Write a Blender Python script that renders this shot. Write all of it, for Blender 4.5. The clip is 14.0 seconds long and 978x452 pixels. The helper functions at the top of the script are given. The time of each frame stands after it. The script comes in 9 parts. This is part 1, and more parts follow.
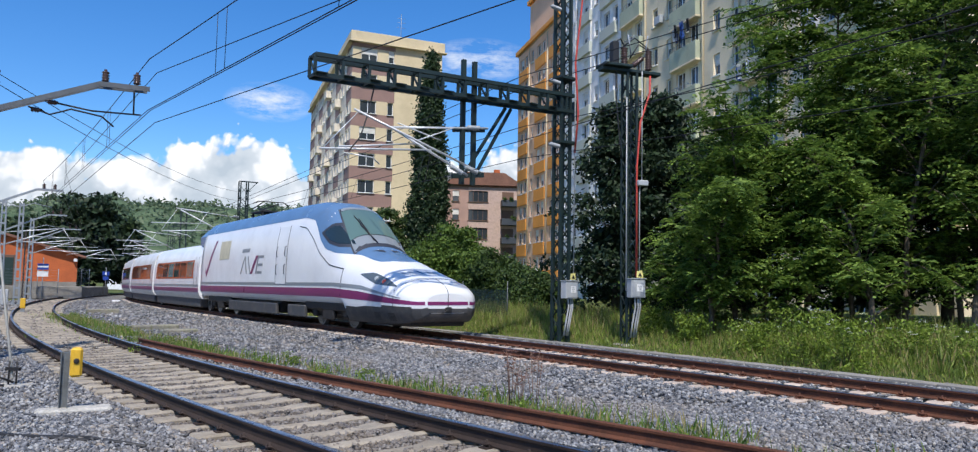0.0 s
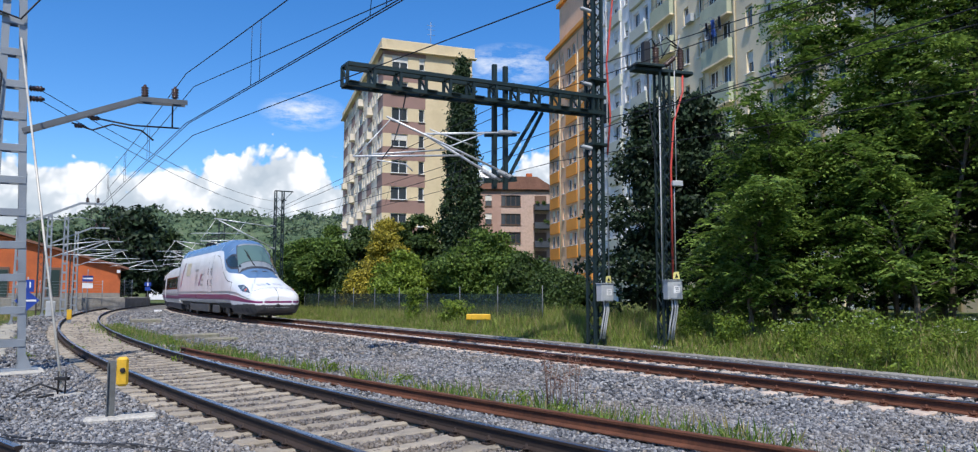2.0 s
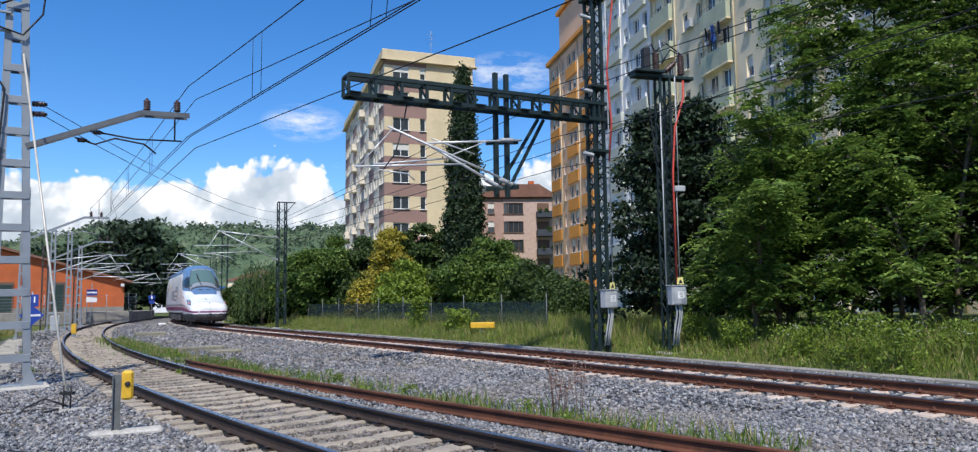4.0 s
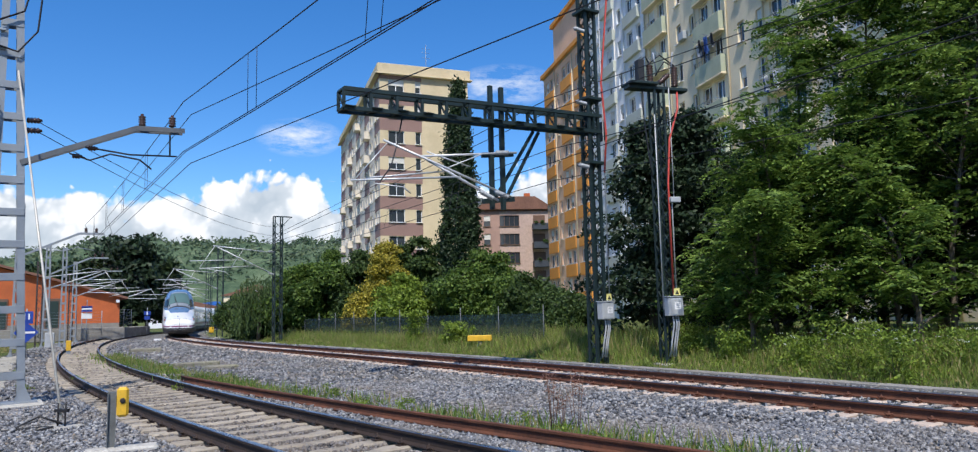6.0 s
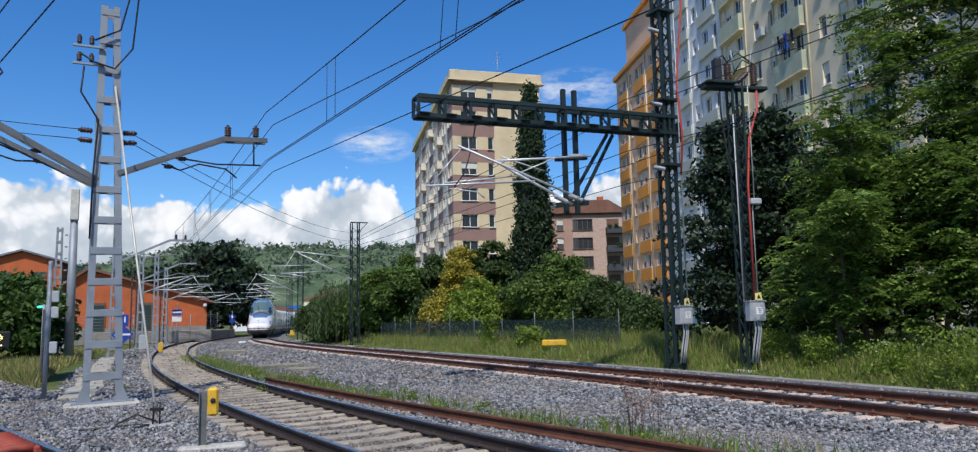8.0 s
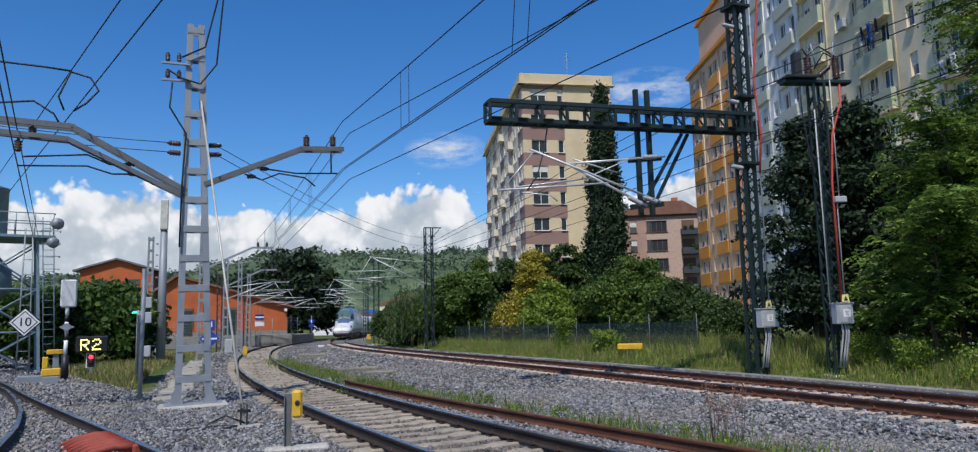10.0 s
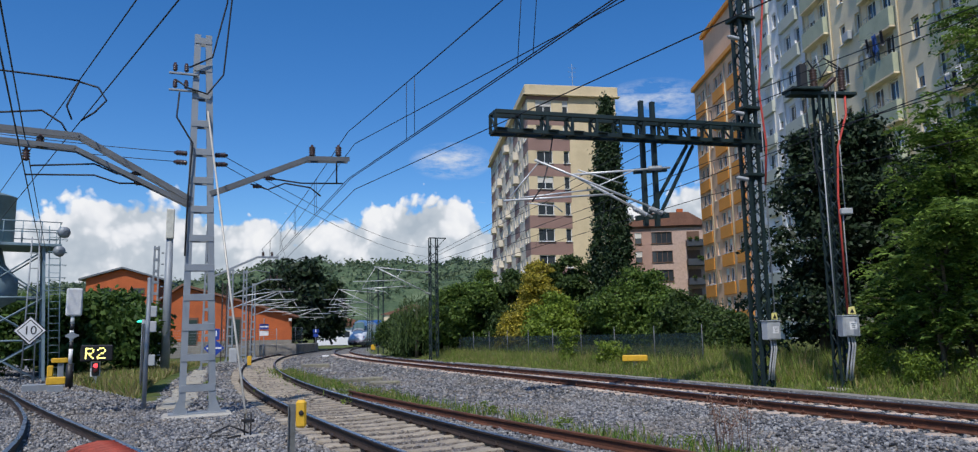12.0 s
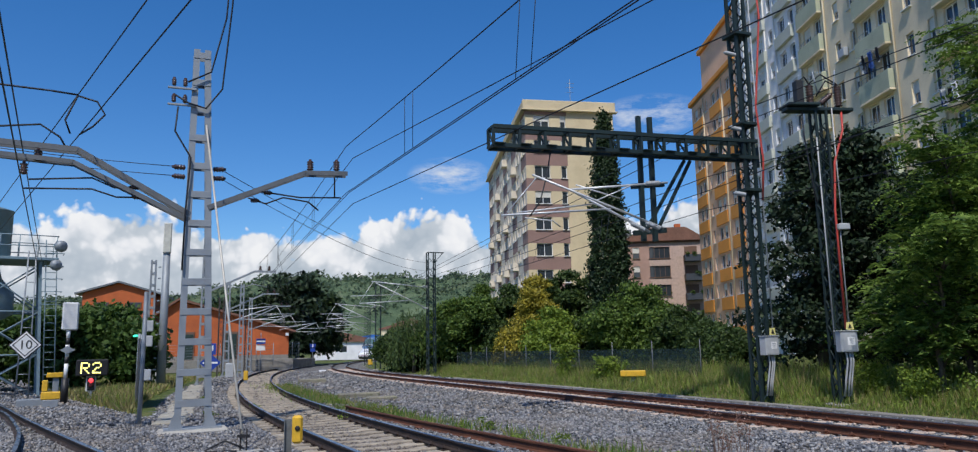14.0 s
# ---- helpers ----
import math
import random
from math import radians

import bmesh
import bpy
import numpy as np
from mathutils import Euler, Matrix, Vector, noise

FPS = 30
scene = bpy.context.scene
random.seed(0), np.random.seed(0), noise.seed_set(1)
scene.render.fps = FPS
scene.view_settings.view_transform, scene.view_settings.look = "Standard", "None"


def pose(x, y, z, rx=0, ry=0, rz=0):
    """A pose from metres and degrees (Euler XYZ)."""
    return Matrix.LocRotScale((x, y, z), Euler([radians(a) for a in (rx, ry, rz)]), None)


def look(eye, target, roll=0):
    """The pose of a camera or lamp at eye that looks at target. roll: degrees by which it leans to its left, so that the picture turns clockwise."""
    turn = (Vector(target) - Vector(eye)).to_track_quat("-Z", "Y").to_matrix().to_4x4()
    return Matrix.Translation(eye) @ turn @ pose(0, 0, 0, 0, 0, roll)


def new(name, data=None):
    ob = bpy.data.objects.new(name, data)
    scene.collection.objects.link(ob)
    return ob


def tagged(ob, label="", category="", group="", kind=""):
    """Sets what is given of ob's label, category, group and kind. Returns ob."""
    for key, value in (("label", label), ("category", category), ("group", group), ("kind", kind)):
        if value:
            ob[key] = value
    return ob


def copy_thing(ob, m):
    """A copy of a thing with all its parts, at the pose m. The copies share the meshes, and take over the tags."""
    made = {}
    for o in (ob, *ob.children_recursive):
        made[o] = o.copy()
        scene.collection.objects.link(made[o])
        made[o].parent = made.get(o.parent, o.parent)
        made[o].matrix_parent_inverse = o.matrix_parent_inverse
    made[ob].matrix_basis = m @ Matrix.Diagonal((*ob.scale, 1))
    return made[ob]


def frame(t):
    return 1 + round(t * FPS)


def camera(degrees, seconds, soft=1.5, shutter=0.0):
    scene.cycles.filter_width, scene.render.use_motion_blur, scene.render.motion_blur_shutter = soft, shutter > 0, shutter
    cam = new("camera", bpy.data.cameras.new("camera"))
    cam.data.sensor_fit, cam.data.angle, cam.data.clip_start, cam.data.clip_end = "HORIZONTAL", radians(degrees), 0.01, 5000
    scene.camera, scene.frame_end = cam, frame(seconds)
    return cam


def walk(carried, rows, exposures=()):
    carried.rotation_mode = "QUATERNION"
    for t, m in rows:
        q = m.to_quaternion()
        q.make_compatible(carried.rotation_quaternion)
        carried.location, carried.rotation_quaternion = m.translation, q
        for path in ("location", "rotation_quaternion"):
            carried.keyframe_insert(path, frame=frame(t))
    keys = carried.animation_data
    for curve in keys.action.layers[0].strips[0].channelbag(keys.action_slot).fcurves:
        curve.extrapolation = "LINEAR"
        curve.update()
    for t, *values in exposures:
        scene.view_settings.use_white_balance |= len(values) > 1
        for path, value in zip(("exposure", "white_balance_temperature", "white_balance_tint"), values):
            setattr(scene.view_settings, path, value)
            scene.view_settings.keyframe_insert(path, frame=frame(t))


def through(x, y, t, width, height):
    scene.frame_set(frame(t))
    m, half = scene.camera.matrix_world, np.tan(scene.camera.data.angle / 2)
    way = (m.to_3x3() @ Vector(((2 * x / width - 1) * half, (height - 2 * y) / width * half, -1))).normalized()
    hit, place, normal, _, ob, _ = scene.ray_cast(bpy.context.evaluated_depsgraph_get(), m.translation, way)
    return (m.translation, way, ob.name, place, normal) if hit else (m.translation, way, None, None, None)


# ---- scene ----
import collections
import itertools

# ---- camera: held in the hand beside the tracks, turning with the body ----
EYE = (0.0, 0.0, 1.437)
cam = camera(66.49, 14.0, 1.2)
TURNS = [(0.0, 0.47, 4.32, -1.03),
         (0.5, 1.93, 4.39, -0.87),
         (1.0, 2.71, 4.57, -0.60),
         (1.5, 2.96, 4.60, -0.30),
         (2.0, 3.09, 4.63, -0.06),
         (4.5, 3.37, 5.52, 0.91),
         (5.0, 3.34, 5.80, 0.99),
         (5.5, 3.28, 6.01, 1.11),
         (6.0, 3.13, 6.21, 1.31),
         (6.5, 3.39, 6.33, 1.36),
         (7.0, 4.65, 6.44, 1.29),
         (7.5, 6.54, 6.67, 1.22),
         (8.0, 8.71, 6.66, 1.16),
         (8.5, 11.15, 6.65, 1.37),
         (11.0, 14.53, 7.44, 1.29),
         (11.5, 14.54, 7.65, 1.18),
         (12.0, 14.60, 7.89, 1.09),
         (12.5, 14.63, 8.23, 1.02),
         (13.0, 14.62, 8.64, 0.91),
         (13.5, 14.55, 8.82, 0.95),
         (14.0, 14.42, 9.01, 1.01)]
REACH = 0.455      # held before the body, which turns


def eye_at(yaw):
    a, b = radians(yaw), radians(3.0)
    return (EYE[0] - REACH * (math.sin(a) - math.sin(b)), EYE[1] + REACH * (math.cos(a) - math.cos(b)), EYE[2])


walk(cam, [(t, pose(*eye_at(y), 90 + p, r, y)) for t, y, p, r in TURNS],
     [(0.0, 0.60), (6.0, 0.60), (7.0, 0.52), (8.0, 0.38), (8.6, 0.30), (11.0, 0.22), (14.0, 0.20)])

# ---- daylight: high sun from behind the camera, deep blue sky with a bank of cumulus ----
SUN_AZ, SUN_EL = 177.0, 56.0      # clockwise from +y, degrees
SKY = 0.114


def sun_way():
    a, e = radians(SUN_AZ), radians(SUN_EL)
    return Vector((math.sin(a) * math.cos(e), math.cos(a) * math.cos(e), math.sin(e)))


def make_sun():
    lamp = bpy.data.lights.new("sun", "SUN")
    lamp.energy, lamp.angle, lamp.color = 3.1, radians(1.5), (1.0, 0.95, 0.87)
    ob = new("sun", lamp)
    ob.matrix_world = look(sun_way() * 200, (0, 0, 0))


class Nodes:
    """Short hand for writing node trees."""

    def __init__(self, tree):
        self.tree = tree
        tree.nodes.clear()

    def add(self, kind, **settings):
        n = self.tree.nodes.new(kind)
        links = settings.pop("links", {})
        values = settings.pop("values", {})
        for k, v in settings.items():
            setattr(n, k, v)
        for k, v in values.items():
            n.inputs[k].default_value = v
        for k, v in links.items():
            self.tree.links.new(v, n.inputs[k])
        return n

    def maths(self, op, a, b=None, clamp=False):
        n = self.tree.nodes.new("ShaderNodeMath")
        n.operation, n.use_clamp = op, clamp
        for i, v in enumerate((a, b)):
            if v is None:
                continue
            if isinstance(v, (int, float)):
                n.inputs[i].default_value = v
            else:
                self.tree.links.new(v, n.inputs[i])
        return n.outputs[0]

    def ramp(self, fac, stops):
        n = self.tree.nodes.new("ShaderNodeValToRGB")
        el = n.color_ramp.elements
        while len(el) > 1:
            el.remove(el[-1])
        for i, (p, c) in enumerate(stops):
            e = el[0] if i == 0 else el.new(p)
            e.position = p
            e.color = (*c, 1) if len(c) == 3 else c
        self.tree.links.new(fac, n.inputs[0])
        return n.outputs[0]

    def mix(self, fac, a, b):
        n = self.tree.nodes.new("ShaderNodeMix")
        n.data_type = "RGBA"
        for i, v in ((0, fac), (6, a), (7, b)):
            if isinstance(v, (int, float)):
                n.inputs[i].default_value = v
            elif isinstance(v, (tuple, list)):
                n.inputs[i].default_value = (*v, 1)
            else:
                self.tree.links.new(v, n.inputs[i])
        return n.outputs[2]

    def noise(self, co, scale, detail=4.0, rough=0.55):
        n = self.add("ShaderNodeTexNoise", values={"Scale": scale, "Detail": detail, "Roughness": rough})
        if co is not None:
            self.tree.links.new(co, n.inputs["Vector"])
        return n.outputs[0]


def make_sky():
    world = bpy.data.worlds.new("sky")
    world.use_nodes = True
    scene.world = world
    n = Nodes(world.node_tree)
    sky = n.add("ShaderNodeTexSky", sky_type="NISHITA", sun_disc=False, sun_elevation=radians(SUN_EL), sun_rotation=radians(SUN_AZ),
                air_density=1.0, dust_density=0.3, ozone_density=2.6, altitude=130)
    deep = n.add("ShaderNodeHueSaturation", values={"Saturation": 1.36, "Hue": 0.506, "Value": 1.0}, links={"Color": sky.outputs[0]})
    base = n.add("ShaderNodeVectorMath", operation="SCALE", values={3: SKY}, links={0: deep.outputs[0]}).outputs[0]
    way = n.add("ShaderNodeTexCoord").outputs["Generated"]
    xyz = n.add("ShaderNodeSeparateXYZ", links={0: way})
    x, y, z = xyz.outputs
    el = n.maths("ARCSINE", z)
    az = n.maths("ARCTAN2", x, y)
    flat = n.add("ShaderNodeCombineXYZ", links={0: az, 1: el}).outputs[0]
    # heaped clouds low over the hills, all round the horizon
    lumps = n.noise(flat, 6.5, 2.0, 0.5)
    puffs = n.noise(flat, 22.0, 9.0, 0.60)
    skyline = ((-60, 9.4), (-46, 8.4), (-40, 9.6), (-35, 8.6), (-31, 8.4), (-27, 8.3), (-24, 9.4), (-20.5, 10.9), (-17, 9.8), (-14.5, 8.2), (-9, 7.8), (-4, 8.6), (1, 10.8), (8, 9.4), (60, 9.0))
    ramped = n.ramp(n.maths("DIVIDE", n.maths("ADD", az, 1.2), 2.4), [((radians(a) + 1.2) / 2.4, (radians(e) * 4,) * 3) for a, e in skyline])
    top = n.maths("ADD", n.maths("MULTIPLY", ramped, 0.25), n.maths("MULTIPLY", n.maths("SUBTRACT", lumps, 0.0), 0.06))
    warp = n.add("ShaderNodeVectorMath", operation="SCALE", values={3: 0.05}, links={0: n.add("ShaderNodeTexNoise", values={"Scale": 9.0, "Detail": 5.0}, links={"Vector": flat}).outputs["Color"]}).outputs[0]
    bent = n.add("ShaderNodeVectorMath", operation="ADD", links={0: flat, 1: warp}).outputs[0]
    cell = n.add("ShaderNodeTexVoronoi", feature="SMOOTH_F1", values={"Scale": 17.0, "Smoothness": 0.6, "Detail": 3.0, "Roughness": 0.6}, links={"Vector": bent}).outputs["Distance"]
    top = n.maths("ADD", top, n.maths("MULTIPLY", n.maths("SUBTRACT", puffs, 0.5), 0.035))
    top = n.maths("ADD", top, n.maths("MULTIPLY", n.maths("SUBTRACT", 0.42, cell), 0.05))
    bank = n.maths("MULTIPLY", n.maths("SUBTRACT", top, el), 110.0, clamp=True)
    body = n.maths("ADD", n.maths("MULTIPLY", n.maths("SUBTRACT", top, el), 3.2), n.maths("MULTIPLY", cell, 0.75))
    body = n.maths("ADD", body, n.maths("MULTIPLY", n.noise(flat, 5.0, 6.0, 0.6), 0.5))
    body = n.maths("MULTIPLY", body, 0.55)
    shade = n.ramp(body, [(0.50, (0.76, 0.77, 0.79)), (0.58, (0.68, 0.70, 0.74)), (0.66, (0.46, 0.51, 0.57)), (0.80, (0.36, 0.42, 0.49))])
    # thin wisps higher up
    wide = n.add("ShaderNodeMapping", values={"Scale": (5.0, 15.0, 1.0)}, links={0: flat}).outputs[0]
    wisp = n.ramp(n.noise(wide, 1.0, 8.0, 0.62), [(0.64, (0, 0, 0)), (0.78, (1, 1, 1))])
    low = n.ramp(el, [(0.12, (1, 1, 1)), (0.33, (0, 0, 0))])
    wisp = n.maths("MULTIPLY", n.maths("MULTIPLY", wisp, low), 0.85)
    clear = n.add("ShaderNodeMix", data_type="RGBA", blend_type="MULTIPLY", values={0: 1.0})
    n.tree.links.new(base, clear.inputs[6])
    n.tree.links.new(n.ramp(el, [(0.12, (0.74, 0.87, 0.99)), (0.65, (1, 1, 1))]), clear.inputs[7])
    # two thin loose clouds above the bank
    for a0, e0, wa, we in ((-17.3, 12.9, 3.4, 1.5), (-1.6, 16.8, 4.4, 1.7)):
        da = n.maths("DIVIDE", n.maths("SUBTRACT", az, radians(a0)), radians(wa))
        de = n.maths("DIVIDE", n.maths("SUBTRACT", el, radians(e0)), radians(we))
        near = n.maths("SUBTRACT", 1.0, n.maths("ADD", n.maths("MULTIPLY", da, da), n.maths("MULTIPLY", de, de)), clamp=True)
        loose = n.ramp(n.noise(wide, 4.2, 9.0, 0.68), [(0.40, (0, 0, 0)), (0.74, (1, 1, 1))])
        wisp = n.maths("MAXIMUM", wisp, n.maths("MULTIPLY", n.maths("MULTIPLY", near, 1.1), loose, clamp=True))
    sky1 = n.mix(wisp, clear.outputs[2], (0.60, 0.64, 0.70))
    sky2 = n.mix(bank, sky1, shade)
    bg = n.add("ShaderNodeBackground", links={0: sky2}, values={1: 1.0})
    n.add("ShaderNodeOutputWorld", links={0: bg.outputs[0]})


make_sun()
make_sky()

# ---- materials ----
MATS = {}


def mat(name, color, rough=0.7, metal=0.0, var=0.12, scale=3.0, fine=40.0, bump=0.15, stain=None, stain_amount=0.0, coords="Object", spec=0.5,
        random_tint=0.0, bump_dist=0.01):
    """A surface with variation at two scales, optional stains, tint by piece and fine relief."""
    if name in MATS:
        return MATS[name]
    m = bpy.data.materials.new(name)
    m.use_nodes = True
    n = Nodes(m.node_tree)
    co = n.add("ShaderNodeTexCoord").outputs[coords]
    if random_tint:
        info = n.add("ShaderNodeObjectInfo")
        off = n.maths("MULTIPLY", info.outputs["Random"], 50.0)
        co = n.add("ShaderNodeVectorMath", operation="ADD", links={0: co, 1: off}).outputs[0]
    big = n.noise(co, scale, 5.0, 0.6)
    small = n.noise(co, fine, 4.0, 0.65)
    mixv = n.maths("ADD", n.maths("MULTIPLY", big, 0.6), n.maths("MULTIPLY", small, 0.4))
    lo = tuple(max(0, c * (1 - 2.2 * var)) for c in color)
    hi = tuple(min(1, c * (1 + 2.2 * var)) for c in color)
    col = n.ramp(mixv, [(0.3, lo), (0.5, color), (0.7, hi)])
    if random_tint:
        r = n.ramp(info.outputs["Random"], [(0.0, (1 - random_tint,) * 3), (1.0, (1 + random_tint,) * 3)])
        mul = n.add("ShaderNodeMix", data_type="RGBA", blend_type="MULTIPLY", values={0: 1.0})
        n.tree.links.new(col, mul.inputs[6])
        n.tree.links.new(r, mul.inputs[7])
        col = mul.outputs[2]
    if stain:
        s = n.ramp(n.noise(co, scale * 1.7, 8.0, 0.7), [(0.48, (0, 0, 0)), (0.68, (1, 1, 1))])
        col = n.mix(n.maths("MULTIPLY", s, stain_amount), col, stain)
    bs = n.add("ShaderNodeBsdfPrincipled", links={"Base Color": col}, values={"Metallic": metal, "Specular IOR Level": spec})
    rr = n.maths("ADD", rough - 0.08, n.maths("MULTIPLY", big, 0.16), clamp=True)
    n.tree.links.new(rr, bs.inputs["Roughness"])
    if bump:
        b = n.add("ShaderNodeBump", values={"Strength": bump, "Distance": bump_dist}, links={"Height": small})
        n.tree.links.new(b.outputs[0], bs.inputs["Normal"])
    n.add("ShaderNodeOutputMaterial", links={0: bs.outputs[0]})
    MATS[name] = m
    return m


def glass_mat(name, color=(0.03, 0.04, 0.05), rough=0.04):
    if name in MATS:
        return MATS[name]
    m = bpy.data.materials.new(name)
    m.use_nodes = True
    n = Nodes(m.node_tree)
    co = n.add("ShaderNodeTexCoord").outputs["Object"]
    v = n.noise(co, 1.3, 3.0)
    bs = n.add("ShaderNodeBsdfPrincipled", values={"Base Color": (*color, 1), "Roughness": rough, "IOR": 1.52, "Specular IOR Level": 0.8})
    b = n.add("ShaderNodeBump", values={"Strength": 0.04, "Distance": 0.05}, links={"Height": v})
    n.tree.links.new(b.outputs[0], bs.inputs["Normal"])
    n.add("ShaderNodeOutputMaterial", links={0: bs.outputs[0]})
    MATS[name] = m
    return m


def glow_mat(name, color, strength):
    if name in MATS:
        return MATS[name]
    m = bpy.data.materials.new(name)
    m.use_nodes = True
    n = Nodes(m.node_tree)
    bs = n.add("ShaderNodeBsdfPrincipled", values={"Base Color": (*color, 1), "Roughness": 0.3, "Emission Color": (*color, 1), "Emission Strength": strength})
    n.add("ShaderNodeOutputMaterial", links={0: bs.outputs[0]})
    MATS[name] = m
    return m


def leaf_mat(name, dark, light, through=0.25, rough=0.55):
    """Leaves: each leaf its own green, with light shining through."""
    if name in MATS:
        return MATS[name]
    m = bpy.data.materials.new(name)
    m.use_nodes = True
    n = Nodes(m.node_tree)
    geo = n.add("ShaderNodeNewGeometry")
    co = n.add("ShaderNodeTexCoord").outputs["Object"]
    f = n.maths("ADD", n.maths("MULTIPLY", geo.outputs["Random Per Island"], 0.6), n.maths("MULTIPLY", n.noise(co, 0.9, 3.0), 0.4))
    col = n.ramp(f, [(0.2, dark), (0.8, light)])
    bs = n.add("ShaderNodeBsdfPrincipled", links={"Base Color": col}, values={"Roughness": rough, "Specular IOR Level": 0.3})
    tr = n.add("ShaderNodeBsdfTranslucent", links={"Color": col})
    mx = n.add("ShaderNodeMixShader", values={0: through}, links={1: bs.outputs[0], 2: tr.outputs[0]})
    n.add("ShaderNodeOutputMaterial", links={0: mx.outputs[0]})
    MATS[name] = m
    return m


RAIL_TOP = mat("worn rail head", (0.34, 0.34, 0.36), 0.28, 0.9, 0.15, 1.0, 30, 0.05)
RAIL_DARK = mat("brown rail steel", (0.036, 0.023, 0.018), 0.8, 0.1, 0.25, 2.5, 30, 0.2, (0.03, 0.02, 0.016), 0.6)
RAIL_RUST = mat("rusty rail steel", (0.115, 0.042, 0.022), 0.85, 0.1, 0.25, 2.5, 35, 0.3, (0.05, 0.022, 0.014), 0.6)
CONCRETE = mat("concrete", (0.42, 0.40, 0.36), 0.9, 0, 0.14, 2.0, 45, 0.3, (0.22, 0.20, 0.17), 0.5)
WEATHERED = mat("weathered grey concrete", (0.25, 0.235, 0.21), 0.95, 0, 0.16, 1.2, 30, 0.3, (0.13, 0.115, 0.09), 0.6)
SLEEPER = mat("sleeper concrete", (0.33, 0.285, 0.225), 0.92, 0, 0.16, 2.0, 40, 0.35, (0.20, 0.16, 0.11), 0.6, random_tint=0.15)
SLEEPER_FAR = mat("pinkish sleeper concrete", (0.52, 0.42, 0.345), 0.92, 0, 0.12, 2.0, 40, 0.3, (0.34, 0.25, 0.2), 0.4, random_tint=0.1)
GALV = mat("galvanised steel", (0.27, 0.30, 0.33), 0.55, 0.25, 0.08, 2.0, 60, 0.06, (0.28, 0.29, 0.30), 0.4)
GREEN_STEEL = mat("dark green painted steel", (0.008, 0.022, 0.023), 0.6, 0, 0.18, 2.0, 50, 0.06)
BLACK = mat("black rubber", (0.018, 0.018, 0.02), 0.6, 0, 0.1, 2, 40, 0.05)
WIRE = mat("dark cable", (0.02, 0.022, 0.028), 0.55, 0.3, 0.1, 2, 40, 0)
WHITE_PAINT = mat("white paint", (0.78, 0.79, 0.80), 0.35, 0, 0.04, 1.5, 50, 0.02, (0.55, 0.54, 0.52), 0.25)
YELLOW = mat("yellow paint", (0.72, 0.42, 0.03), 0.45, 0, 0.08, 4, 40, 0.05, (0.4, 0.25, 0.05), 0.3)
BLUE_SIGN = mat("blue sign enamel", (0.02, 0.06, 0.33), 0.35, 0, 0.05, 4, 40, 0.02)
SIGN_WHITE = mat("white sign enamel", (0.78, 0.78, 0.78), 0.4, 0, 0.05, 4, 40, 0.02)
GREY_BOX = mat("light grey enamel", (0.42, 0.44, 0.46), 0.45, 0, 0.06, 3, 40, 0.04, (0.3, 0.3, 0.3), 0.3)


# ---- mesh helpers ----
def part(name, bm, material, parent=None, label=""):
    """Links a bmesh as one mesh object, under a thing or a part."""
    me = bpy.data.meshes.new(name)
    bm.to_mesh(me)
    bm.free()
    for m in material if isinstance(material, (list, tuple)) else [material]:
        me.materials.append(m)
    ob = new(name, me)
    if parent is not None:
        ob.parent = parent
    if label:
        tagged(ob, label)
    return ob


def thing(name, label, category, m=None, group="", kind=""):
    ob = new(name)
    ob.empty_display_size = 0.2
    if m is not None:
        ob.matrix_world = m
    return tagged(ob, label, category, group, kind)


def box(bm, c, size, rot=None, bevel=0.0, mi=0):
    """A box of that size centred at c."""
    m = Matrix.Translation(c) @ (rot.to_4x4() if rot is not None else Matrix()) @ Matrix.Diagonal((*size, 1))
    r = bmesh.ops.create_cube(bm, size=1.0, matrix=m)
    vs = r["verts"]
    faces = {f for v in vs for f in v.link_faces}
    for f in faces:
        f.material_index = mi
    if bevel:
        es = list({e for v in vs for e in v.link_edges})
        bmesh.ops.bevel(bm, geom=es, offset=bevel, segments=1, affect="EDGES", profile=0.5)
    return vs


def beam(bm, a, b, w, d=None, mi=0):
    """A square bar from a to b."""
    a, b = Vector(a), Vector(b)
    v = b - a
    if v.length < 1e-6:
        return
    up = Vector((0, 0, 1)) if abs(v.normalized().z) < 0.95 else Vector((1, 0, 0))
    x = v.normalized().cross(up).normalized()
    y = x.cross(v.normalized())
    d = d or w
    vs = []
    for p in (a, b):
        for sx, sy in ((-1, -1), (1, -1), (1, 1), (-1, 1)):
            vs.append(bm.verts.new(p + x * sx * w / 2 + y * sy * d / 2))
    for idx in ((0, 1, 2, 3), (7, 6, 5, 4), (0, 4, 5, 1), (1, 5, 6, 2), (2, 6, 7, 3), (3, 7, 4, 0)):
        f = bm.faces.new([vs[i] for i in idx])
        f.material_index = mi


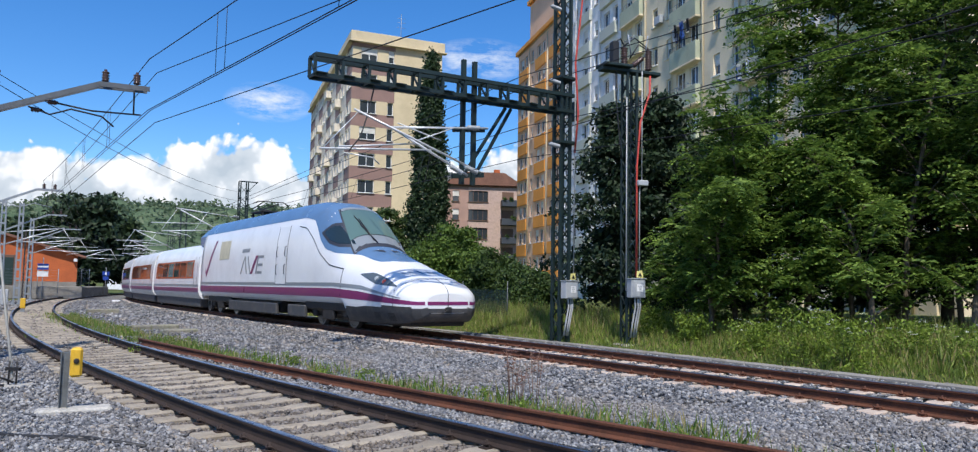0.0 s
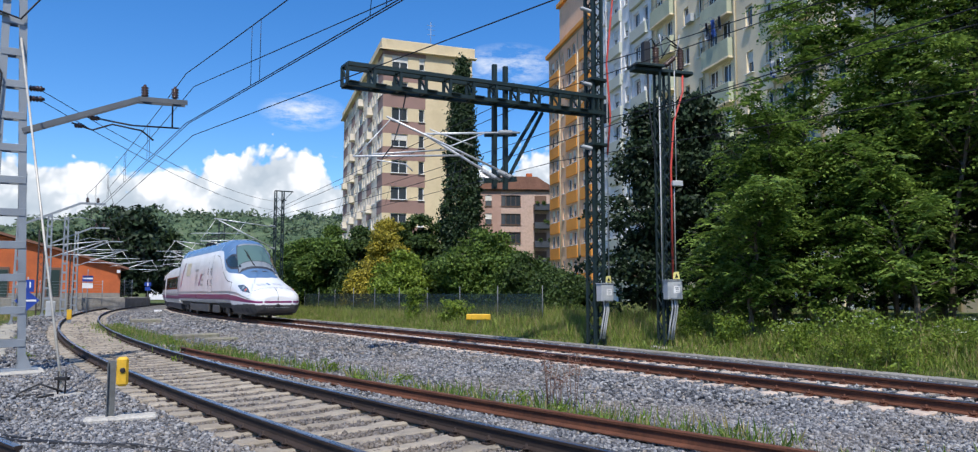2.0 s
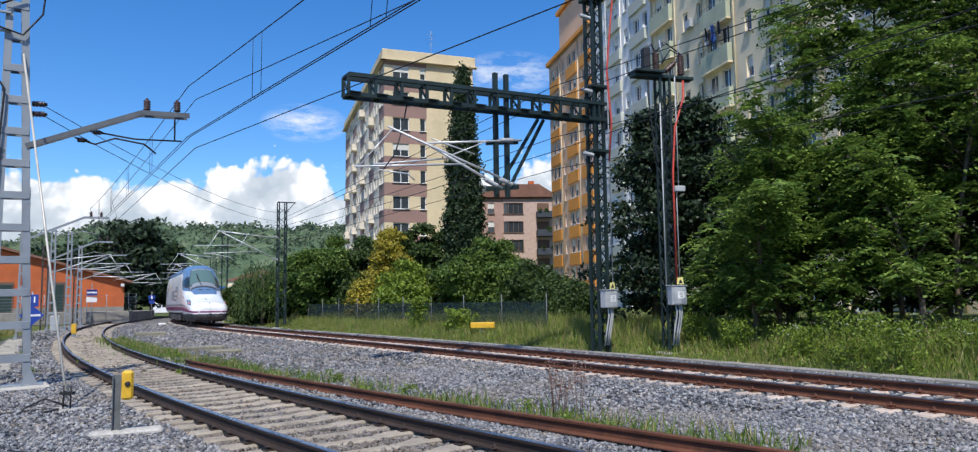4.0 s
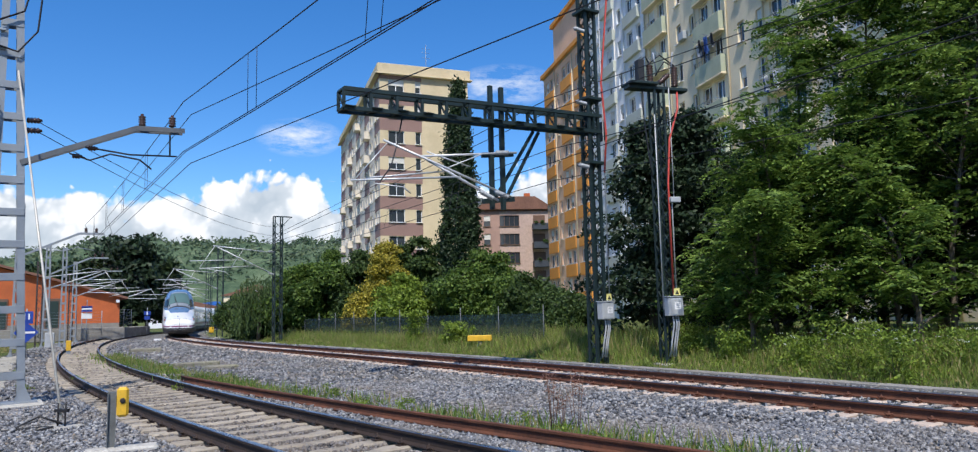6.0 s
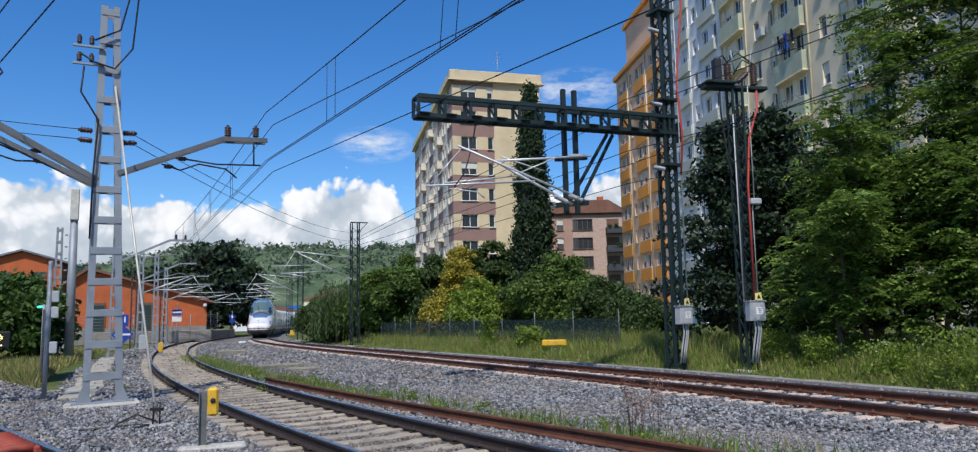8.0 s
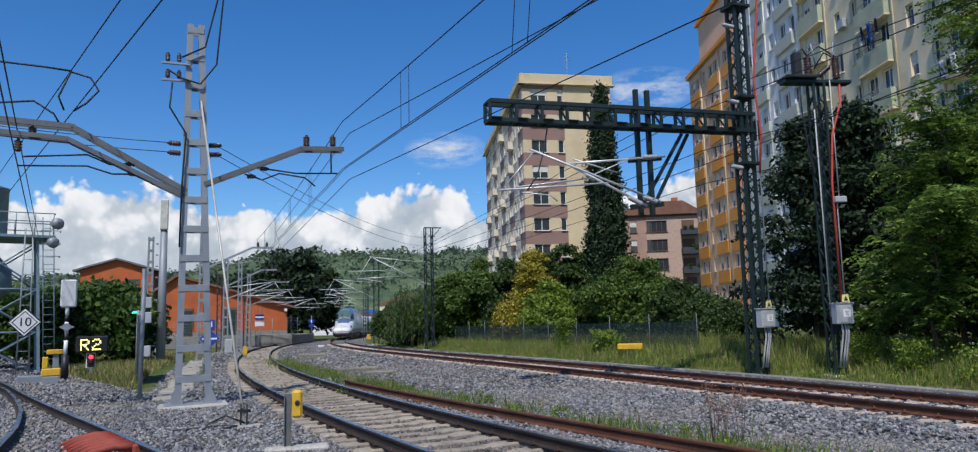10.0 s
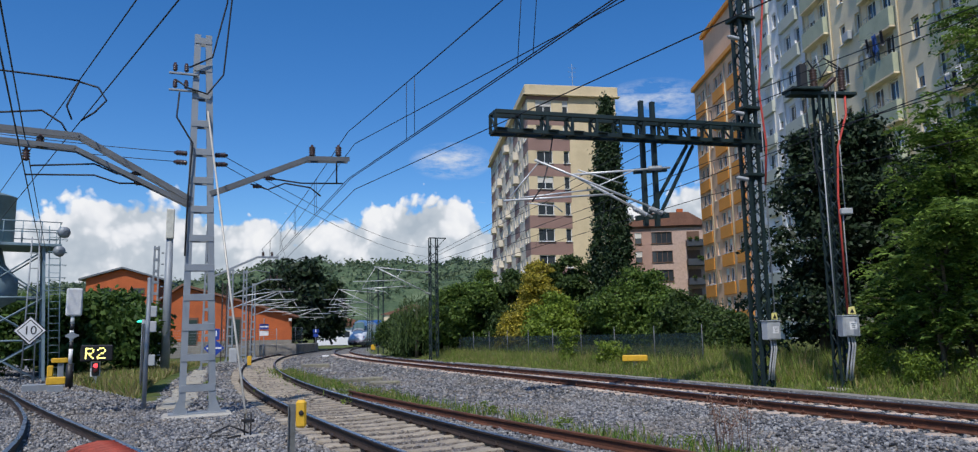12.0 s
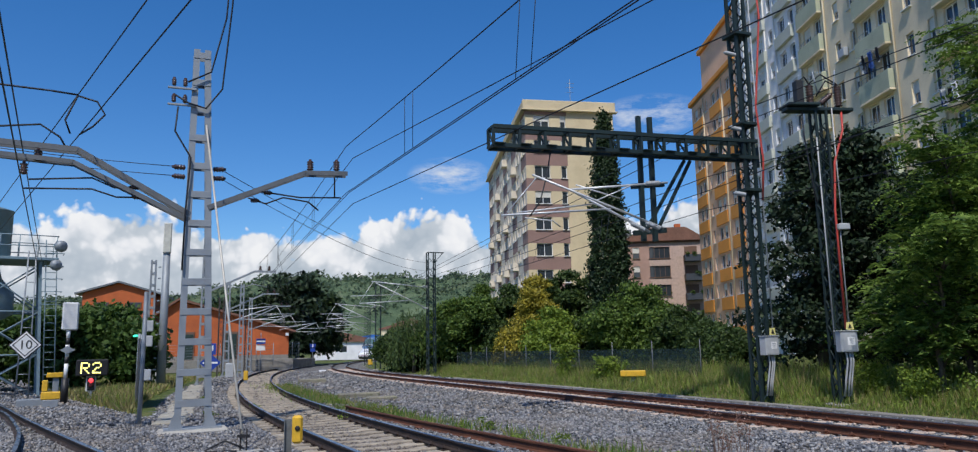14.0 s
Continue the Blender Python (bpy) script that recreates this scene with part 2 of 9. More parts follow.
def tube(bm, pts, r, seg=6, mi=0, taper=None, smooth=True, caps=True):
    """A round bar along points."""
    pts = [Vector(p) for p in pts]
    rings = []
    x = None
    for i, p in enumerate(pts):
        d = (pts[min(i + 1, len(pts) - 1)] - pts[max(i - 1, 0)])
        d = d.normalized() if d.length > 1e-9 else Vector((0, 0, 1))
        if x is None:
            up = Vector((0, 0, 1)) if abs(d.z) < 0.95 else Vector((1, 0, 0))
            x = d.cross(up).normalized()
        else:
            x = (x - d * x.dot(d)).normalized()
        y = d.cross(x)
        rr = r if taper is None else r + (taper - r) * i / (len(pts) - 1)
        rings.append([bm.verts.new(p + (x * math.cos(2 * math.pi * k / seg) + y * math.sin(2 * math.pi * k / seg)) * rr) for k in range(seg)])
    for a, b in zip(rings, rings[1:]):
        for k in range(seg):
            f = bm.faces.new((a[k], a[(k + 1) % seg], b[(k + 1) % seg], b[k]))
            f.material_index, f.smooth = mi, smooth
    if caps:
        for ring in (rings[0][::-1], rings[-1]):
            f = bm.faces.new(ring)
            f.material_index = mi


def lathe(bm, base, profile, seg=10, mi=0, axis=(0, 0, 1)):
    """A turned solid: profile of (radius, height) from base along axis."""
    q = Vector((0, 0, 1)).rotation_difference(Vector(axis)).to_matrix()
    rings = []
    for r, hgt in profile:
        rings.append([bm.verts.new(Vector(base) + q @ Vector((r * math.cos(2 * math.pi * k / seg), r * math.sin(2 * math.pi * k / seg), hgt))) for k in range(seg)])
    for a, b in zip(rings, rings[1:]):
        for k in range(seg):
            f = bm.faces.new((a[k], a[(k + 1) % seg], b[(k + 1) % seg], b[k]))
            f.material_index, f.smooth = mi, True
    f = bm.faces.new(rings[0][::-1])
    f.material_index = mi
    f = bm.faces.new(rings[-1])
    f.material_index = mi


def prism(bm, outline, y0, y1, mi=0):
    """An outline in x, z pulled from y0 to y1."""
    a = [bm.verts.new((x, y0, z)) for x, z in outline]
    b = [bm.verts.new((x, y1, z)) for x, z in outline]
    n = len(a)
    for f in ([a[i] for i in range(n)], [b[i] for i in reversed(range(n))], *[(a[(i + 1) % n], a[i], b[i], b[(i + 1) % n]) for i in range(n)]):
        bm.faces.new(f).material_index = mi
    bmesh.ops.recalc_face_normals(bm, faces=bm.faces[:])

# ---- lie of the land ----
SLOPE = 0.00835
FALL = (-math.sin(radians(33)), math.cos(radians(33)))


def gz(x, y):
    """Height of the rails' plane, which falls away gently down the line."""
    d = max(-60.0, min(FALL[0] * x + FALL[1] * y, 190.0))
    return -SLOPE * d


class Track:
    """A track's centre line: heading in degrees clockwise from +y, bends in turns of 1/100 m at even steps."""

    def __init__(self, x0, y0, heading, bends, length=176.0, back=24.0, ahead=300.0):
        th, ds = radians(heading), 0.5
        knots = np.linspace(0, length, len(bends))
        self.back, self.ds = back, ds
        fwd, rev = [], []
        x, y, a, s = x0, y0, th, 0.0
        while s < ahead:
            fwd.append((x, y, a))
            k = float(np.interp(s, knots, bends)) / 100
            x, y, a, s = x + math.sin(a) * ds, y + math.cos(a) * ds, a + k * ds, s + ds
        x, y, a, s = x0, y0, th, 0.0
        while s > -back:
            a -= bends[0] / 100 * ds
            x, y, s = x - math.sin(a) * ds, y - math.cos(a) * ds, s - ds
            rev.append((x, y, a))
        self.pts = np.array(rev[::-1] + fwd)

    def row(self, s):
        i = (s + self.back) / self.ds
        k = np.arange(len(self.pts))
        return [float(np.interp(i, k, self.pts[:, c])) for c in range(3)]

    def at(self, s, off=0.0, dz=0.0):
        """The place s metres along, off metres to the right, dz above the rails."""
        x, y, a = self.row(s)
        x, y = x + math.cos(a) * off, y - math.sin(a) * off
        return Vector((x, y, gz(x, y) + dz))

    def heading(self, s):
        return math.degrees(self.row(s)[2])

    def place(self, s, off=0.0, dz=0.0):
        p = self.at(s, off, dz)
        return pose(*p, 0, 0, -self.heading(s))

    def offset(self, X, Y):
        """Signed distance to the right, and s, for arrays of points."""
        P = self.pts[::4]
        best = np.full(X.shape, 1e9)
        off, ss = np.zeros(X.shape), np.zeros(X.shape)
        for i, (x, y, a) in enumerate(P):
            d = (X - x) ** 2 + (Y - y) ** 2
            m = d < best
            best[m] = d[m]
            off[m] = ((X - x) * math.cos(a) - (Y - y) * math.sin(a))[m]
            ss[m] = (i * 4 * self.ds - self.back + (X - x) * math.sin(a) + (Y - y) * math.cos(a))[m]
        far = best > 1.5 * np.abs(off) ** 2 + 4
        off[far] = np.sign(off[far]) * np.sqrt(best[far])
        return off, ss


NEAR = Track(4.618, 1.723, -45.4, (0.698, 0.516, 0.349, 0.454, 0.433, 0.433, 0.433, 0.433))
FAR = Track(10.208, 4.697, -32.85, (-0.099, -0.239, 0.324, 0.454, 0.27, 0.297, 0.301, 0.301))
SIDE = Track(-3.2, 6.9, -55.0, (0.25, 0.25), 60.0, 12.0, 70.0)
GAUGE = 1.74


def smooth(a, b, v):
    t = np.clip((v - a) / (b - a), 0, 1)
    return t * t * (3 - 2 * t)


def land(X, Y):
    """Ground height, and how much of it is bare ballast."""
    u, su = FAR.offset(X, Y)
    w, sw = NEAR.offset(X, Y)
    v, sv = SIDE.offset(X, Y)
    d = np.clip(FALL[0] * X + FALL[1] * Y, -60, 190)
    z = -SLOPE * d - 0.23
    z = z + smooth(3.0, 3.6, u) * 0.13 + smooth(4.2, 8.0, u) * 0.35 + smooth(9, 16, u) * 0.3
    between = (w > 1.6) & (u < -1.9)
    z = z - np.where(between, smooth(1.7, 2.6, w) * smooth(1.9, 2.6, -u) * 0.06, 0)
    bal = np.where(u > 3.0, 0.0, np.where(w > -3.6, 1.0, 0.0))
    bal = np.maximum(bal, np.where((np.abs(v) < 2.4) & (sv < 70), 1.0, 0.0))
    left = (w <= -3.6) & (np.hypot(X, Y) < 17.5)
    bal = np.where(left, 1.0, bal)
    far = sw > 110
    bal = np.where(far & (np.abs(u) > 3.2), 0.0, bal)
    return z, bal


def ground_material():
    m = bpy.data.materials.new("ballast and dry grass")
    m.use_nodes = True
    n = Nodes(m.node_tree)
    co = n.add("ShaderNodeTexCoord").outputs["Object"]
    att = n.add("ShaderNodeAttribute", attribute_name="ballast").outputs["Fac"]
    edge = n.maths("ADD", att, n.maths("MULTIPLY", n.maths("SUBTRACT", n.noise(co, 1.1, 6.0, 0.7), 0.5), 0.9))
    mask = n.ramp(edge, [(0.42, (0, 0, 0)), (0.58, (1, 1, 1))])
    vor = n.add("ShaderNodeTexVoronoi", feature="F1", values={"Scale": 22.0}, links={0: co})
    vor2 = n.add("ShaderNodeTexVoronoi", feature="F1", values={"Scale": 41.0}, links={0: co})
    bw = n.add("ShaderNodeRGBToBW", links={0: vor.outputs["Color"]}).outputs[0]
    stone = n.ramp(bw, [(0.1, (0.13, 0.135, 0.145)), (0.5, (0.25, 0.255, 0.265)), (0.85, (0.42, 0.42, 0.425))])
    # shade between the stones, painted as darker colour towards each cell's edge
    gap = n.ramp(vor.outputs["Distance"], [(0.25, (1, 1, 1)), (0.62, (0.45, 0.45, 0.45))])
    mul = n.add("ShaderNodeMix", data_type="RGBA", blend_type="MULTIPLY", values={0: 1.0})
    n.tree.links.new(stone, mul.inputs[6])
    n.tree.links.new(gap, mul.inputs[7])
    stain = n.ramp(n.noise(co, 0.35, 5.0, 0.65), [(0.4, (0, 0, 0)), (0.7, (0.5, 0.5, 0.5))])
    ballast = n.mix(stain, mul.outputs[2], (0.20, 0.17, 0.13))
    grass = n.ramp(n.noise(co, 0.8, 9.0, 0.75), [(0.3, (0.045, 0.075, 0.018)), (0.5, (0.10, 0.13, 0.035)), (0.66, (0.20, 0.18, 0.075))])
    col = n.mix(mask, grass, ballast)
    bs = n.add("ShaderNodeBsdfPrincipled", links={"Base Color": col}, values={"Roughness": 0.95, "Specular IOR Level": 0.2})
    hgt = n.maths("SUBTRACT", 1.0, vor.outputs["Distance"])
    hgt = n.maths("ADD", hgt, n.maths("MULTIPLY", vor2.outputs["Distance"], -0.4))
    b = n.add("ShaderNodeBump", values={"Strength": 0.9, "Distance": 0.03}, links={"Height": hgt})
    n.tree.links.new(b.outputs[0], bs.inputs["Normal"])
    n.add("ShaderNodeOutputMaterial", links={0: bs.outputs[0]})
    return m


def steps(fine, far):
    """Even near steps, then ever wider ones out to the horizon."""
    out, v, d = [0.0], 0.0, 0.5
    while v < far:
        if v > fine:
            d *= 1.12
        v += d
        out.append(v)
    return [-a for a in out[:0:-1]] + out


def make_ground():
    xs = np.array(steps(34, 3200)) - 6.0
    ys = np.array(steps(44, 3200)) + 30.0
    X, Y = np.meshgrid(xs, ys)
    Z, B = land(X, Y)
    rng = np.random.default_rng(3)
    near = np.hypot(X, Y) < 60
    Z = Z + np.where(near, rng.normal(0, 0.012, Z.shape), 0)
    ny, nx = X.shape
    verts = np.stack([X, Y, Z], -1).reshape(-1, 3)
    idx = np.arange(nx * ny).reshape(ny, nx)
    faces = np.stack([idx[:-1, :-1], idx[:-1, 1:], idx[1:, 1:], idx[1:, :-1]], -1).reshape(-1, 4)
    me = bpy.data.meshes.new("ground")
    me.from_pydata(verts.tolist(), [], faces.tolist())
    at = me.attributes.new("ballast", "FLOAT", "POINT")
    at.data.foreach_set("value", B.reshape(-1).astype(np.float32))
    me.polygons.foreach_set("use_smooth", [True] * len(me.polygons))
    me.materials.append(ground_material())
    ob = new("ground", me)
    tagged(ob, "ground of grey ballast giving way to rough grass", "ground", kind="structure")


make_ground()


# ---- tracks ----
RAIL_SHAPE = ((-0.068, -0.16), (0.068, -0.16), (0.068, -0.148), (0.012, -0.125), (0.009, -0.045), (0.034, -0.035), (0.036, -0.008),
              (0.028, 0.0), (-0.028, 0.0), (-0.036, -0.008), (-0.034, -0.035), (-0.009, -0.045), (-0.012, -0.125), (-0.068, -0.148))


def rail_mesh(track, off, s0, s1, step=1.0, lift=0.0):
    bm = bmesh.new()
    rings = []
    n = max(2, int((s1 - s0) / step) + 1)
    for i in range(n):
        s = s0 + (s1 - s0) * i / (n - 1)
        p, a = track.at(s, off(s) if callable(off) else off, lift), radians(track.heading(s))
        side = Vector((math.cos(a), -math.sin(a), 0))
        rings.append([bm.verts.new(p + side * x + Vector((0, 0, z))) for x, z in RAIL_SHAPE])
    k = len(RAIL_SHAPE)
    for r0, r1 in zip(rings, rings[1:]):
        for j in range(k):
            f = bm.faces.new((r0[j], r0[(j + 1) % k], r1[(j + 1) % k], r1[j]))
            f.material_index = 1 if j in (6, 7, 8) else 0
    bm.faces.new(rings[0][::-1])
    bm.faces.new(rings[-1])
    bmesh.ops.recalc_face_normals(bm, faces=bm.faces[:])
    return bm


def sleeper_mesh(two_block=False):
    """A concrete sleeper, waisted in the middle, its top bevelled, resting in the ballast."""
    bm = bmesh.new()
    xs = (-1.30, -1.27, -0.55, -0.35, 0.35, 0.55, 1.27, 1.30)
    hw = (0.12, 0.14, 0.13, 0.105, 0.105, 0.13, 0.14, 0.12)
    zt = (-0.20, -0.165, -0.165, -0.185, -0.185, -0.165, -0.165, -0.20)
    rings = [[bm.verts.new(v) for v in ((x, -w, -0.34), (x, w, -0.34), (x, w, z - 0.02), (x, w - 0.025, z), (x, -w + 0.025, z), (x, -w, z - 0.02))] for x, w, z in zip(xs, hw, zt)]
    for a, b in zip(rings, rings[1:]):
        for j in range(6):
            bm.faces.new((a[j], a[(j + 1) % 6], b[(j + 1) % 6], b[j]))
    bm.faces.new(rings[0][::-1])
    bm.faces.new(rings[-1])
    bmesh.ops.recalc_face_normals(bm, faces=bm.faces[:])
    me = bpy.data.meshes.new("sleeper")
    bm.to_mesh(me)
    bm.free()
    return me


def clip_mesh(color):
    """A spring clip with its bolt, on either foot of a rail."""
    bm = bmesh.new()
    for sx in (-1, 1):
        tube(bm, [(sx * 0.075, -0.05, -0.15), (sx * 0.12, -0.055, -0.115), (sx * 0.15, 0, -0.13), (sx * 0.12, 0.055, -0.115), (sx * 0.075, 0.05, -0.15)], 0.012, 4, caps=False)
        lathe(bm, (sx * 0.11, 0, -0.165), [(0.022, 0), (0.022, 0.055), (0.014, 0.06), (0.014, 0.085)], 6)
        box(bm, (sx * 0.125, 0, -0.16), (0.1, 0.11, 0.014))
    me = bpy.data.meshes.new("rail_clip")
    bm.to_mesh(me)
    bm.free()
    me.materials.append(color)
    return me


def make_track(track, s0, s1, name, label, side_mat, sleeper_mat, pitch, clip_to, seed):
    rnd = random.Random(seed)
    root = thing(name, label, "railway track", kind="structure")
    for off in (-GAUGE / 2, GAUGE / 2):
        part("rail", rail_mesh(track, off, s0, s1), [side_mat, RAIL_TOP], root)
    me, clip = sleeper_mesh(), clip_mesh(side_mat)
    me.materials.append(sleeper_mat)
    s = s0 + 0.3
    while s < s1:
        if s < 82:
            ob = new("sleeper", me)
            ob.parent = root
            ob.matrix_world = track.place(s, rnd.uniform(-0.02, 0.02), rnd.uniform(-0.012, 0.006)) @ pose(0, 0, 0, 0, 0, rnd.uniform(-0.6, 0.6))
        if s < clip_to:
            for off in (-GAUGE / 2, GAUGE / 2):
                c = new("rail_clip", clip)
                c.parent = root
                c.matrix_world = track.place(s, off)
        s += pitch
    return root


make_track(NEAR, -12, 112, "track", "near track of dark rails on weathered concrete sleepers", RAIL_DARK, SLEEPER, 0.6, 34, 1)
make_track(FAR, -12, 290, "track", "rusty-sided track on pale pinkish sleepers in grey ballast", RAIL_RUST, SLEEPER_FAR, 0.6, 40, 2)

# ---- buildings ----
CREAM_WALL = mat("cream render", (0.66, 0.55, 0.36), 0.9, 0, 0.06, 0.25, 12, 0.1, (0.46, 0.37, 0.22), 0.4)
PALE_WALL = mat("pale grey-cream render", (0.74, 0.66, 0.54), 0.9, 0, 0.06, 0.25, 12, 0.1, (0.42, 0.37, 0.30), 0.4)
BROWN_BAND = mat("mauve-brown render band", (0.30, 0.19, 0.165), 0.9, 0, 0.08, 0.3, 12, 0.1, (0.22, 0.15, 0.13), 0.4)
ORANGE_WALL = mat("apricot render", (0.76, 0.50, 0.34), 0.9, 0, 0.06, 0.3, 12, 0.1, (0.5, 0.3, 0.18), 0.3)
ORANGE_BAND = mat("orange render band", (0.74, 0.31, 0.06), 0.85, 0, 0.06, 0.3, 12, 0.1, (0.5, 0.2, 0.03), 0.3)
WHITE_WALL = mat("off-white render", (0.80, 0.80, 0.82), 0.9, 0, 0.05, 0.25, 12, 0.1, (0.48, 0.48, 0.48), 0.4)
BEIGE_WALL = mat("beige render", (0.84, 0.71, 0.50), 0.9, 0, 0.06, 0.25, 12, 0.1, (0.44, 0.35, 0.24), 0.4)
GREEN_BAND = mat("sage green render", (0.47, 0.50, 0.37), 0.9, 0, 0.07, 0.3, 12, 0.1, (0.22, 0.25, 0.18), 0.4)
PINK_WALL = mat("pinkish brick facing", (0.42, 0.27, 0.22), 0.9, 0, 0.1, 0.4, 12, 0.1, (0.3, 0.2, 0.17), 0.4)
BRICK = mat("orange-red brick", (0.50, 0.125, 0.04), 0.9, 0, 0.12, 0.4, 9, 0.2, (0.34, 0.09, 0.035), 0.5)
ROOF_TILE = mat("brown roof tile", (0.20, 0.10, 0.07), 0.9, 0, 0.15, 1.0, 9, 0.3)
GREY_ROOF = mat("grey metal roofing", (0.16, 0.18, 0.20), 0.6, 0.2, 0.12, 0.6, 9, 0.1)
FRAME_WHITE = mat("white window frame", (0.80, 0.80, 0.80), 0.5, 0, 0.04, 2, 30, 0)
FRAME_BROWN = mat("brown window frame", (0.16, 0.09, 0.06), 0.5, 0, 0.06, 2, 30, 0)
SHUTTER = mat("roller shutter slats", (0.74, 0.72, 0.67), 0.6, 0, 0.06, 3, 40, 0.1)
PANE = glass_mat("window glass", (0.035, 0.045, 0.055), 0.05)
ANTHRACITE = mat("anthracite balcony panel", (0.045, 0.055, 0.07), 0.6, 0, 0.1, 1, 20, 0.05)
PIPE = mat("cream downpipe", (0.60, 0.52, 0.36), 0.6, 0, 0.06, 1, 20, 0.05)
CLOTH_BLUE = mat("blue cloth", (0.03, 0.09, 0.32), 0.9, 0, 0.15, 3, 30, 0.2)
CLOTH_WHITE = mat("white cloth", (0.72, 0.73, 0.76), 0.9, 0, 0.08, 3, 30, 0.2)
CLOTH_DARK = mat("dark cloth", (0.02, 0.022, 0.035), 0.9, 0, 0.2, 3, 30, 0.2)
WIN_CACHE = {}


def local(a, b):
    """A frame for a wall from a to b: x along it, y into the house, z up."""
    v = Vector((b[0] - a[0], b[1] - a[1], 0))
    return pose(a[0], a[1], 0, 0, 0, math.degrees(math.atan2(v.y, v.x))), v.length


def wall_with_holes(root, name, m, xs, zs, holes, cell, materials, depth=0.22):
    """A wall cut into cells; those in holes are openings with reveals."""
    bm = bmesh.new()
    V = {}

    def vert(x, y, z):
        k = (round(x, 4), round(y, 4), round(z, 4))
        if k not in V:
            V[k] = bm.verts.new((x, y, z))
        return V[k]
    for i, (x0, x1) in enumerate(zip(xs, xs[1:])):
        for j, (z0, z1) in enumerate(zip(zs, zs[1:])):
            if (i, j) in holes:
                for q in (((x0, 0, z0), (x1, 0, z0), (x1, depth, z0), (x0, depth, z0)), ((x0, 0, z1), (x0, depth, z1), (x1, depth, z1), (x1, 0, z1)),
                          ((x0, 0, z0), (x0, depth, z0), (x0, depth, z1), (x0, 0, z1)), ((x1, 0, z0), (x1, 0, z1), (x1, depth, z1), (x1, depth, z0))):
                    bm.faces.new([vert(*p) for p in q])
                continue
            bm.faces.new([vert(x0, 0, z0), vert(x1, 0, z0), vert(x1, 0, z1), vert(x0, 0, z1)]).material_index = cell(i, j)
    ob = part(name, bm, materials, root)
    ob.matrix_world = m
    return ob


def window_meshes(w, hgt, leaves, frame_mat):
    key = (round(w, 2), round(hgt, 2), leaves, frame_mat.name)
    if key in WIN_CACHE:
        return WIN_CACHE[key]
    bm = bmesh.new()
    t = 0.07
    for x in [0.0] + [w * i / leaves for i in range(1, leaves)] + [w]:
        x = min(max(x, t / 2), w - t / 2)
        box(bm, (x, 0.02, hgt / 2), (t, 0.06, hgt - 2 * t - 0.004))
    for z in (t / 2, hgt - t / 2):
        box(bm, (w / 2, 0.02, z), (w, 0.06, t))
    box(bm, (w / 2, -0.12, -0.025), (w + 0.16, 0.34, 0.05))
    f = bpy.data.meshes.new("window")
    bm.to_mesh(f)
    bm.free()
    f.materials.append(frame_mat)
    bm = bmesh.new()
    box(bm, (w / 2, 0.025, hgt / 2), (w - t, 0.012, hgt - t))
    p = bpy.data.meshes.new("pane")
    bm.to_mesh(p)
    bm.free()
    p.materials.append(PANE)
    bm = bmesh.new()
    n = 8
    for i in range(n):
        box(bm, (w / 2, -0.03, hgt - (i + 0.5) * hgt * 0.5 / n), (w - 0.03, 0.03, hgt * 0.5 / n - 0.012))
    box(bm, (w / 2, -0.012, hgt * 0.75), (w - 0.03, 0.012, hgt * 0.5))
    s = bpy.data.meshes.new("shutter")
    bm.to_mesh(s)
    bm.free()
    s.materials.append(SHUTTER)
    WIN_CACHE[key] = (f, p, s)
    return WIN_CACHE[key]


def put_window(root, m, x, z, w, hgt, leaves, frame_mat, rnd, shut=0.4):
    f, p, s = window_meshes(w, hgt, leaves, frame_mat)
    o = new("window", f)
    o.parent = root
    o.matrix_world = m @ pose(x, 0.15, z)
    c = new("pane", p)
    c.parent = o
    if rnd.random() < shut:
        c = new("shutter", s)
        c.parent = o
        c.location = (0, 0, rnd.choice((0, 0, hgt * 0.16, hgt * 0.28)) * 0.0)


def edges(spans, total):
    """Cell borders from the openings' spans."""
    out = {0.0, total}
    for a, b in spans:
        out |= {a, b}
    return sorted(out)


def storeys(first, count, step, sill, head):
    return [(first + i * step + sill, first + i * step + head) for i in range(count)]


def plain_walls(root, m, length, depth, z0, z1, material, roof, sides=("left", "right", "back")):
    """The remaining walls of a block and its flat roof slab."""
    spec = {"left": ((0.15, depth / 2 + 0.12, (z0 + z1) / 2), (0.3, depth - 0.26, z1 - z0)), "right": ((length - 0.15, depth / 2 + 0.12, (z0 + z1) / 2), (0.3, depth - 0.26, z1 - z0)),
            "back": ((length / 2, depth - 0.14, (z0 + z1) / 2), (length - 0.62, 0.28, z1 - z0))}
    for s in sides:
        bm = bmesh.new()
        box(bm, *spec[s])
        part("wall", bm, material, root).matrix_world = m
    bm = bmesh.new()
    box(bm, (length / 2, depth / 2, z1 + 0.12), (length + 0.3, depth + 0.3, 0.24))
    part("roof", bm, roof, root).matrix_world = m


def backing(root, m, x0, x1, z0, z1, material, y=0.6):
    """A sheet behind the panes; the rooms' dimness is put into its dark colour."""
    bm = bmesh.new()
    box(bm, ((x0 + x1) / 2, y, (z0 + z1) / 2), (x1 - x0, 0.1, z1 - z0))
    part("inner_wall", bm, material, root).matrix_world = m


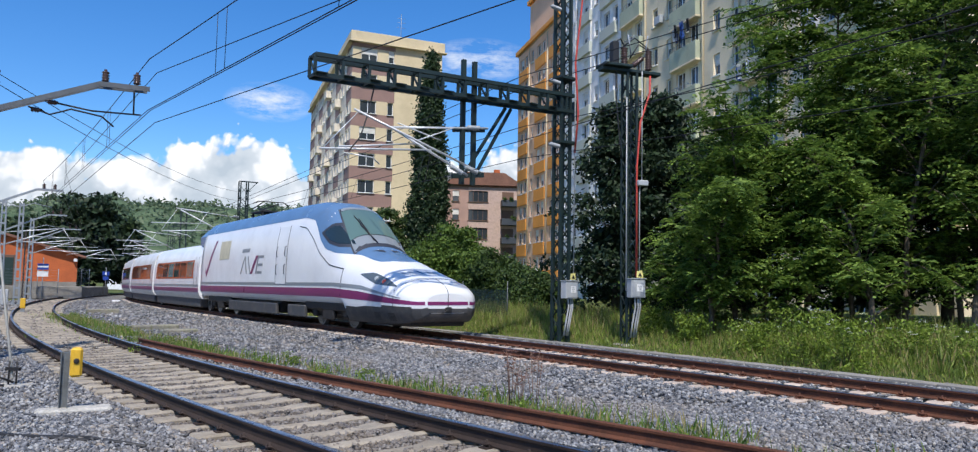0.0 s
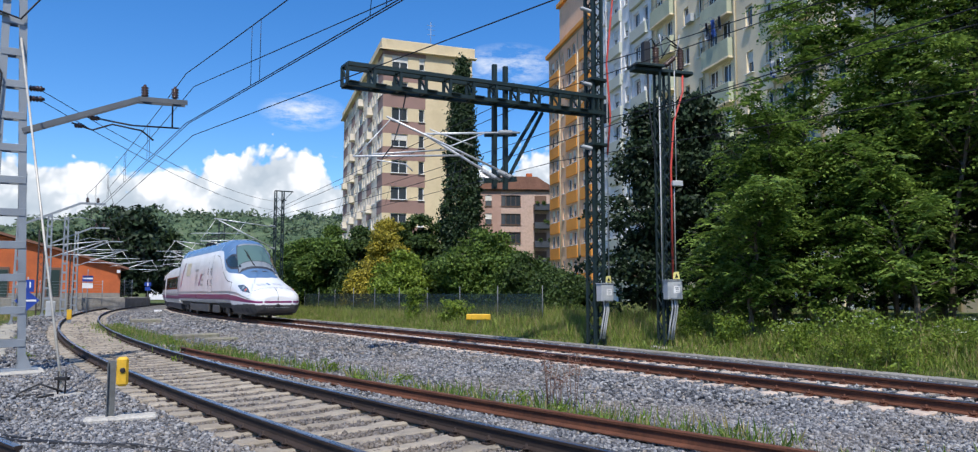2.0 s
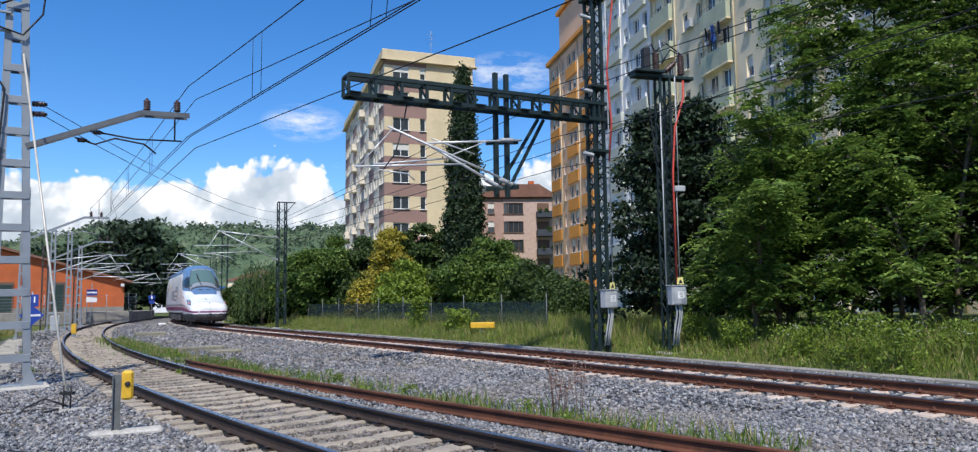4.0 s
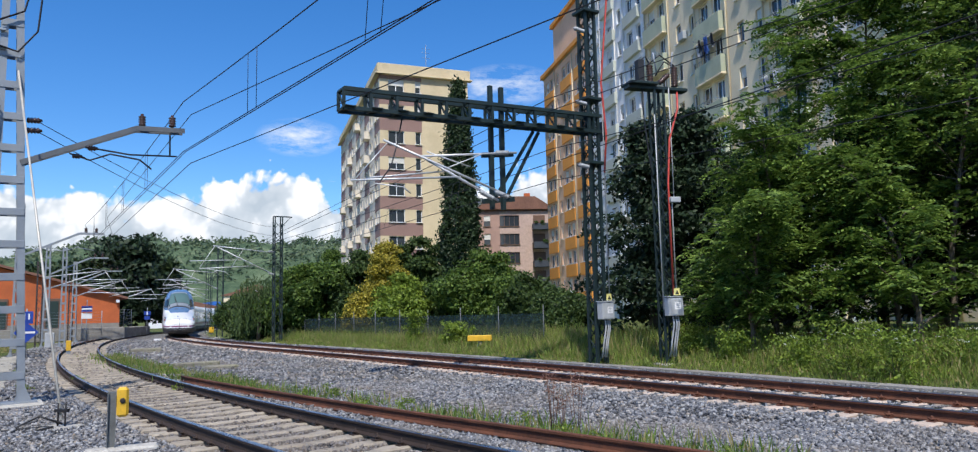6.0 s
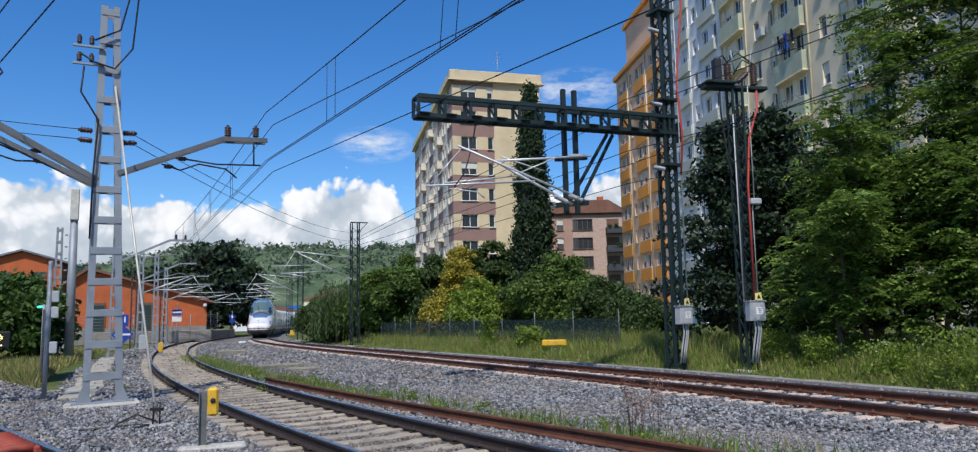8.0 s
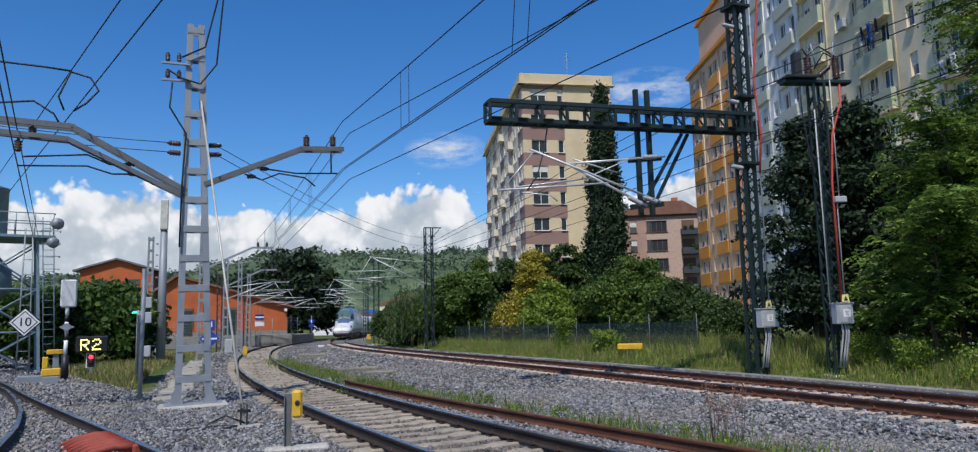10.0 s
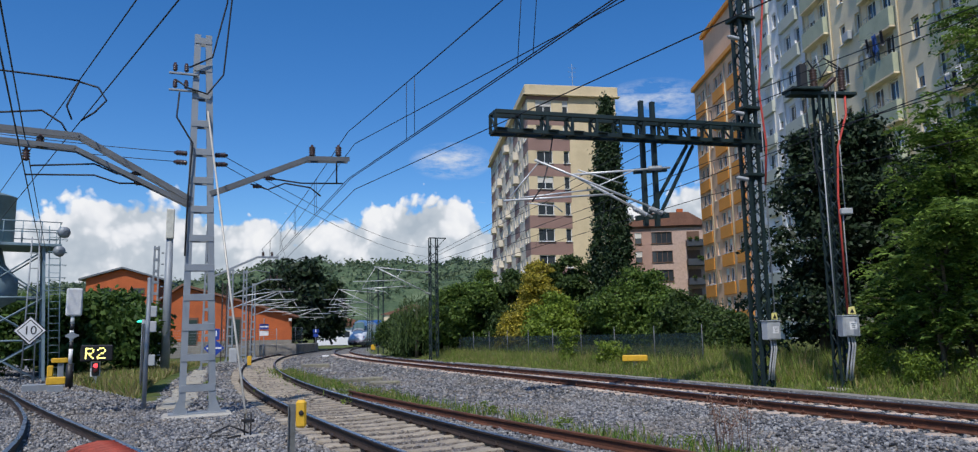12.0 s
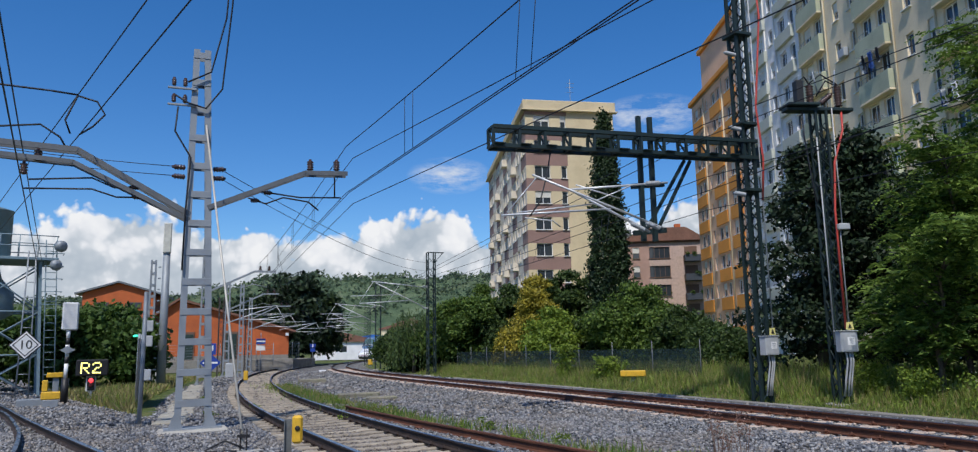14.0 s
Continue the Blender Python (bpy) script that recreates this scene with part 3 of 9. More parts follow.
# dark colour standing for the lack of light indoors
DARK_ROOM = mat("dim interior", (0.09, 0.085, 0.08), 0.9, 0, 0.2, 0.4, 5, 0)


def make_tower():
    rnd = random.Random(11)
    root = thing("apartment_tower", "cream apartment tower with mauve bands and white windows", "building", pose(-15.8, 78.4, 0))
    m, L = local((-15.7, 78.4), (-6.4, 82.6))
    top, base, st = 27.0, -1.4, 2.88
    rows = storeys(24.6 - 9 * st, 10, st, 0.55, 1.95)
    cols = [(0.95, 2.75), (4.0, 4.65)]
    xs = edges(cols + [(0, 4.75)], L)
    zs = [z for z in sorted({base, top} | {v for r in rows for v in r} | {r[0] - 0.05 for r in rows}) if z >= base]
    holes = {(i, j) for i in range(len(xs) - 1) for j in range(len(zs) - 1) for c in cols for r in rows
             if abs(xs[i] - c[0]) < 1e-6 and abs(zs[j] - r[0]) < 1e-6}
    band = lambda i, j: 1 if xs[i] < 4.7 and not any(r[0] - 0.06 <= zs[j] < r[1] - 1e-6 for r in rows) else 0
    wall_with_holes(root, "wall", m, xs, zs, holes, band, [CREAM_WALL, BROWN_BAND])
    for c in cols:
        for r in rows:
            put_window(root, m, c[0], r[0], c[1] - c[0], r[1] - r[0], 2 if c[1] - c[0] > 1 else 1, FRAME_WHITE, rnd, 0.35)
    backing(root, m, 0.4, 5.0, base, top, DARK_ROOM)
    # long side, seen at a slant
    m2, L2 = local((-28.6, 112.6), (-15.7, 78.4))
    cols = []
    x = 1.4
    for i in range(9):
        cols += [(x, x + 1.3), (x + 1.75, x + 2.45)]
        x += 3.95
    xs, zs = edges(cols, L2), sorted({base, top} | {v for r in rows for v in r} | {r[0] - 0.05 for r in rows})
    zs = [z for z in zs if z >= base]
    holes = {(i, j) for i in range(len(xs) - 1) for j in range(len(zs) - 1) for c in cols for r in rows
             if abs(xs[i] - c[0]) < 1e-6 and abs(zs[j] - r[0]) < 1e-6}
    band = lambda i, j: 1 if not any(r[0] - 0.06 <= zs[j] < r[1] - 1e-6 for r in rows) and int(xs[i] / 3.95) % 2 == 0 else 0
    wall_with_holes(root, "wall", m2, xs, zs, holes, band, [PALE_WALL, BROWN_BAND])
    for c in cols:
        for r in rows:
            put_window(root, m2, c[0], r[0], c[1] - c[0], r[1] - r[0], 2 if c[1] - c[0] > 1 else 1, FRAME_WHITE, rnd, 0.3)
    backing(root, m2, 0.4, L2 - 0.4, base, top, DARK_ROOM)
    for i in range(4):
        for r in rows[2:]:
            if rnd.random() < 0.6:
                bm = bmesh.new()
                xx = 4.9 + i * 7.9
                box(bm, (xx, -0.35, r[0] - 0.45), (1.7, 0.7, 0.9), bevel=0.02)
                part("balcony", bm, PALE_WALL, root).matrix_world = m2
    bm = bmesh.new()
    box(bm, (L - 0.15, 18.1, (base + top) / 2), (0.3, 35.7, top - base))
    part("wall", bm, CREAM_WALL, root).matrix_world = m
    m3, L3 = local((-21.1, 115.3), (-28.5, 112.3))
    bm = bmesh.new()
    box(bm, (L3 / 2, 0.15, (base + top) / 2), (L3 - 0.3, 0.28, top - base))
    part("wall", bm, CREAM_WALL, root).matrix_world = m3
    bm = bmesh.new()
    corners = [(-15.7, 78.4), (-6.4, 82.6), (-21.1, 115.3), (-28.5, 112.3)]
    low = [bm.verts.new((a, b, top + 0.01)) for a, b in corners]
    high = [bm.verts.new((a, b, top + 0.24)) for a, b in corners]
    bm.faces.new(low[::-1])
    bm.faces.new(high)
    for i in range(4):
        bm.faces.new((low[i], low[(i + 1) % 4], high[(i + 1) % 4], high[i]))
    part("roof", bm, CONCRETE, root).matrix_world = Matrix.Identity(4)
    for mm, ll in ((m, L), (m2, L2)):
        bm = bmesh.new()
        box(bm, (ll / 2, 0.0, top + 0.68), (ll + 0.5, 0.5, 1.1), bevel=0.04)
        box(bm, (ll / 2, -0.14, top + 0.06), (ll + 0.9, 0.7, 0.14), bevel=0.02)
        part("parapet", bm, CREAM_WALL, root, "cream stained parapet").matrix_world = mm
    bm = bmesh.new()
    r = bmesh.ops.create_cone(bm, cap_ends=True, segments=4, radius1=4.2, radius2=0.6, depth=1.2, matrix=m @ pose(5.6, 5.6, top + 1.2, 0, 0, 45))
    part("roof_cap", bm, ROOF_TILE, root, "low brown tiled roof")
    bm = bmesh.new()
    tube(bm, [(6.2, 3, top), (6.2, 3, top + 5.0)], 0.035, 5)
    for z in (3.4, 4.0, 4.5):
        tube(bm, [(5.7, 3, top + z), (6.7, 3, top + z)], 0.02, 4)
    part("aerial", bm, GALV, root).matrix_world = m


make_tower()


# the long row on the right: orange, white and beige-green blocks in one line
ROW_A, ROW_B = Vector((2.4, 87.2)), Vector((22.0, 15.0))


def row_at(q):
    p = ROW_A + (ROW_B - ROW_A) * q
    return (p.x, p.y)


def row_block(name, label, q0, q1, base, top, cols, first, st, count, sill, head, materials, cell, frame_mat, seed, shut, depth=13):
    rnd = random.Random(seed)
    a, b = row_at(q0), row_at(q1)
    m, L = local(a, b)
    root = thing(name, label, "building", pose(a[0], a[1], 0))
    rows = storeys(first, count, st, sill, head)
    cols = [c for c in cols if c[1] < L - 0.1]
    xs = edges(cols, L)
    zs = sorted({base, top} | {v for r in rows for v in r})
    holes = {(i, j) for i in range(len(xs) - 1) for j in range(len(zs) - 1) for c in cols for r in rows
             if abs(xs[i] - c[0]) < 1e-6 and abs(zs[j] - r[0]) < 1e-6}
    wall_with_holes(root, "wall", m, xs, zs, holes, lambda i, j: cell(xs[i], zs[j], rows), materials)
    for c in cols:
        for r in rows:
            put_window(root, m, c[0], r[0], c[1] - c[0], r[1] - r[0], 2 if c[1] - c[0] > 0.9 else 1, frame_mat, rnd, shut)
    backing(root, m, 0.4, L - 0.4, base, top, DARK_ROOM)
    plain_walls(root, m, L, depth, base, top, materials[0], CONCRETE)
    return root, m, L, rows, cols, rnd


def panel(root, m, name, c, size, material, bevel=0.02):
    bm = bmesh.new()
    box(bm, c, size, bevel=bevel)
    o = part(name, bm, material, root)
    o.matrix_world = m
    return o


def make_row():
    in_band = lambda z, rows: any(abs(z - r[1]) < 0.01 for r in rows)
    # orange block
    cols = [(0.9, 2.1), (2.5, 3.6), (5.0, 5.7), (7.0, 8.2), (8.6, 9.7), (11.6, 12.8), (13.2, 14.2)]
    root, m, L, rows, cols, rnd = row_block("apartment_block", "orange and apricot apartment block with white windows", 0.0, 0.197, -1.4, 28.2, cols, -0.9, 2.9, 10, 0.9, 2.25,
                                            [ORANGE_WALL, ORANGE_BAND], lambda x, z, r: 0, FRAME_WHITE, 21, 0.35)
    for r in rows:
        for x0, x1 in ((0.5, 3.9), (6.6, 10.1), (11.2, L - 0.3)):
            panel(root, m, "spandrel", ((x0 + x1) / 2, -0.06, r[0] - 0.72), (x1 - x0, 0.14, 1.25), ORANGE_BAND)
    panel(root, m, "penthouse", (L / 2 + 1.6, 4.0, 31.0), (L - 3.4, 7.4, 5.0), ORANGE_WALL, 0.04)
    panel(root, m, "cornice", (L / 2 + 1.6, 0.35, 33.6), (L - 3.0, 0.8, 0.5), ORANGE_BAND, 0.04)
    panel(root, m, "cornice", (L / 2, -0.1, 28.5), (L + 0.3, 0.6, 0.5), ORANGE_BAND, 0.04)
    for x in (4.4, 10.6):
        bm = bmesh.new()
        tube(bm, [(x, -0.08, -1.2), (x, -0.08, 28)], 0.06, 6)
        part("downpipe", bm, PIPE, root).matrix_world = m
    # clothes line on one floor
    laundry(root, m, 8.3, rows[1][0] - 0.1, 2.2, [CLOTH_WHITE, CLOTH_WHITE, CLOTH_BLUE], 5)
    # white block
    cols = [(0.8, 1.9), (3.3, 4.3), (5.6, 6.8), (8.2, 9.0), (10.3, 11.5), (12.3, 13.2)]
    root, m, L, rows, cols, rnd = row_block("apartment_block", "off-white apartment block with grey-green panels", 0.199, 0.384, -1.4, 43.0, cols, -0.9, 2.9, 14, 0.9, 2.3,
                                            [WHITE_WALL, GREEN_BAND], lambda x, z, r: 0, FRAME_WHITE, 22, 0.45)
    for r in rows:
        panel(root, m, "balcony_panel", (6.2, -0.15, r[0] - 0.55), (3.0, 0.3, 1.0), mat("pale grey-green render", (0.50, 0.52, 0.46), 0.9, 0, 0.06, 0.3, 12, 0.1))
        panel(root, m, "balcony_panel", (11.6, -0.15, r[0] - 0.55), (3.2, 0.3, 1.0), mat("pale grey-green render", (0.50, 0.52, 0.46)))
        if rnd.random() < 0.7:
            dryer(root, m, 3.8, r[0] - 0.3)
    for x in (2.6, 7.6, 9.7):
        bm = bmesh.new()
        tube(bm, [(x, -0.08, -1.2), (x, -0.08, 42)], 0.06, 6)
        part("downpipe", bm, SHUTTER, root).matrix_world = m
    # beige and green block
    cols = []
    x = 0.7
    k = 0
    while x < 36:
        cols += [(x, x + 1.2), (x + 1.75, x + 2.85)] if k % 2 == 0 else [(x + 0.6, x + 1.35), (x + 2.7, x + 3.3)]
        x += 4.1
        k += 1
    root, m, L, rows, cols, rnd = row_block("apartment_block", "beige apartment block with sage green balcony panels and laundry", 0.386, 0.80, -1.4, 43.0, cols, -0.9, 2.9, 14, 0.95, 2.35,
                                            [BEIGE_WALL, GREEN_BAND], lambda x, z, r: 0, FRAME_WHITE, 23, 0.3)
    for r in rows:
        x = 0.4
        k = 0
        while x < L - 4:
            if k % 2 == 0:
                panel(root, m, "balcony_panel", (x + 1.75, -0.2, r[0] - 0.62), (3.5, 0.4, 1.2), GREEN_BAND)
                panel(root, m, "balcony_slab", (x + 1.75, -0.17, r[0] - 1.3), (3.6, 0.5, 0.14), BEIGE_WALL)
                bm = bmesh.new()
                tube(bm, [(x + 0.1, -0.38, r[0] + 0.28), (x + 1.6, -0.38, r[0] + 0.28)], 0.02, 4)
                for q in range(6):
                    tube(bm, [(x + 0.1 + q * 0.3, -0.38, r[0] - 0.02), (x + 0.1 + q * 0.3, -0.38, r[0] + 0.28)], 0.012, 4)
                part("railing", bm, GALV, root).matrix_world = m
                if rnd.random() < 0.5:
                    dryer(root, m, x + 2.6, r[0] - 0.1)
            elif rnd.random() < 0.35:
                panel(root, m, "air_conditioner", (x + 2.2, -0.2, r[0] + 0.2), (0.85, 0.34, 0.6), GREY_BOX, 0.03)
            x += 4.1
            k += 1
    x = 0.15
    while x < L:
        bm = bmesh.new()
        tube(bm, [(x, -0.08, -1.2), (x, -0.08, 42)], 0.065, 6)
        part("downpipe", bm, PIPE, root).matrix_world = m
        x += 4.1
    laundry(root, m, 8.9, 19.0, 2.6, [CLOTH_WHITE, CLOTH_BLUE, CLOTH_WHITE, CLOTH_DARK], 7)
    laundry(root, m, 8.9, 11.6, 2.6, [CLOTH_BLUE, CLOTH_DARK, CLOTH_DARK, CLOTH_DARK], 8)
    laundry(root, m, 16.8, 14.2, 2.2, [CLOTH_BLUE, CLOTH_WHITE, CLOTH_DARK], 9)


def dryer(root, m, x, z):
    """A folding clothes rack on brackets under a window."""
    bm = bmesh.new()
    for dx in (-0.7, 0.7):
        tube(bm, [(x + dx, 0, z), (x + dx, -0.95, z + 0.12)], 0.02, 4)
        tube(bm, [(x + dx, 0, z - 0.4), (x + dx, -0.85, z + 0.08)], 0.014, 4)
    for q in range(5):
        y = -0.2 - q * 0.18
        tube(bm, [(x - 0.75, y, z + 0.02 - y * 0.1), (x + 0.75, y, z + 0.02 - y * 0.1)], 0.01, 4)
    part("clothes_rack", bm, GALV, root).matrix_world = m


def laundry(root, m, x, z, width, cloths, seed):
    rnd = random.Random(seed)
    dryer(root, m, x + width / 2, z)
    n = len(cloths) * 2
    for i in range(n):
        bm = bmesh.new()
        w, hgt = width / n * 1.1, rnd.uniform(0.7, 1.25)
        y = -0.3 - 0.5 * rnd.random()
        rows = []
        for q in range(6):
            rows.append([bm.verts.new((x + i * width / n + w * c / 4, y + 0.05 * math.sin(c * 2.1 + i) + 0.03 * q * rnd.random(), z + 0.05 - hgt * q / 5)) for c in range(5)])
        for a, b in zip(rows, rows[1:]):
            for c in range(4):
                bm.faces.new((a[c], a[c + 1], b[c + 1], b[c])).smooth = True
        bmesh.ops.solidify(bm, geom=bm.faces[:], thickness=0.02)
        part("garment", bm, cloths[i % len(cloths)], root).matrix_world = m


make_row()


def make_pink_block():
    rnd = random.Random(5)
    root = thing("apartment_building", "pinkish brick apartment building with dark balconies", "building", pose(-7, 112, 0))
    a, b = (-7.6, 111.5), (3.6, 113.0)
    m, L = local(a, b)
    base, top = -1.5, 15.8
    cols = [(1.0, 2.0), (3.4, 6.4)]
    rows = storeys(-1.0, 6, 2.8, 0.5, 2.2)
    xs, zs = edges(cols, L), sorted({base, top} | {v for r in rows for v in r})
    holes = {(i, j) for i in range(len(xs) - 1) for j in range(len(zs) - 1) for c in cols for r in rows if abs(xs[i] - c[0]) < 1e-6 and abs(zs[j] - r[0]) < 1e-6}
    wall_with_holes(root, "wall", m, xs, zs, holes, lambda i, j: 1 if xs[i] < 2.5 else 0, [mat("pinkish render", (0.52, 0.38, 0.32), 0.9), PINK_WALL])
    for r in rows:
        put_window(root, m, 1.0, r[0], 1.0, r[1] - r[0], 1, FRAME_BROWN, rnd, 0.3)
        put_window(root, m, 3.4, r[0], 3.0, r[1] - r[0], 4, FRAME_BROWN, rnd, 0.1)
        panel(root, m, "balcony", (9.6, -0.9, r[0] - 0.2), (2.6, 1.8, 0.95), ANTHRACITE)
        panel(root, m, "balcony_door", (9.4, -0.03, r[0] + 0.9), (1.8, 0.08, 1.5), FRAME_BROWN)
        bm = bmesh.new()
        rng = np.random.default_rng(int(r[0] * 10) + 40)
        blob_leaves(bm, [(8.5 + 2.2 * rng.random(), -1.7, r[0] + 0.35) for _ in range(3)], 0.35, 40, 0.2, rng)
        part("balcony_plant", bm, leaf_mat("balcony leaves", (0.03, 0.06, 0.012), (0.10, 0.16, 0.03)), root).matrix_world = m
    backing(root, m, 0.4, L - 2.4, base, top, DARK_ROOM)
    plain_walls(root, m, L, 12, base, top, PINK_WALL, ROOF_TILE)
    bm = bmesh.new()
    prism(bm, [(-0.6, top + 0.25), (L + 0.6, top + 0.25), (L - 2.5, top + 2.2), (2.5, top + 2.2)], -0.5, 12.5)
    part("tiled_roof", bm, ROOF_TILE, root, "brown tiled hip roof").matrix_world = m
    panel(root, m, "chimney", (8.2, 4, top + 2.5), (0.9, 0.9, 1.6), BRICK)
    panel(root, m, "roof_light", (-1.0, 3, top + 1.0), (4.0, 5.0, 2.4), GREY_ROOF)


def blob_leaves(bm, centres, radius, count, size, rng):
    for c in centres:
        for _ in range(count):
            d = rng.normal(size=3)
            d = d / np.linalg.norm(d) * radius * rng.random() ** 0.4
            p = Vector(c) + Vector(d)
            a, b = Vector(rng.normal(size=3)).normalized(), Vector(rng.normal(size=3)).normalized()
            bm.faces.new([bm.verts.new(p + v) for v in (a * size, b * size * 0.5, -a * size, -b * size * 0.5)])


make_pink_block()


def make_brick_buildings():
    # station shed with a lopsided gable towards the line
    root = thing("brick_building", "low orange brick building with a lopsided tiled roof", "building", pose(-47, 70, 0))
    m, L = local((-52.3, 67.0), (-41.7, 74.2))
    base = 0.3
    left, peak, right = 5.4, 6.55, 3.4
    bm = bmesh.new()
    prism(bm, [(0, base), (L, base), (L, right), (1.6, peak - 0.1), (0, left)], 0, 26)
    part("wall", bm, BRICK, root, "orange brick wall").matrix_world = m
    bm = bmesh.new()
    prism(bm, [(-0.7, left - 0.5), (1.6, peak), (L + 0.7, right - 0.3), (L + 0.7, right - 0.08), (1.6, peak + 0.25), (-0.7, left - 0.25)], -0.5, 26.4)
    part("roof", bm, ROOF_TILE, root, "brown tiled roof with overhang").matrix_world = m
    bm = bmesh.new()
    box(bm, (L / 2, 12, base - 0.6), (L + 0.8, 27, 1.2), bevel=0.03)
    part("plinth", bm, WEATHERED, root, "weathered concrete plinth").matrix_world = m
    bm = bmesh.new()
    box(bm, (L / 2, -0.04, base + 0.22), (L, 0.1, 0.44))
    part("skirting", bm, WEATHERED, root, "grey wall foot").matrix_world = m
    for x in (2.6, 6.9):
        panel(root, m, "door_frame", (x, -0.05, base + 1.5), (1.3, 0.12, 2.9), FRAME_BROWN)
        panel(root, m, "door", (x, -0.12, base + 1.4), (1.05, 0.06, 2.6), mat("dark green door", (0.02, 0.04, 0.035), 0.5))
    panel(root, m, "wall_lamp", (L - 0.2, -0.2, right - 0.5), (0.3, 0.4, 0.3), WHITE_PAINT)
    m2, L2 = local((-59.0, 80.0), (-52.3, 67.0))
    panel(root, m2, "shutter", (L2 - 3.5, -0.05, 3.2), (1.6, 0.1, 1.6), FRAME_BROWN)
    # taller brick house behind
    root = thing("brick_building", "taller orange brick house with a shallow gable roof", "building", pose(-78, 82, 0))
    m, L = local((-80.0, 86.0), (-72.0, 90.5))
    bm = bmesh.new()
    prism(bm, [(0, -1), (L, -1), (L, 9.4), (L / 2, 10.8), (0, 9.4)], 0, 12)
    part("wall", bm, BRICK, root).matrix_world = m
    bm = bmesh.new()
    prism(bm, [(-0.9, 9.2), (L / 2, 10.85), (L + 0.9, 9.2), (L + 0.9, 9.45), (L / 2, 11.1), (-0.9, 9.45)], -0.6, 12.6)
    part("roof", bm, GREY_ROOF, root).matrix_world = m
    for x in (2.4, 6.6):
        panel(root, m, "window", (x, -0.04, 7.7), (1.9, 0.1, 0.9), FRAME_BROWN)
        panel(root, m, "pane", (x, -0.1, 7.7), (1.6, 0.04, 0.66), PANE)
    # far roofs of the village at the end of the line
    for i, (x, y, w, hgt, wm, rm, yaw) in enumerate(((-80, 170, 15, 4.2, WHITE_WALL, ROOF_TILE, 20), (-79, 184, 9, 5.0, WHITE_PAINT, BLUE_SIGN, 25), (-100, 260, 14, 9, BEIGE_WALL, ROOF_TILE, 10), (-90, 290, 12, 13, WHITE_WALL, ROOF_TILE, -10), (-112, 300, 12, 12, WHITE_WALL, ROOF_TILE, 30))):
        root = thing("house", ("white house with a low brown tiled roof", "white shed with a bright blue roof edge", "beige village house with tiled roof", "white village house on the hillside", "white village house with tiled roof")[i], "house", pose(x, y, -1.6, 0, 0, yaw))
        bm = bmesh.new()
        box(bm, (0, 0, hgt / 2), (w, 9, hgt))
        part("wall", bm, wm, root)
        bm = bmesh.new()
        prism(bm, [(-w / 2 - 0.5, hgt), (w / 2 + 0.5, hgt), (w / 2 + 0.5, hgt + 0.3), (0, hgt + (2.2 if i != 1 else 1.0)), (-w / 2 - 0.5, hgt + 0.3)], -5, 5)
        part("roof", bm, rm if i != 1 else mat("bright blue roofing", (0.03, 0.15, 0.5), 0.5), root)
        for q in range(3):
            panel(root, root.matrix_world.copy(), "window", (-w / 3 + q * w / 3, -4.53, hgt * 0.6), (1.4, 0.1, 1.3), PANE)


make_brick_buildings()

# ---- hills, trees and bushes ----
BARK = mat("grey-brown bark", (0.13, 0.105, 0.08), 0.95, 0, 0.2, 3, 25, 0.6, bump_dist=0.03)
LEAF_MID = leaf_mat("mid green leaves", (0.036, 0.078, 0.016), (0.17, 0.26, 0.05), 0.4)
LEAF_DEEP = leaf_mat("deep green leaves", (0.018, 0.042, 0.012), (0.085, 0.135, 0.032), 0.3)
LEAF_BRIGHT = leaf_mat("bright green leaves", (0.09, 0.15, 0.018), (0.27, 0.36, 0.05), 0.35)
LEAF_YELLOW = leaf_mat("yellow blossoming leaves", (0.13, 0.125, 0.015), (0.48, 0.40, 0.05))
LEAF_DARK = leaf_mat("dark conifer needles", (0.010, 0.022, 0.011), (0.036, 0.064, 0.026), 0.12)
LEAF_CYPRESS = leaf_mat("cypress needles", (0.013, 0.028, 0.013), (0.045, 0.08, 0.03), 0.1)
LEAF_FROND = leaf_mat("fresh pinnate leaves", (0.045, 0.10, 0.018), (0.24, 0.35, 0.07), 0.42)
LEAF_WILLOW = leaf_mat("willow leaves", (0.03, 0.06, 0.018), (0.10, 0.155, 0.045))
LEAF_IVY = leaf_mat("ivy leaves", (0.03, 0.07, 0.015), (0.10, 0.17, 0.035), 0.3)


def rhombs(P, A, B, size, wide):
    """Many leaf rhombs: centres P, long axes A, cross axes B."""
    n = len(P)
    s, w = size[:, None], wide[:, None]
    V = np.stack([P - A * s, P + B * w, P + A * s, P - B * w], 1).reshape(-1, 3)
    F = np.arange(4 * n).reshape(n, 4)
    return V, F


def unit(V):
    return V / np.maximum(np.linalg.norm(V, axis=1, keepdims=True), 1e-9)


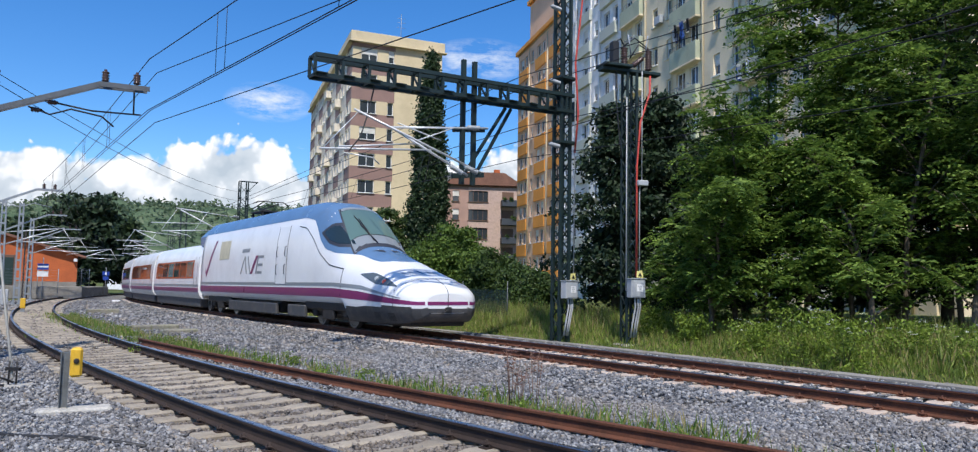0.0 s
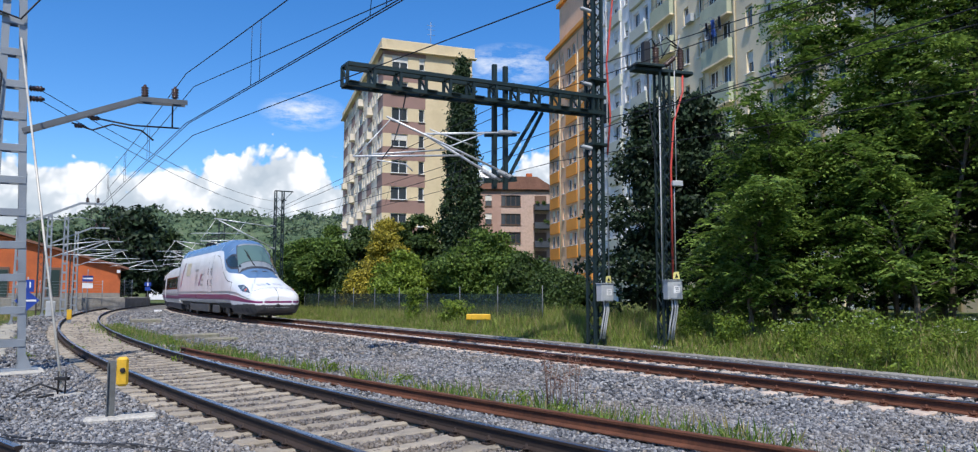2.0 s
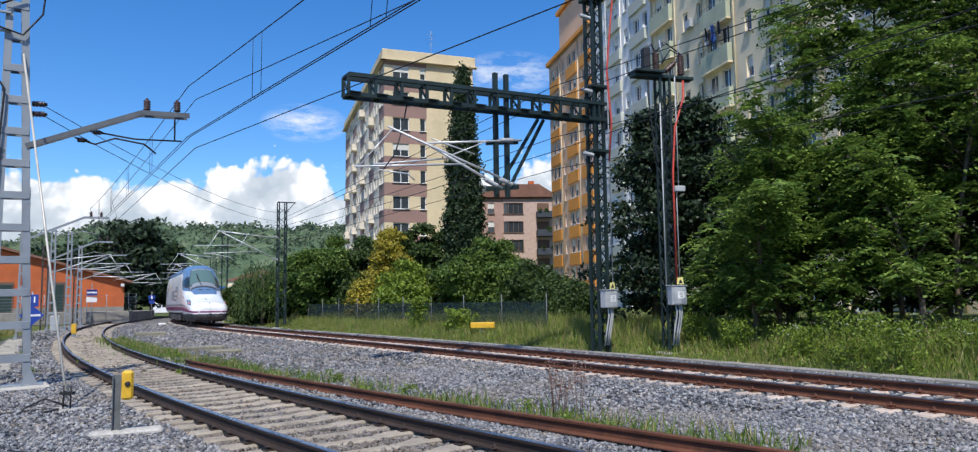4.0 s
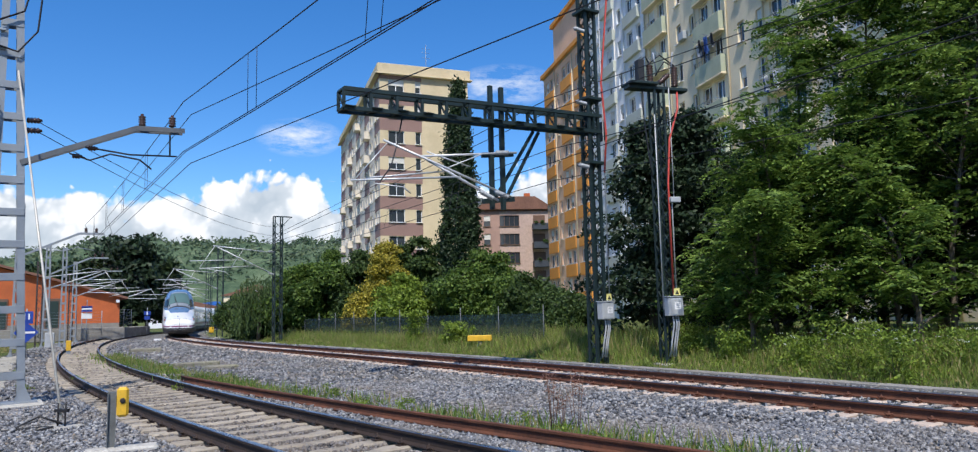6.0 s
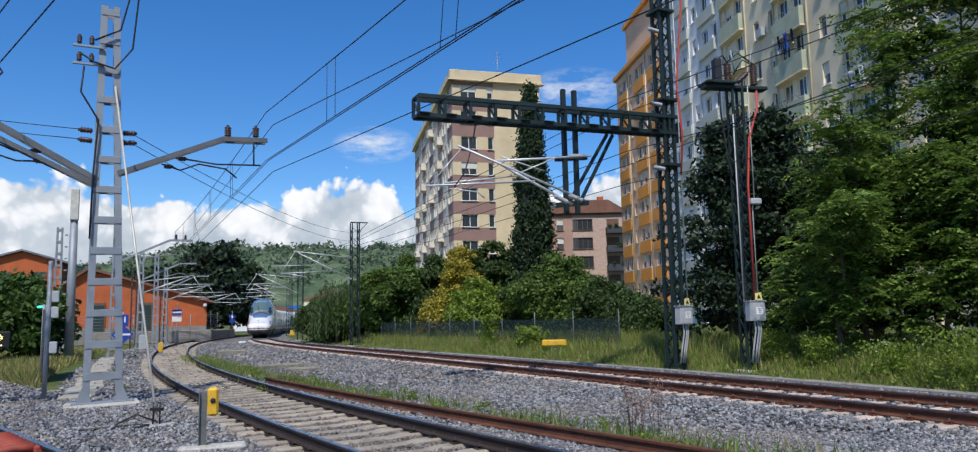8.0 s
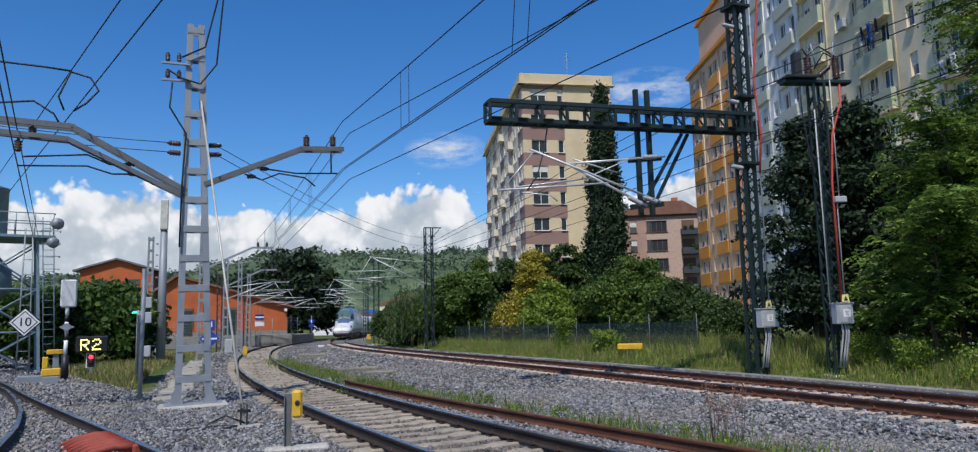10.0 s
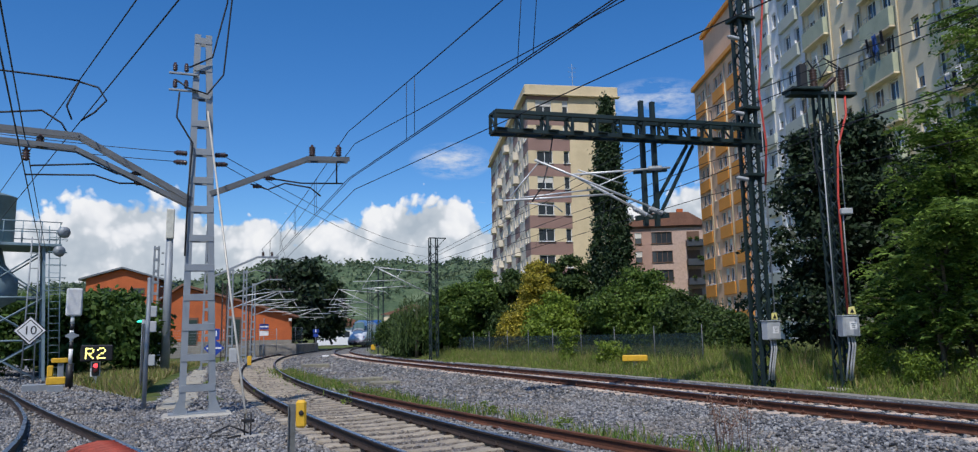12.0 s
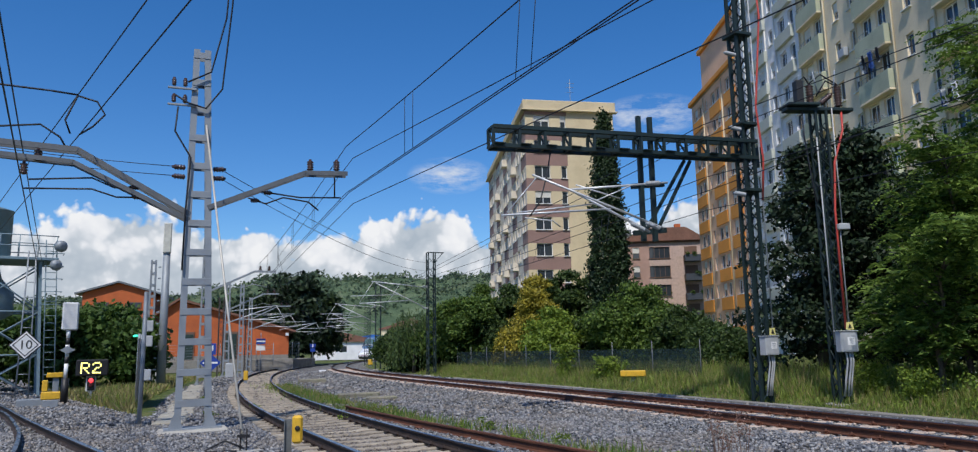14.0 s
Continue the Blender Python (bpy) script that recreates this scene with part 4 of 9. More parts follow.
def leaf_cloud(C, spread, per, size, rng, flat=0.6, up=0.5, droop=0.0):
    """Leaves round clump centres C."""
    n = len(C) * per
    base = np.repeat(C, per, 0)
    off = rng.normal(size=(n, 3)) * np.array([spread, spread, spread * flat])
    P = base + off
    N = unit(rng.normal(size=(n, 3)) + np.array([0, 0, up]) + unit(off) * 0.8)
    A = unit(np.cross(N, rng.normal(size=(n, 3))))
    A[:, 2] -= droop
    A = unit(A)
    B = unit(np.cross(N, A))
    s = size * rng.uniform(0.6, 1.35, n)
    return rhombs(P, A, B, s, s * rng.uniform(0.4, 0.65, n))


def leaf_object(name, chunks, material, parent, label=""):
    V, F, k = [], [], 0
    for v, f in chunks:
        V.append(v)
        F.append(f + k)
        k += len(v)
    V, F = np.concatenate(V), np.concatenate(F)
    me = bpy.data.meshes.new(name)
    me.vertices.add(len(V))
    me.vertices.foreach_set("co", V.astype(np.float32).ravel())
    me.loops.add(F.size)
    me.loops.foreach_set("vertex_index", F.astype(np.int32).ravel())
    me.polygons.add(len(F))
    me.polygons.foreach_set("loop_start", (np.arange(len(F)) * 4).astype(np.int32))
    me.polygons.foreach_set("loop_total", np.full(len(F), 4, np.int32))
    me.update(calc_edges=True)
    me.materials.append(material)
    ob = new(name, me)
    ob.parent = parent
    if label:
        tagged(ob, label)
    return ob


def billow_points(n, rx, ry, z0, z1, rng, taper=0.0, lobes=34):
    """Clump centres on the outer sides of many rounded lobes that make up a crown."""
    zc, rz = (z0 + z1) / 2, (z1 - z0) / 2
    cs = []
    for i in range(lobes):
        d = rng.normal(size=3)
        d = d / np.linalg.norm(d)
        k = rng.uniform(0.35, 0.82)
        t = 1 - taper * max(0.0, d[2] * k)
        cs.append((d * k * np.array([rx * t, ry * t, rz]) + np.array([0, 0, zc]), rng.uniform(0.28, 0.46) * (rx + ry) / 2 * t, d))
    out = []
    for i in range(n):
        c, r, d = cs[int(rng.integers(lobes))]
        v = rng.normal(size=3) + d * 0.9 + np.array([0, 0, 0.7])
        v = v / np.linalg.norm(v)
        p = c + v * r * rng.uniform(0.72, 1.06) * np.array([1, 1, 0.85])
        out.append((p[0], p[1], max(0.15, p[2])))
    return np.array(out)


def limbs(bm, trunk_top, trunk_r, C, rng, count=9, r=0.05):
    """Boughs from the trunk out to some clumps."""
    for i in rng.choice(len(C), min(count, len(C)), replace=False):
        c = Vector(C[i])
        z = trunk_top * rng.uniform(0.35, 0.95)
        a = Vector((0, 0, z))
        mid = a.lerp(c, 0.5) + Vector((0, 0, 0.08 * (c - a).length))
        tube(bm, [a, mid, c], r, 5, taper=r * 0.25)


def make_tree(x, y, z, name, label, rx, ry, z0, z1, clumps, per, leaf, material, seed, trunk_r=0.12, spread=0.35, flat=0.6, taper=0.0, droop=0.0, crown_label=""):
    rng = np.random.default_rng(seed)
    root = thing(name, label, "bush" if "bush" in name else "tree", pose(x, y, z, 0, 0, rng.uniform(0, 360)))
    C = billow_points(clumps, rx, ry, z0, z1, rng, taper)
    bm = bmesh.new()
    top = z0 + (z1 - z0) * 0.75
    bends = [(0.04 * rng.normal() * q, 0.04 * rng.normal() * q, -0.2 + (top + 0.2) * q / 6) for q in range(7)]
    tube(bm, bends, trunk_r, 8, taper=trunk_r * 0.3)
    limbs(bm, top, trunk_r, C, rng, 12, trunk_r * 0.4)
    part("trunk", bm, BARK, root)
    leaf_object("crown", [leaf_cloud(C, spread, per, leaf, rng, flat, 0.5, droop)], material, root, crown_label)
    return root


def land_z(x, y):
    z, b = land(np.array([float(x)]), np.array([float(y)]))
    return float(z[0])


def by_bearing(azimuth, d):
    a = radians(azimuth)
    return math.sin(a) * d, math.cos(a) * d


def make_hills():
    rng = np.random.default_rng(9)
    m = bpy.data.materials.new("haze-lightened wooded hillside")
    m.use_nodes = True
    n = Nodes(m.node_tree)
    co = n.add("ShaderNodeTexCoord").outputs["Object"]
    woods = n.noise(co, 0.035, 9.0, 0.72)
    clear = n.noise(co, 0.008, 4.0, 0.6)
    # distance haze is put into these greens, paler and bluer than near leaves
    col = n.ramp(woods, [(0.32, (0.05, 0.085, 0.055)), (0.5, (0.11, 0.16, 0.09)), (0.66, (0.19, 0.24, 0.14))])
    col = n.mix(n.ramp(clear, [(0.56, (0, 0, 0)), (0.66, (1, 1, 1))]), col, (0.12, 0.135, 0.075))
    bs = n.add("ShaderNodeBsdfPrincipled", links={"Base Color": col}, values={"Roughness": 1.0, "Specular IOR Level": 0.0})
    b = n.add("ShaderNodeBump", values={"Strength": 1.0, "Distance": 6.0}, links={"Height": woods})
    n.tree.links.new(b.outputs[0], bs.inputs["Normal"])
    n.add("ShaderNodeOutputMaterial", links={0: bs.outputs[0]})
    for name, d0, d1, rise, seed, label in (("hill", 520, 900, 1.0, 3, "wooded green hill behind the town"), ("hill", 1000, 1700, 0.9, 7, "farther wooded ridge")):
        bm = bmesh.new()
        grid = []
        for i in range(181):
            a = -100 + i * 1.0
            col_v = []
            for j in range(15):
                q = j / 14
                d = d0 + (d1 - d0) * q
                crest = 5.0 - 1.6 * min(1, max(0, (-30 - a) / 6)) + 0.5 * noise.noise((a * 0.045, seed, 0)) + 0.5 * noise.noise((a * 0.16, seed, 2)) + 0.16 * noise.noise((a * 0.7, seed, 5)) - 1.3 * min(1, max(0, (a + 8) / 30))
                if seed == 7:
                    crest *= 0.93
                hgt = math.tan(radians(crest)) * d1 * math.sin(q * math.pi / 2) ** 1.1
                hgt += (noise.noise((a * 0.5, q * 6, seed)) * 10 + noise.noise((a * 1.9, q * 18, seed)) * 3) * q
                x, y = by_bearing(a, d)
                col_v.append(bm.verts.new((x, y, -3 + hgt * rise)))
            grid.append(col_v)
        for a, b2 in zip(grid, grid[1:]):
            for j in range(14):
                bm.faces.new((a[j], b2[j], b2[j + 1], a[j + 1])).smooth = True
        ob = part(name, bm, m)
        tagged(ob, label, "hill", kind="structure")
    # ragged treetops along the ridges and slopes
    V = []
    C = []
    for i in range(2600):
        a = rng.uniform(-62, 14)
        q = rng.uniform(0.25, 1.0) if i % 3 else rng.uniform(0.93, 1.0)
        d = 520 + 380 * q
        crest = 5.0 - 1.6 * min(1, max(0, (-30 - a) / 6)) + 0.5 * noise.noise((a * 0.045, 3, 0)) + 0.5 * noise.noise((a * 0.16, 3, 2)) + 0.16 * noise.noise((a * 0.7, 3, 5)) - 1.3 * min(1, max(0, (a + 8) / 30))
        hgt = math.tan(radians(crest)) * 900 * math.sin(q * math.pi / 2) ** 1.1 + noise.noise((a * 0.5, q * 6, 3)) * 10 * q
        x, y = by_bearing(a, d)
        C.append((x, y, -3 + hgt + rng.uniform(0, 2)))
    woods = thing("far_woods", "far woods of pine and oak on the hillside", "woods", kind="stuff")
    # leaf colours lightened for haze like the slopes
    leaf_object("crowns", [leaf_cloud(np.array(C), 2.4, 14, 2.0, rng, 1.0, 0.4)], leaf_mat("haze-lightened far woodland", (0.07, 0.11, 0.065), (0.17, 0.22, 0.12), 0.3), woods)


def frond_tree(x, y, z, hgt, lean, seed, fronds=900, reach=2.2):
    """A slim young tree with long feathered leaves in layers."""
    rng = np.random.default_rng(seed)
    root = thing("tree_of_heaven", "slender tree with layered feathery green leaves", "tree", pose(x, y, z), group="young trees along the verge")
    bm = bmesh.new()
    trunk = [Vector((lean[0] * q * q * 0.04 + 0.05 * rng.normal(), lean[1] * q * q * 0.04 + 0.05 * rng.normal(), -0.2 + (hgt * 0.93) * q / 8)) for q in range(9)]
    tube(bm, trunk, 0.085, 7, taper=0.02)
    tips = []
    for i in range(34):
        q = rng.uniform(0.16, 1.0)
        k = min(7, int(q * 8))
        p = trunk[k].lerp(trunk[k + 1], q * 8 - k)
        a = rng.uniform(0, 2 * math.pi)
        ln = reach * (1.05 - 0.55 * q) * rng.uniform(0.45, 1.15)
        e = p + Vector((math.cos(a) * ln, math.sin(a) * ln, ln * rng.uniform(0.25, 1.0)))
        mid = p.lerp(e, 0.5) + Vector((0, 0, 0.12))
        tube(bm, [p, mid, e], 0.022, 4, taper=0.006)
        tips.append((np.array(p), np.array(mid), np.array(e)))
    part("trunk", bm, BARK, root, "thin pale trunk with ascending branches")
    # each frond: a drooping stalk with pairs of leaflets
    pairs = 8
    P, A, B, S, W = [], [], [], [], []
    for i in range(fronds):
        p, mid, e = tips[int(rng.integers(len(tips)))]
        u = rng.uniform(0.45, 1.05)
        o = (1 - u) ** 2 * p + 2 * u * (1 - u) * mid + u * u * e
        o = o + rng.normal(size=3) * 0.14
        a = rng.uniform(0, 2 * math.pi)
        d = np.array([math.cos(a), math.sin(a), rng.uniform(-0.1, 0.75)])
        side = np.array([-math.sin(a), math.cos(a), 0.0])
        ln = rng.uniform(0.45, 0.85)
        for j in range(pairs):
            q = (j + 1) / pairs
            c = o + d * ln * q + np.array([0, 0, -0.62 * q * q * ln])
            for sg in (-1, 1):
                ax = side * sg * 0.9 + d * 0.3 + np.array([0, 0, -0.35 + 0.25 * rng.normal()])
                P.append(c + ax * 0.07)
                A.append(ax)
                B.append(d + rng.normal(size=3) * 0.35)
                S.append(0.095 * (1.15 - 0.5 * q))
                W.append(0.040)
    leaf_object("crown", [rhombs(np.array(P), unit(np.array(A)), unit(np.array(B)), np.array(S), np.array(W))], LEAF_FROND, root)
    return root


def conifer(x, y, z, hgt, radius, seed, clumps=260, per=26, leaf=0.16, label="dark dense conifer with feathery boughs"):
    rng = np.random.default_rng(seed)
    root = thing("conifer", label, "tree", pose(x, y, z))
    bm = bmesh.new()
    tube(bm, [(0, 0, -0.3), (0.1, 0, hgt * 0.5), (0, 0.05, hgt * 0.97)], 0.2, 8, taper=0.03)
    C = []
    for i in range(clumps):
        q = rng.random() ** 0.8
        zz = 0.4 + (hgt - 0.5) * q
        rr = radius * (1 - q) ** 0.55 * (0.8 + 0.4 * math.sin(zz * 3.1 + seed)) * rng.uniform(0.35, 1.05)
        a = rng.uniform(0, 2 * math.pi)
        C.append((math.cos(a) * rr, math.sin(a) * rr, zz + 0.12 * rr))
        if i % 5 == 0:
            tube(bm, [(0, 0, zz - 0.2), (math.cos(a) * rr * 0.5, math.sin(a) * rr * 0.5, zz - 0.02), C[-1]], 0.03, 4, taper=0.008)
    part("trunk", bm, BARK, root)
    leaf_object("crown", [leaf_cloud(np.array(C), 0.26, per, leaf, rng, 0.45, 0.9)], LEAF_DARK, root)


def cypress(x, y, z, hgt, radius, seed):
    rng = np.random.default_rng(seed)
    root = thing("cypress", "tall narrow dark green cypress", "tree", pose(x, y, z))
    bm = bmesh.new()
    tube(bm, [(0, 0, -0.3), (0, 0, hgt * 0.9)], 0.22, 8, taper=0.04)
    part("trunk", bm, BARK, root)
    C = []
    for i in range(900):
        q = rng.random()
        env = radius * min(1.0, 0.55 + 1.3 * q) * (1 - max(0, q - 0.35) / 0.65) ** 0.62
        env *= 0.88 + 0.2 * noise.noise((q * 9, seed, 0)) + 0.12 * rng.normal()
        a = rng.uniform(0, 2 * math.pi)
        r = env * rng.uniform(0.55, 1.0)
        C.append((math.cos(a) * r, math.sin(a) * r, 0.3 + (hgt - 0.6) * q))
    leaf_object("crown", [leaf_cloud(np.array(C), 0.17, 36, 0.13, rng, 2.0, 0.2, -0.6)], LEAF_CYPRESS, root)


make_hills()
cx, cy = by_bearing(-5.2, 55)
cypress(cx, cy, land_z(cx, cy), 18.4, 1.75, 4)
# trees and bushes behind the fence, from the far end towards the orange block
MID = [
    (-21.6, 66, "tree", "dense dark green tree at the end of the hedge", 1.6, 1.8, 0.2, 4.0, LEAF_DEEP, 0.2, 31, 0.2),
    (-19.9, 62, "tree", "broad green tree in the line of trees", 2.3, 2.3, 0.2, 4.9, LEAF_DEEP, 0.2, 32, 0.2),
    (-17.4, 58, "tree", "broad green tree in the line of trees", 2.6, 2.4, 0.2, 6.2, LEAF_MID, 0.2, 33, 0.3),
    (-15.2, 57, "tree", "tall green tree in the line of trees", 2.4, 2.4, 0.2, 7.2, LEAF_MID, 0.2, 34, 0.35),
    (-12.8, 56, "tree", "tall dark green tree in the line of trees", 2.6, 2.4, 0.2, 6.8, LEAF_DEEP, 0.2, 30, 0.3),
    (-10.9, 52, "tree", "loose tree covered with yellow blossom", 1.8, 1.7, 0.5, 7.2, LEAF_YELLOW, 0.16, 35, 0.6),
    (-13.0, 50, "bush", "yellow blossoming bush beside the fence", 0.8, 0.8, 0.2, 3.4, LEAF_YELLOW, 0.15, 36, 0.3),
    (-9.6, 47.5, "bush", "bright green rounded bush beside the fence", 2.2, 1.8, 0.2, 4.3, LEAF_BRIGHT, 0.17, 37, 0.2),
    (-8.0, 60, "tree", "dark green tree below the tower", 2.8, 2.6, 0.8, 7.8, LEAF_DEEP, 0.24, 38, 0.3),
    (-4.6, 46, "tree", "large round green tree behind the fence", 2.3, 2.1, 0.2, 5.6, LEAF_MID, 0.17, 39, 0.3),
    (-2.2, 45, "tree", "wide green tree behind the fence", 2.2, 2.0, 0.1, 5.0, LEAF_MID, 0.17, 40, 0.35),
    (-6.6, 48, "bush", "green bush behind the fence", 1.7, 1.6, 0.1, 4.2, LEAF_DEEP, 0.17, 41, 0.2),
    (0.0, 43, "bush", "sloping dark green bush behind the fence", 1.8, 1.5, 0.0, 3.5, LEAF_DEEP, 0.15, 45, 0.3),
    (1.9, 40, "bush", "low dark green hedge bush", 1.4, 1.3, 0.0, 2.5, LEAF_DEEP, 0.15, 42, 0.2),
    (3.6, 37, "bush", "low dark green hedge bush near the mast", 1.2, 1.2, 0.0, 2.2, LEAF_DEEP, 0.15, 43, 0.2),
]
for az, d, name, label, rx, ry, z0, z1, lm, leaf, seed, taper in MID:
    x, y = by_bearing(az, d)
    vol = rx * ry * (z1 - z0)
    make_tree(x, y, land_z(x, y), name, label, rx, ry, z0 - 0.9, z0 + (z1 - z0) * 0.93, int(300 + vol * 9), 40, leaf * 0.62, lm, seed, 0.13, 0.24, taper=taper)
# weeping willow beside the far mast
x, y = by_bearing(-20.2, 58)
rng = np.random.default_rng(77)
root = thing("willow", "weeping willow with hanging pale green twigs", "tree", pose(x, y, land_z(x, y)))
bm = bmesh.new()
tube(bm, [(0, 0, -0.2), (0.1, 0, 2.2), (0, 0.1, 4.2)], 0.16, 8, taper=0.05)
part("trunk", bm, BARK, root)
P = []
for i in range(150):
    a, r = rng.uniform(0, 6.28), 1.9 * rng.random() ** 0.5
    zt = 4.6 - 0.35 * r * r + rng.normal() * 0.15
    for q in range(26):
        P.append((math.cos(a) * r * (1 + q * 0.006) + rng.normal() * 0.04, math.sin(a) * r * (1 + q * 0.006) + rng.normal() * 0.04, zt - q * rng.uniform(0.10, 0.16)))
P = np.array([p for p in P if p[2] > 0.4])
A = unit(rng.normal(size=P.shape) * 0.3 + np.array([0, 0, -1.0]))
leaf_object("crown", [rhombs(P, A, unit(np.cross(A, rng.normal(size=P.shape))), np.full(len(P), 0.13), np.full(len(P), 0.04))], LEAF_WILLOW, root)
# big dark trees behind the brick building, and the ivy thicket
for az, d, rx, z1, seed in ((-31.8, 118, 6.5, 9.5, 51), (-29.4, 120, 6.2, 14.2, 52), (-27.6, 126, 4.6, 11.5, 53), (-33.6, 125, 6.0, 9.0, 54)):
    x, y = by_bearing(az, d)
    make_tree(x, y, land_z(x, y), "tree", "large dark green tree behind the station", rx, rx, 0.5, z1, 420, 24, 0.42, LEAF_DARK if seed in (52, 54) else leaf_mat("dark broad leaves", (0.012, 0.028, 0.010), (0.05, 0.08, 0.025)), seed, 0.3, 0.75)
for az, d, rx, z1, seed in ((-39.8, 46, 2.2, 4.2, 61), (-42.2, 47, 2.6, 5.2, 62), (-45.2, 48, 2.8, 4.6, 63), (-48.5, 50, 3.0, 4.4, 64), (-52, 52, 3.0, 4.2, 65)):
    x, y = by_bearing(az, d)
    make_tree(x, y, land_z(x, y), "ivy_bush", "ivy-grown green thicket behind the signals", rx, 2.0, -0.3, z1, 330, 24, 0.17, LEAF_IVY, seed, 0.12, 0.34)
# dark conifers, then the feathery young trees along the right-hand verge
for az, d, hgt, r, seed in ((9.2, 28.5, 8.2, 2.5, 71), (12.6, 29, 8.6, 2.4, 72), (18.5, 28, 7.4, 2.4, 73), (24.5, 27.5, 7.8, 2.6, 74), (31, 27, 11.0, 2.6, 75), (37.5, 27, 12.0, 2.8, 76), (15.5, 30, 7.0, 2.2, 77), (28, 29.5, 8.0, 2.6, 78), (44, 27, 12.5, 2.8, 79)):
    x, y = by_bearing(az, d)
    conifer(x, y, land_z(x, y), hgt, r, seed, int(hgt * 46), 46, 0.105)
for az, d, hgt, seed in ((14.6, 23.2, 6.2, 81), (17.6, 22.8, 6.8, 82), (19.8, 24.5, 10.8, 83), (22.8, 22.4, 8.2, 84), (25.4, 24.0, 12.0, 85), (28.6, 22.0, 11.0, 86), (31.8, 23.5, 12.0, 87), (35.0, 21.5, 11.0, 88), (38.5, 23.0, 12.0, 89), (21.0, 21.4, 5.2, 90), (26.8, 20.8, 5.5, 91), (32.5, 20.6, 5.2, 92), (16.0, 21.8, 4.4, 93), (43, 22, 11.5, 94)):
    x, y = by_bearing(az, d)
    frond_tree(x, y, land_z(x, y), hgt, (random.uniform(-1, 1), random.uniform(-1, 1)), seed, int(240 + hgt * 56), 1.1 + hgt * 0.085)

# ---- the train ----
NOSE = [(0.0, 21.0), (0.5, 26.2), (1.0, 31.2), (1.5, 35.9), (2.0, 40.5), (5.0, 67.0), (7.0, 84.5), (8.5, 98.0), (11.0, 121.0), (12.5, 135.0), (14.0, 149.0)]
TRAIN = []
T_WHITE = mat("train white lacquer", (0.80, 0.81, 0.83), 0.22, 0, 0.03, 0.7, 60, 0.0, (0.62, 0.62, 0.63), 0.25)
# cab paint; on roof and fairing this blue stands for reflected sky
T_BLUE = mat("train blue lacquer and sky sheen", (0.11, 0.20, 0.35), 0.25, 0, 0.06, 0.8, 60, 0.0, (0.12, 0.15, 0.2), 0.3)
T_PURPLE = mat("train purple stripe", (0.20, 0.025, 0.12), 0.3, 0, 0.04, 0.8, 60, 0)
T_GREY = mat("train grey stripe", (0.22, 0.25, 0.28), 0.3, 0, 0.04, 0.8, 60, 0)
T_MARK = mat("pale grey mark", (0.50, 0.52, 0.55), 0.3, 0, 0.04, 0.8, 60, 0)
T_SKIRT = mat("dusty dark grey skirt", (0.05, 0.052, 0.057), 0.6, 0, 0.15, 1.2, 30, 0.05, (0.14, 0.12, 0.1), 0.6)
T_LOW = mat("dirty white lower panel", (0.62, 0.62, 0.60), 0.4, 0, 0.08, 1.0, 40, 0, (0.38, 0.36, 0.33), 0.5)
T_BOGIE = mat("oily bogie iron", (0.025, 0.024, 0.025), 0.6, 0.3, 0.2, 3, 40, 0.2, (0.06, 0.045, 0.035), 0.6)
T_WHEEL = mat("bright wheel steel", (0.30, 0.30, 0.31), 0.4, 0.8, 0.1, 3, 40, 0)
T_GLASS = glass_mat("train glass", (0.02, 0.032, 0.035), 0.03)
T_SCREEN = glass_mat("greenish windscreen glass", (0.10, 0.17, 0.16), 0.05)
T_RED = mat("coach orange window band", (0.42, 0.10, 0.045), 0.15, 0, 0.1, 0.6, 20, 0)
T_SEAM = mat("dark panel gap", (0.03, 0.035, 0.05), 0.6, 0, 0.05, 2, 30, 0)
T_BEIGE = mat("cream gangway ring", (0.50, 0.46, 0.38), 0.6, 0, 0.1, 2, 30, 0)
T_CURTAIN = mat("cream blind", (0.55, 0.50, 0.36), 0.5, 0, 0.1, 2, 30, 0)
T_DIAL = mat("lamp glass", (0.35, 0.38, 0.40), 0.1, 0, 0.05, 2, 30, 0)
T_TAIL = glow_mat("red tail lamp", (0.6, 0.10, 0.06), 0.15)


def nose_at(t):
    """How far down the line the end of the train is, gliding through the known places."""
    ts, ss = [a for a, b in NOSE], [b for a, b in NOSE]
    i = max(0, min(len(ts) - 2, int(np.searchsorted(ts, t)) - 1))
    def slope(j):
        a, b = max(0, j - 1), min(len(ts) - 1, j + 1)
        return (ss[b] - ss[a]) / (ts[b] - ts[a])
    d = ts[i + 1] - ts[i]
    q = (t - ts[i]) / d
    return ((2 * q ** 3 - 3 * q * q + 1) * ss[i] + (q ** 3 - 2 * q * q + q) * d * slope(i)
            + (3 * q * q - 2 * q ** 3) * ss[i + 1] + (q ** 3 - q * q) * d * slope(i + 1))


def car_pose(s, front, rear):
    """A car whose pivots lie front and rear metres behind the nose."""
    a, b = FAR.at(s + front), FAR.at(s + rear)
    f = (a - b).normalized()
    x = f.cross(Vector((0, 0, 1))).normalized()
    z = x.cross(f)
    m = Matrix((x, f, z)).transposed().to_4x4()
    m.translation = a + f * front
    return m


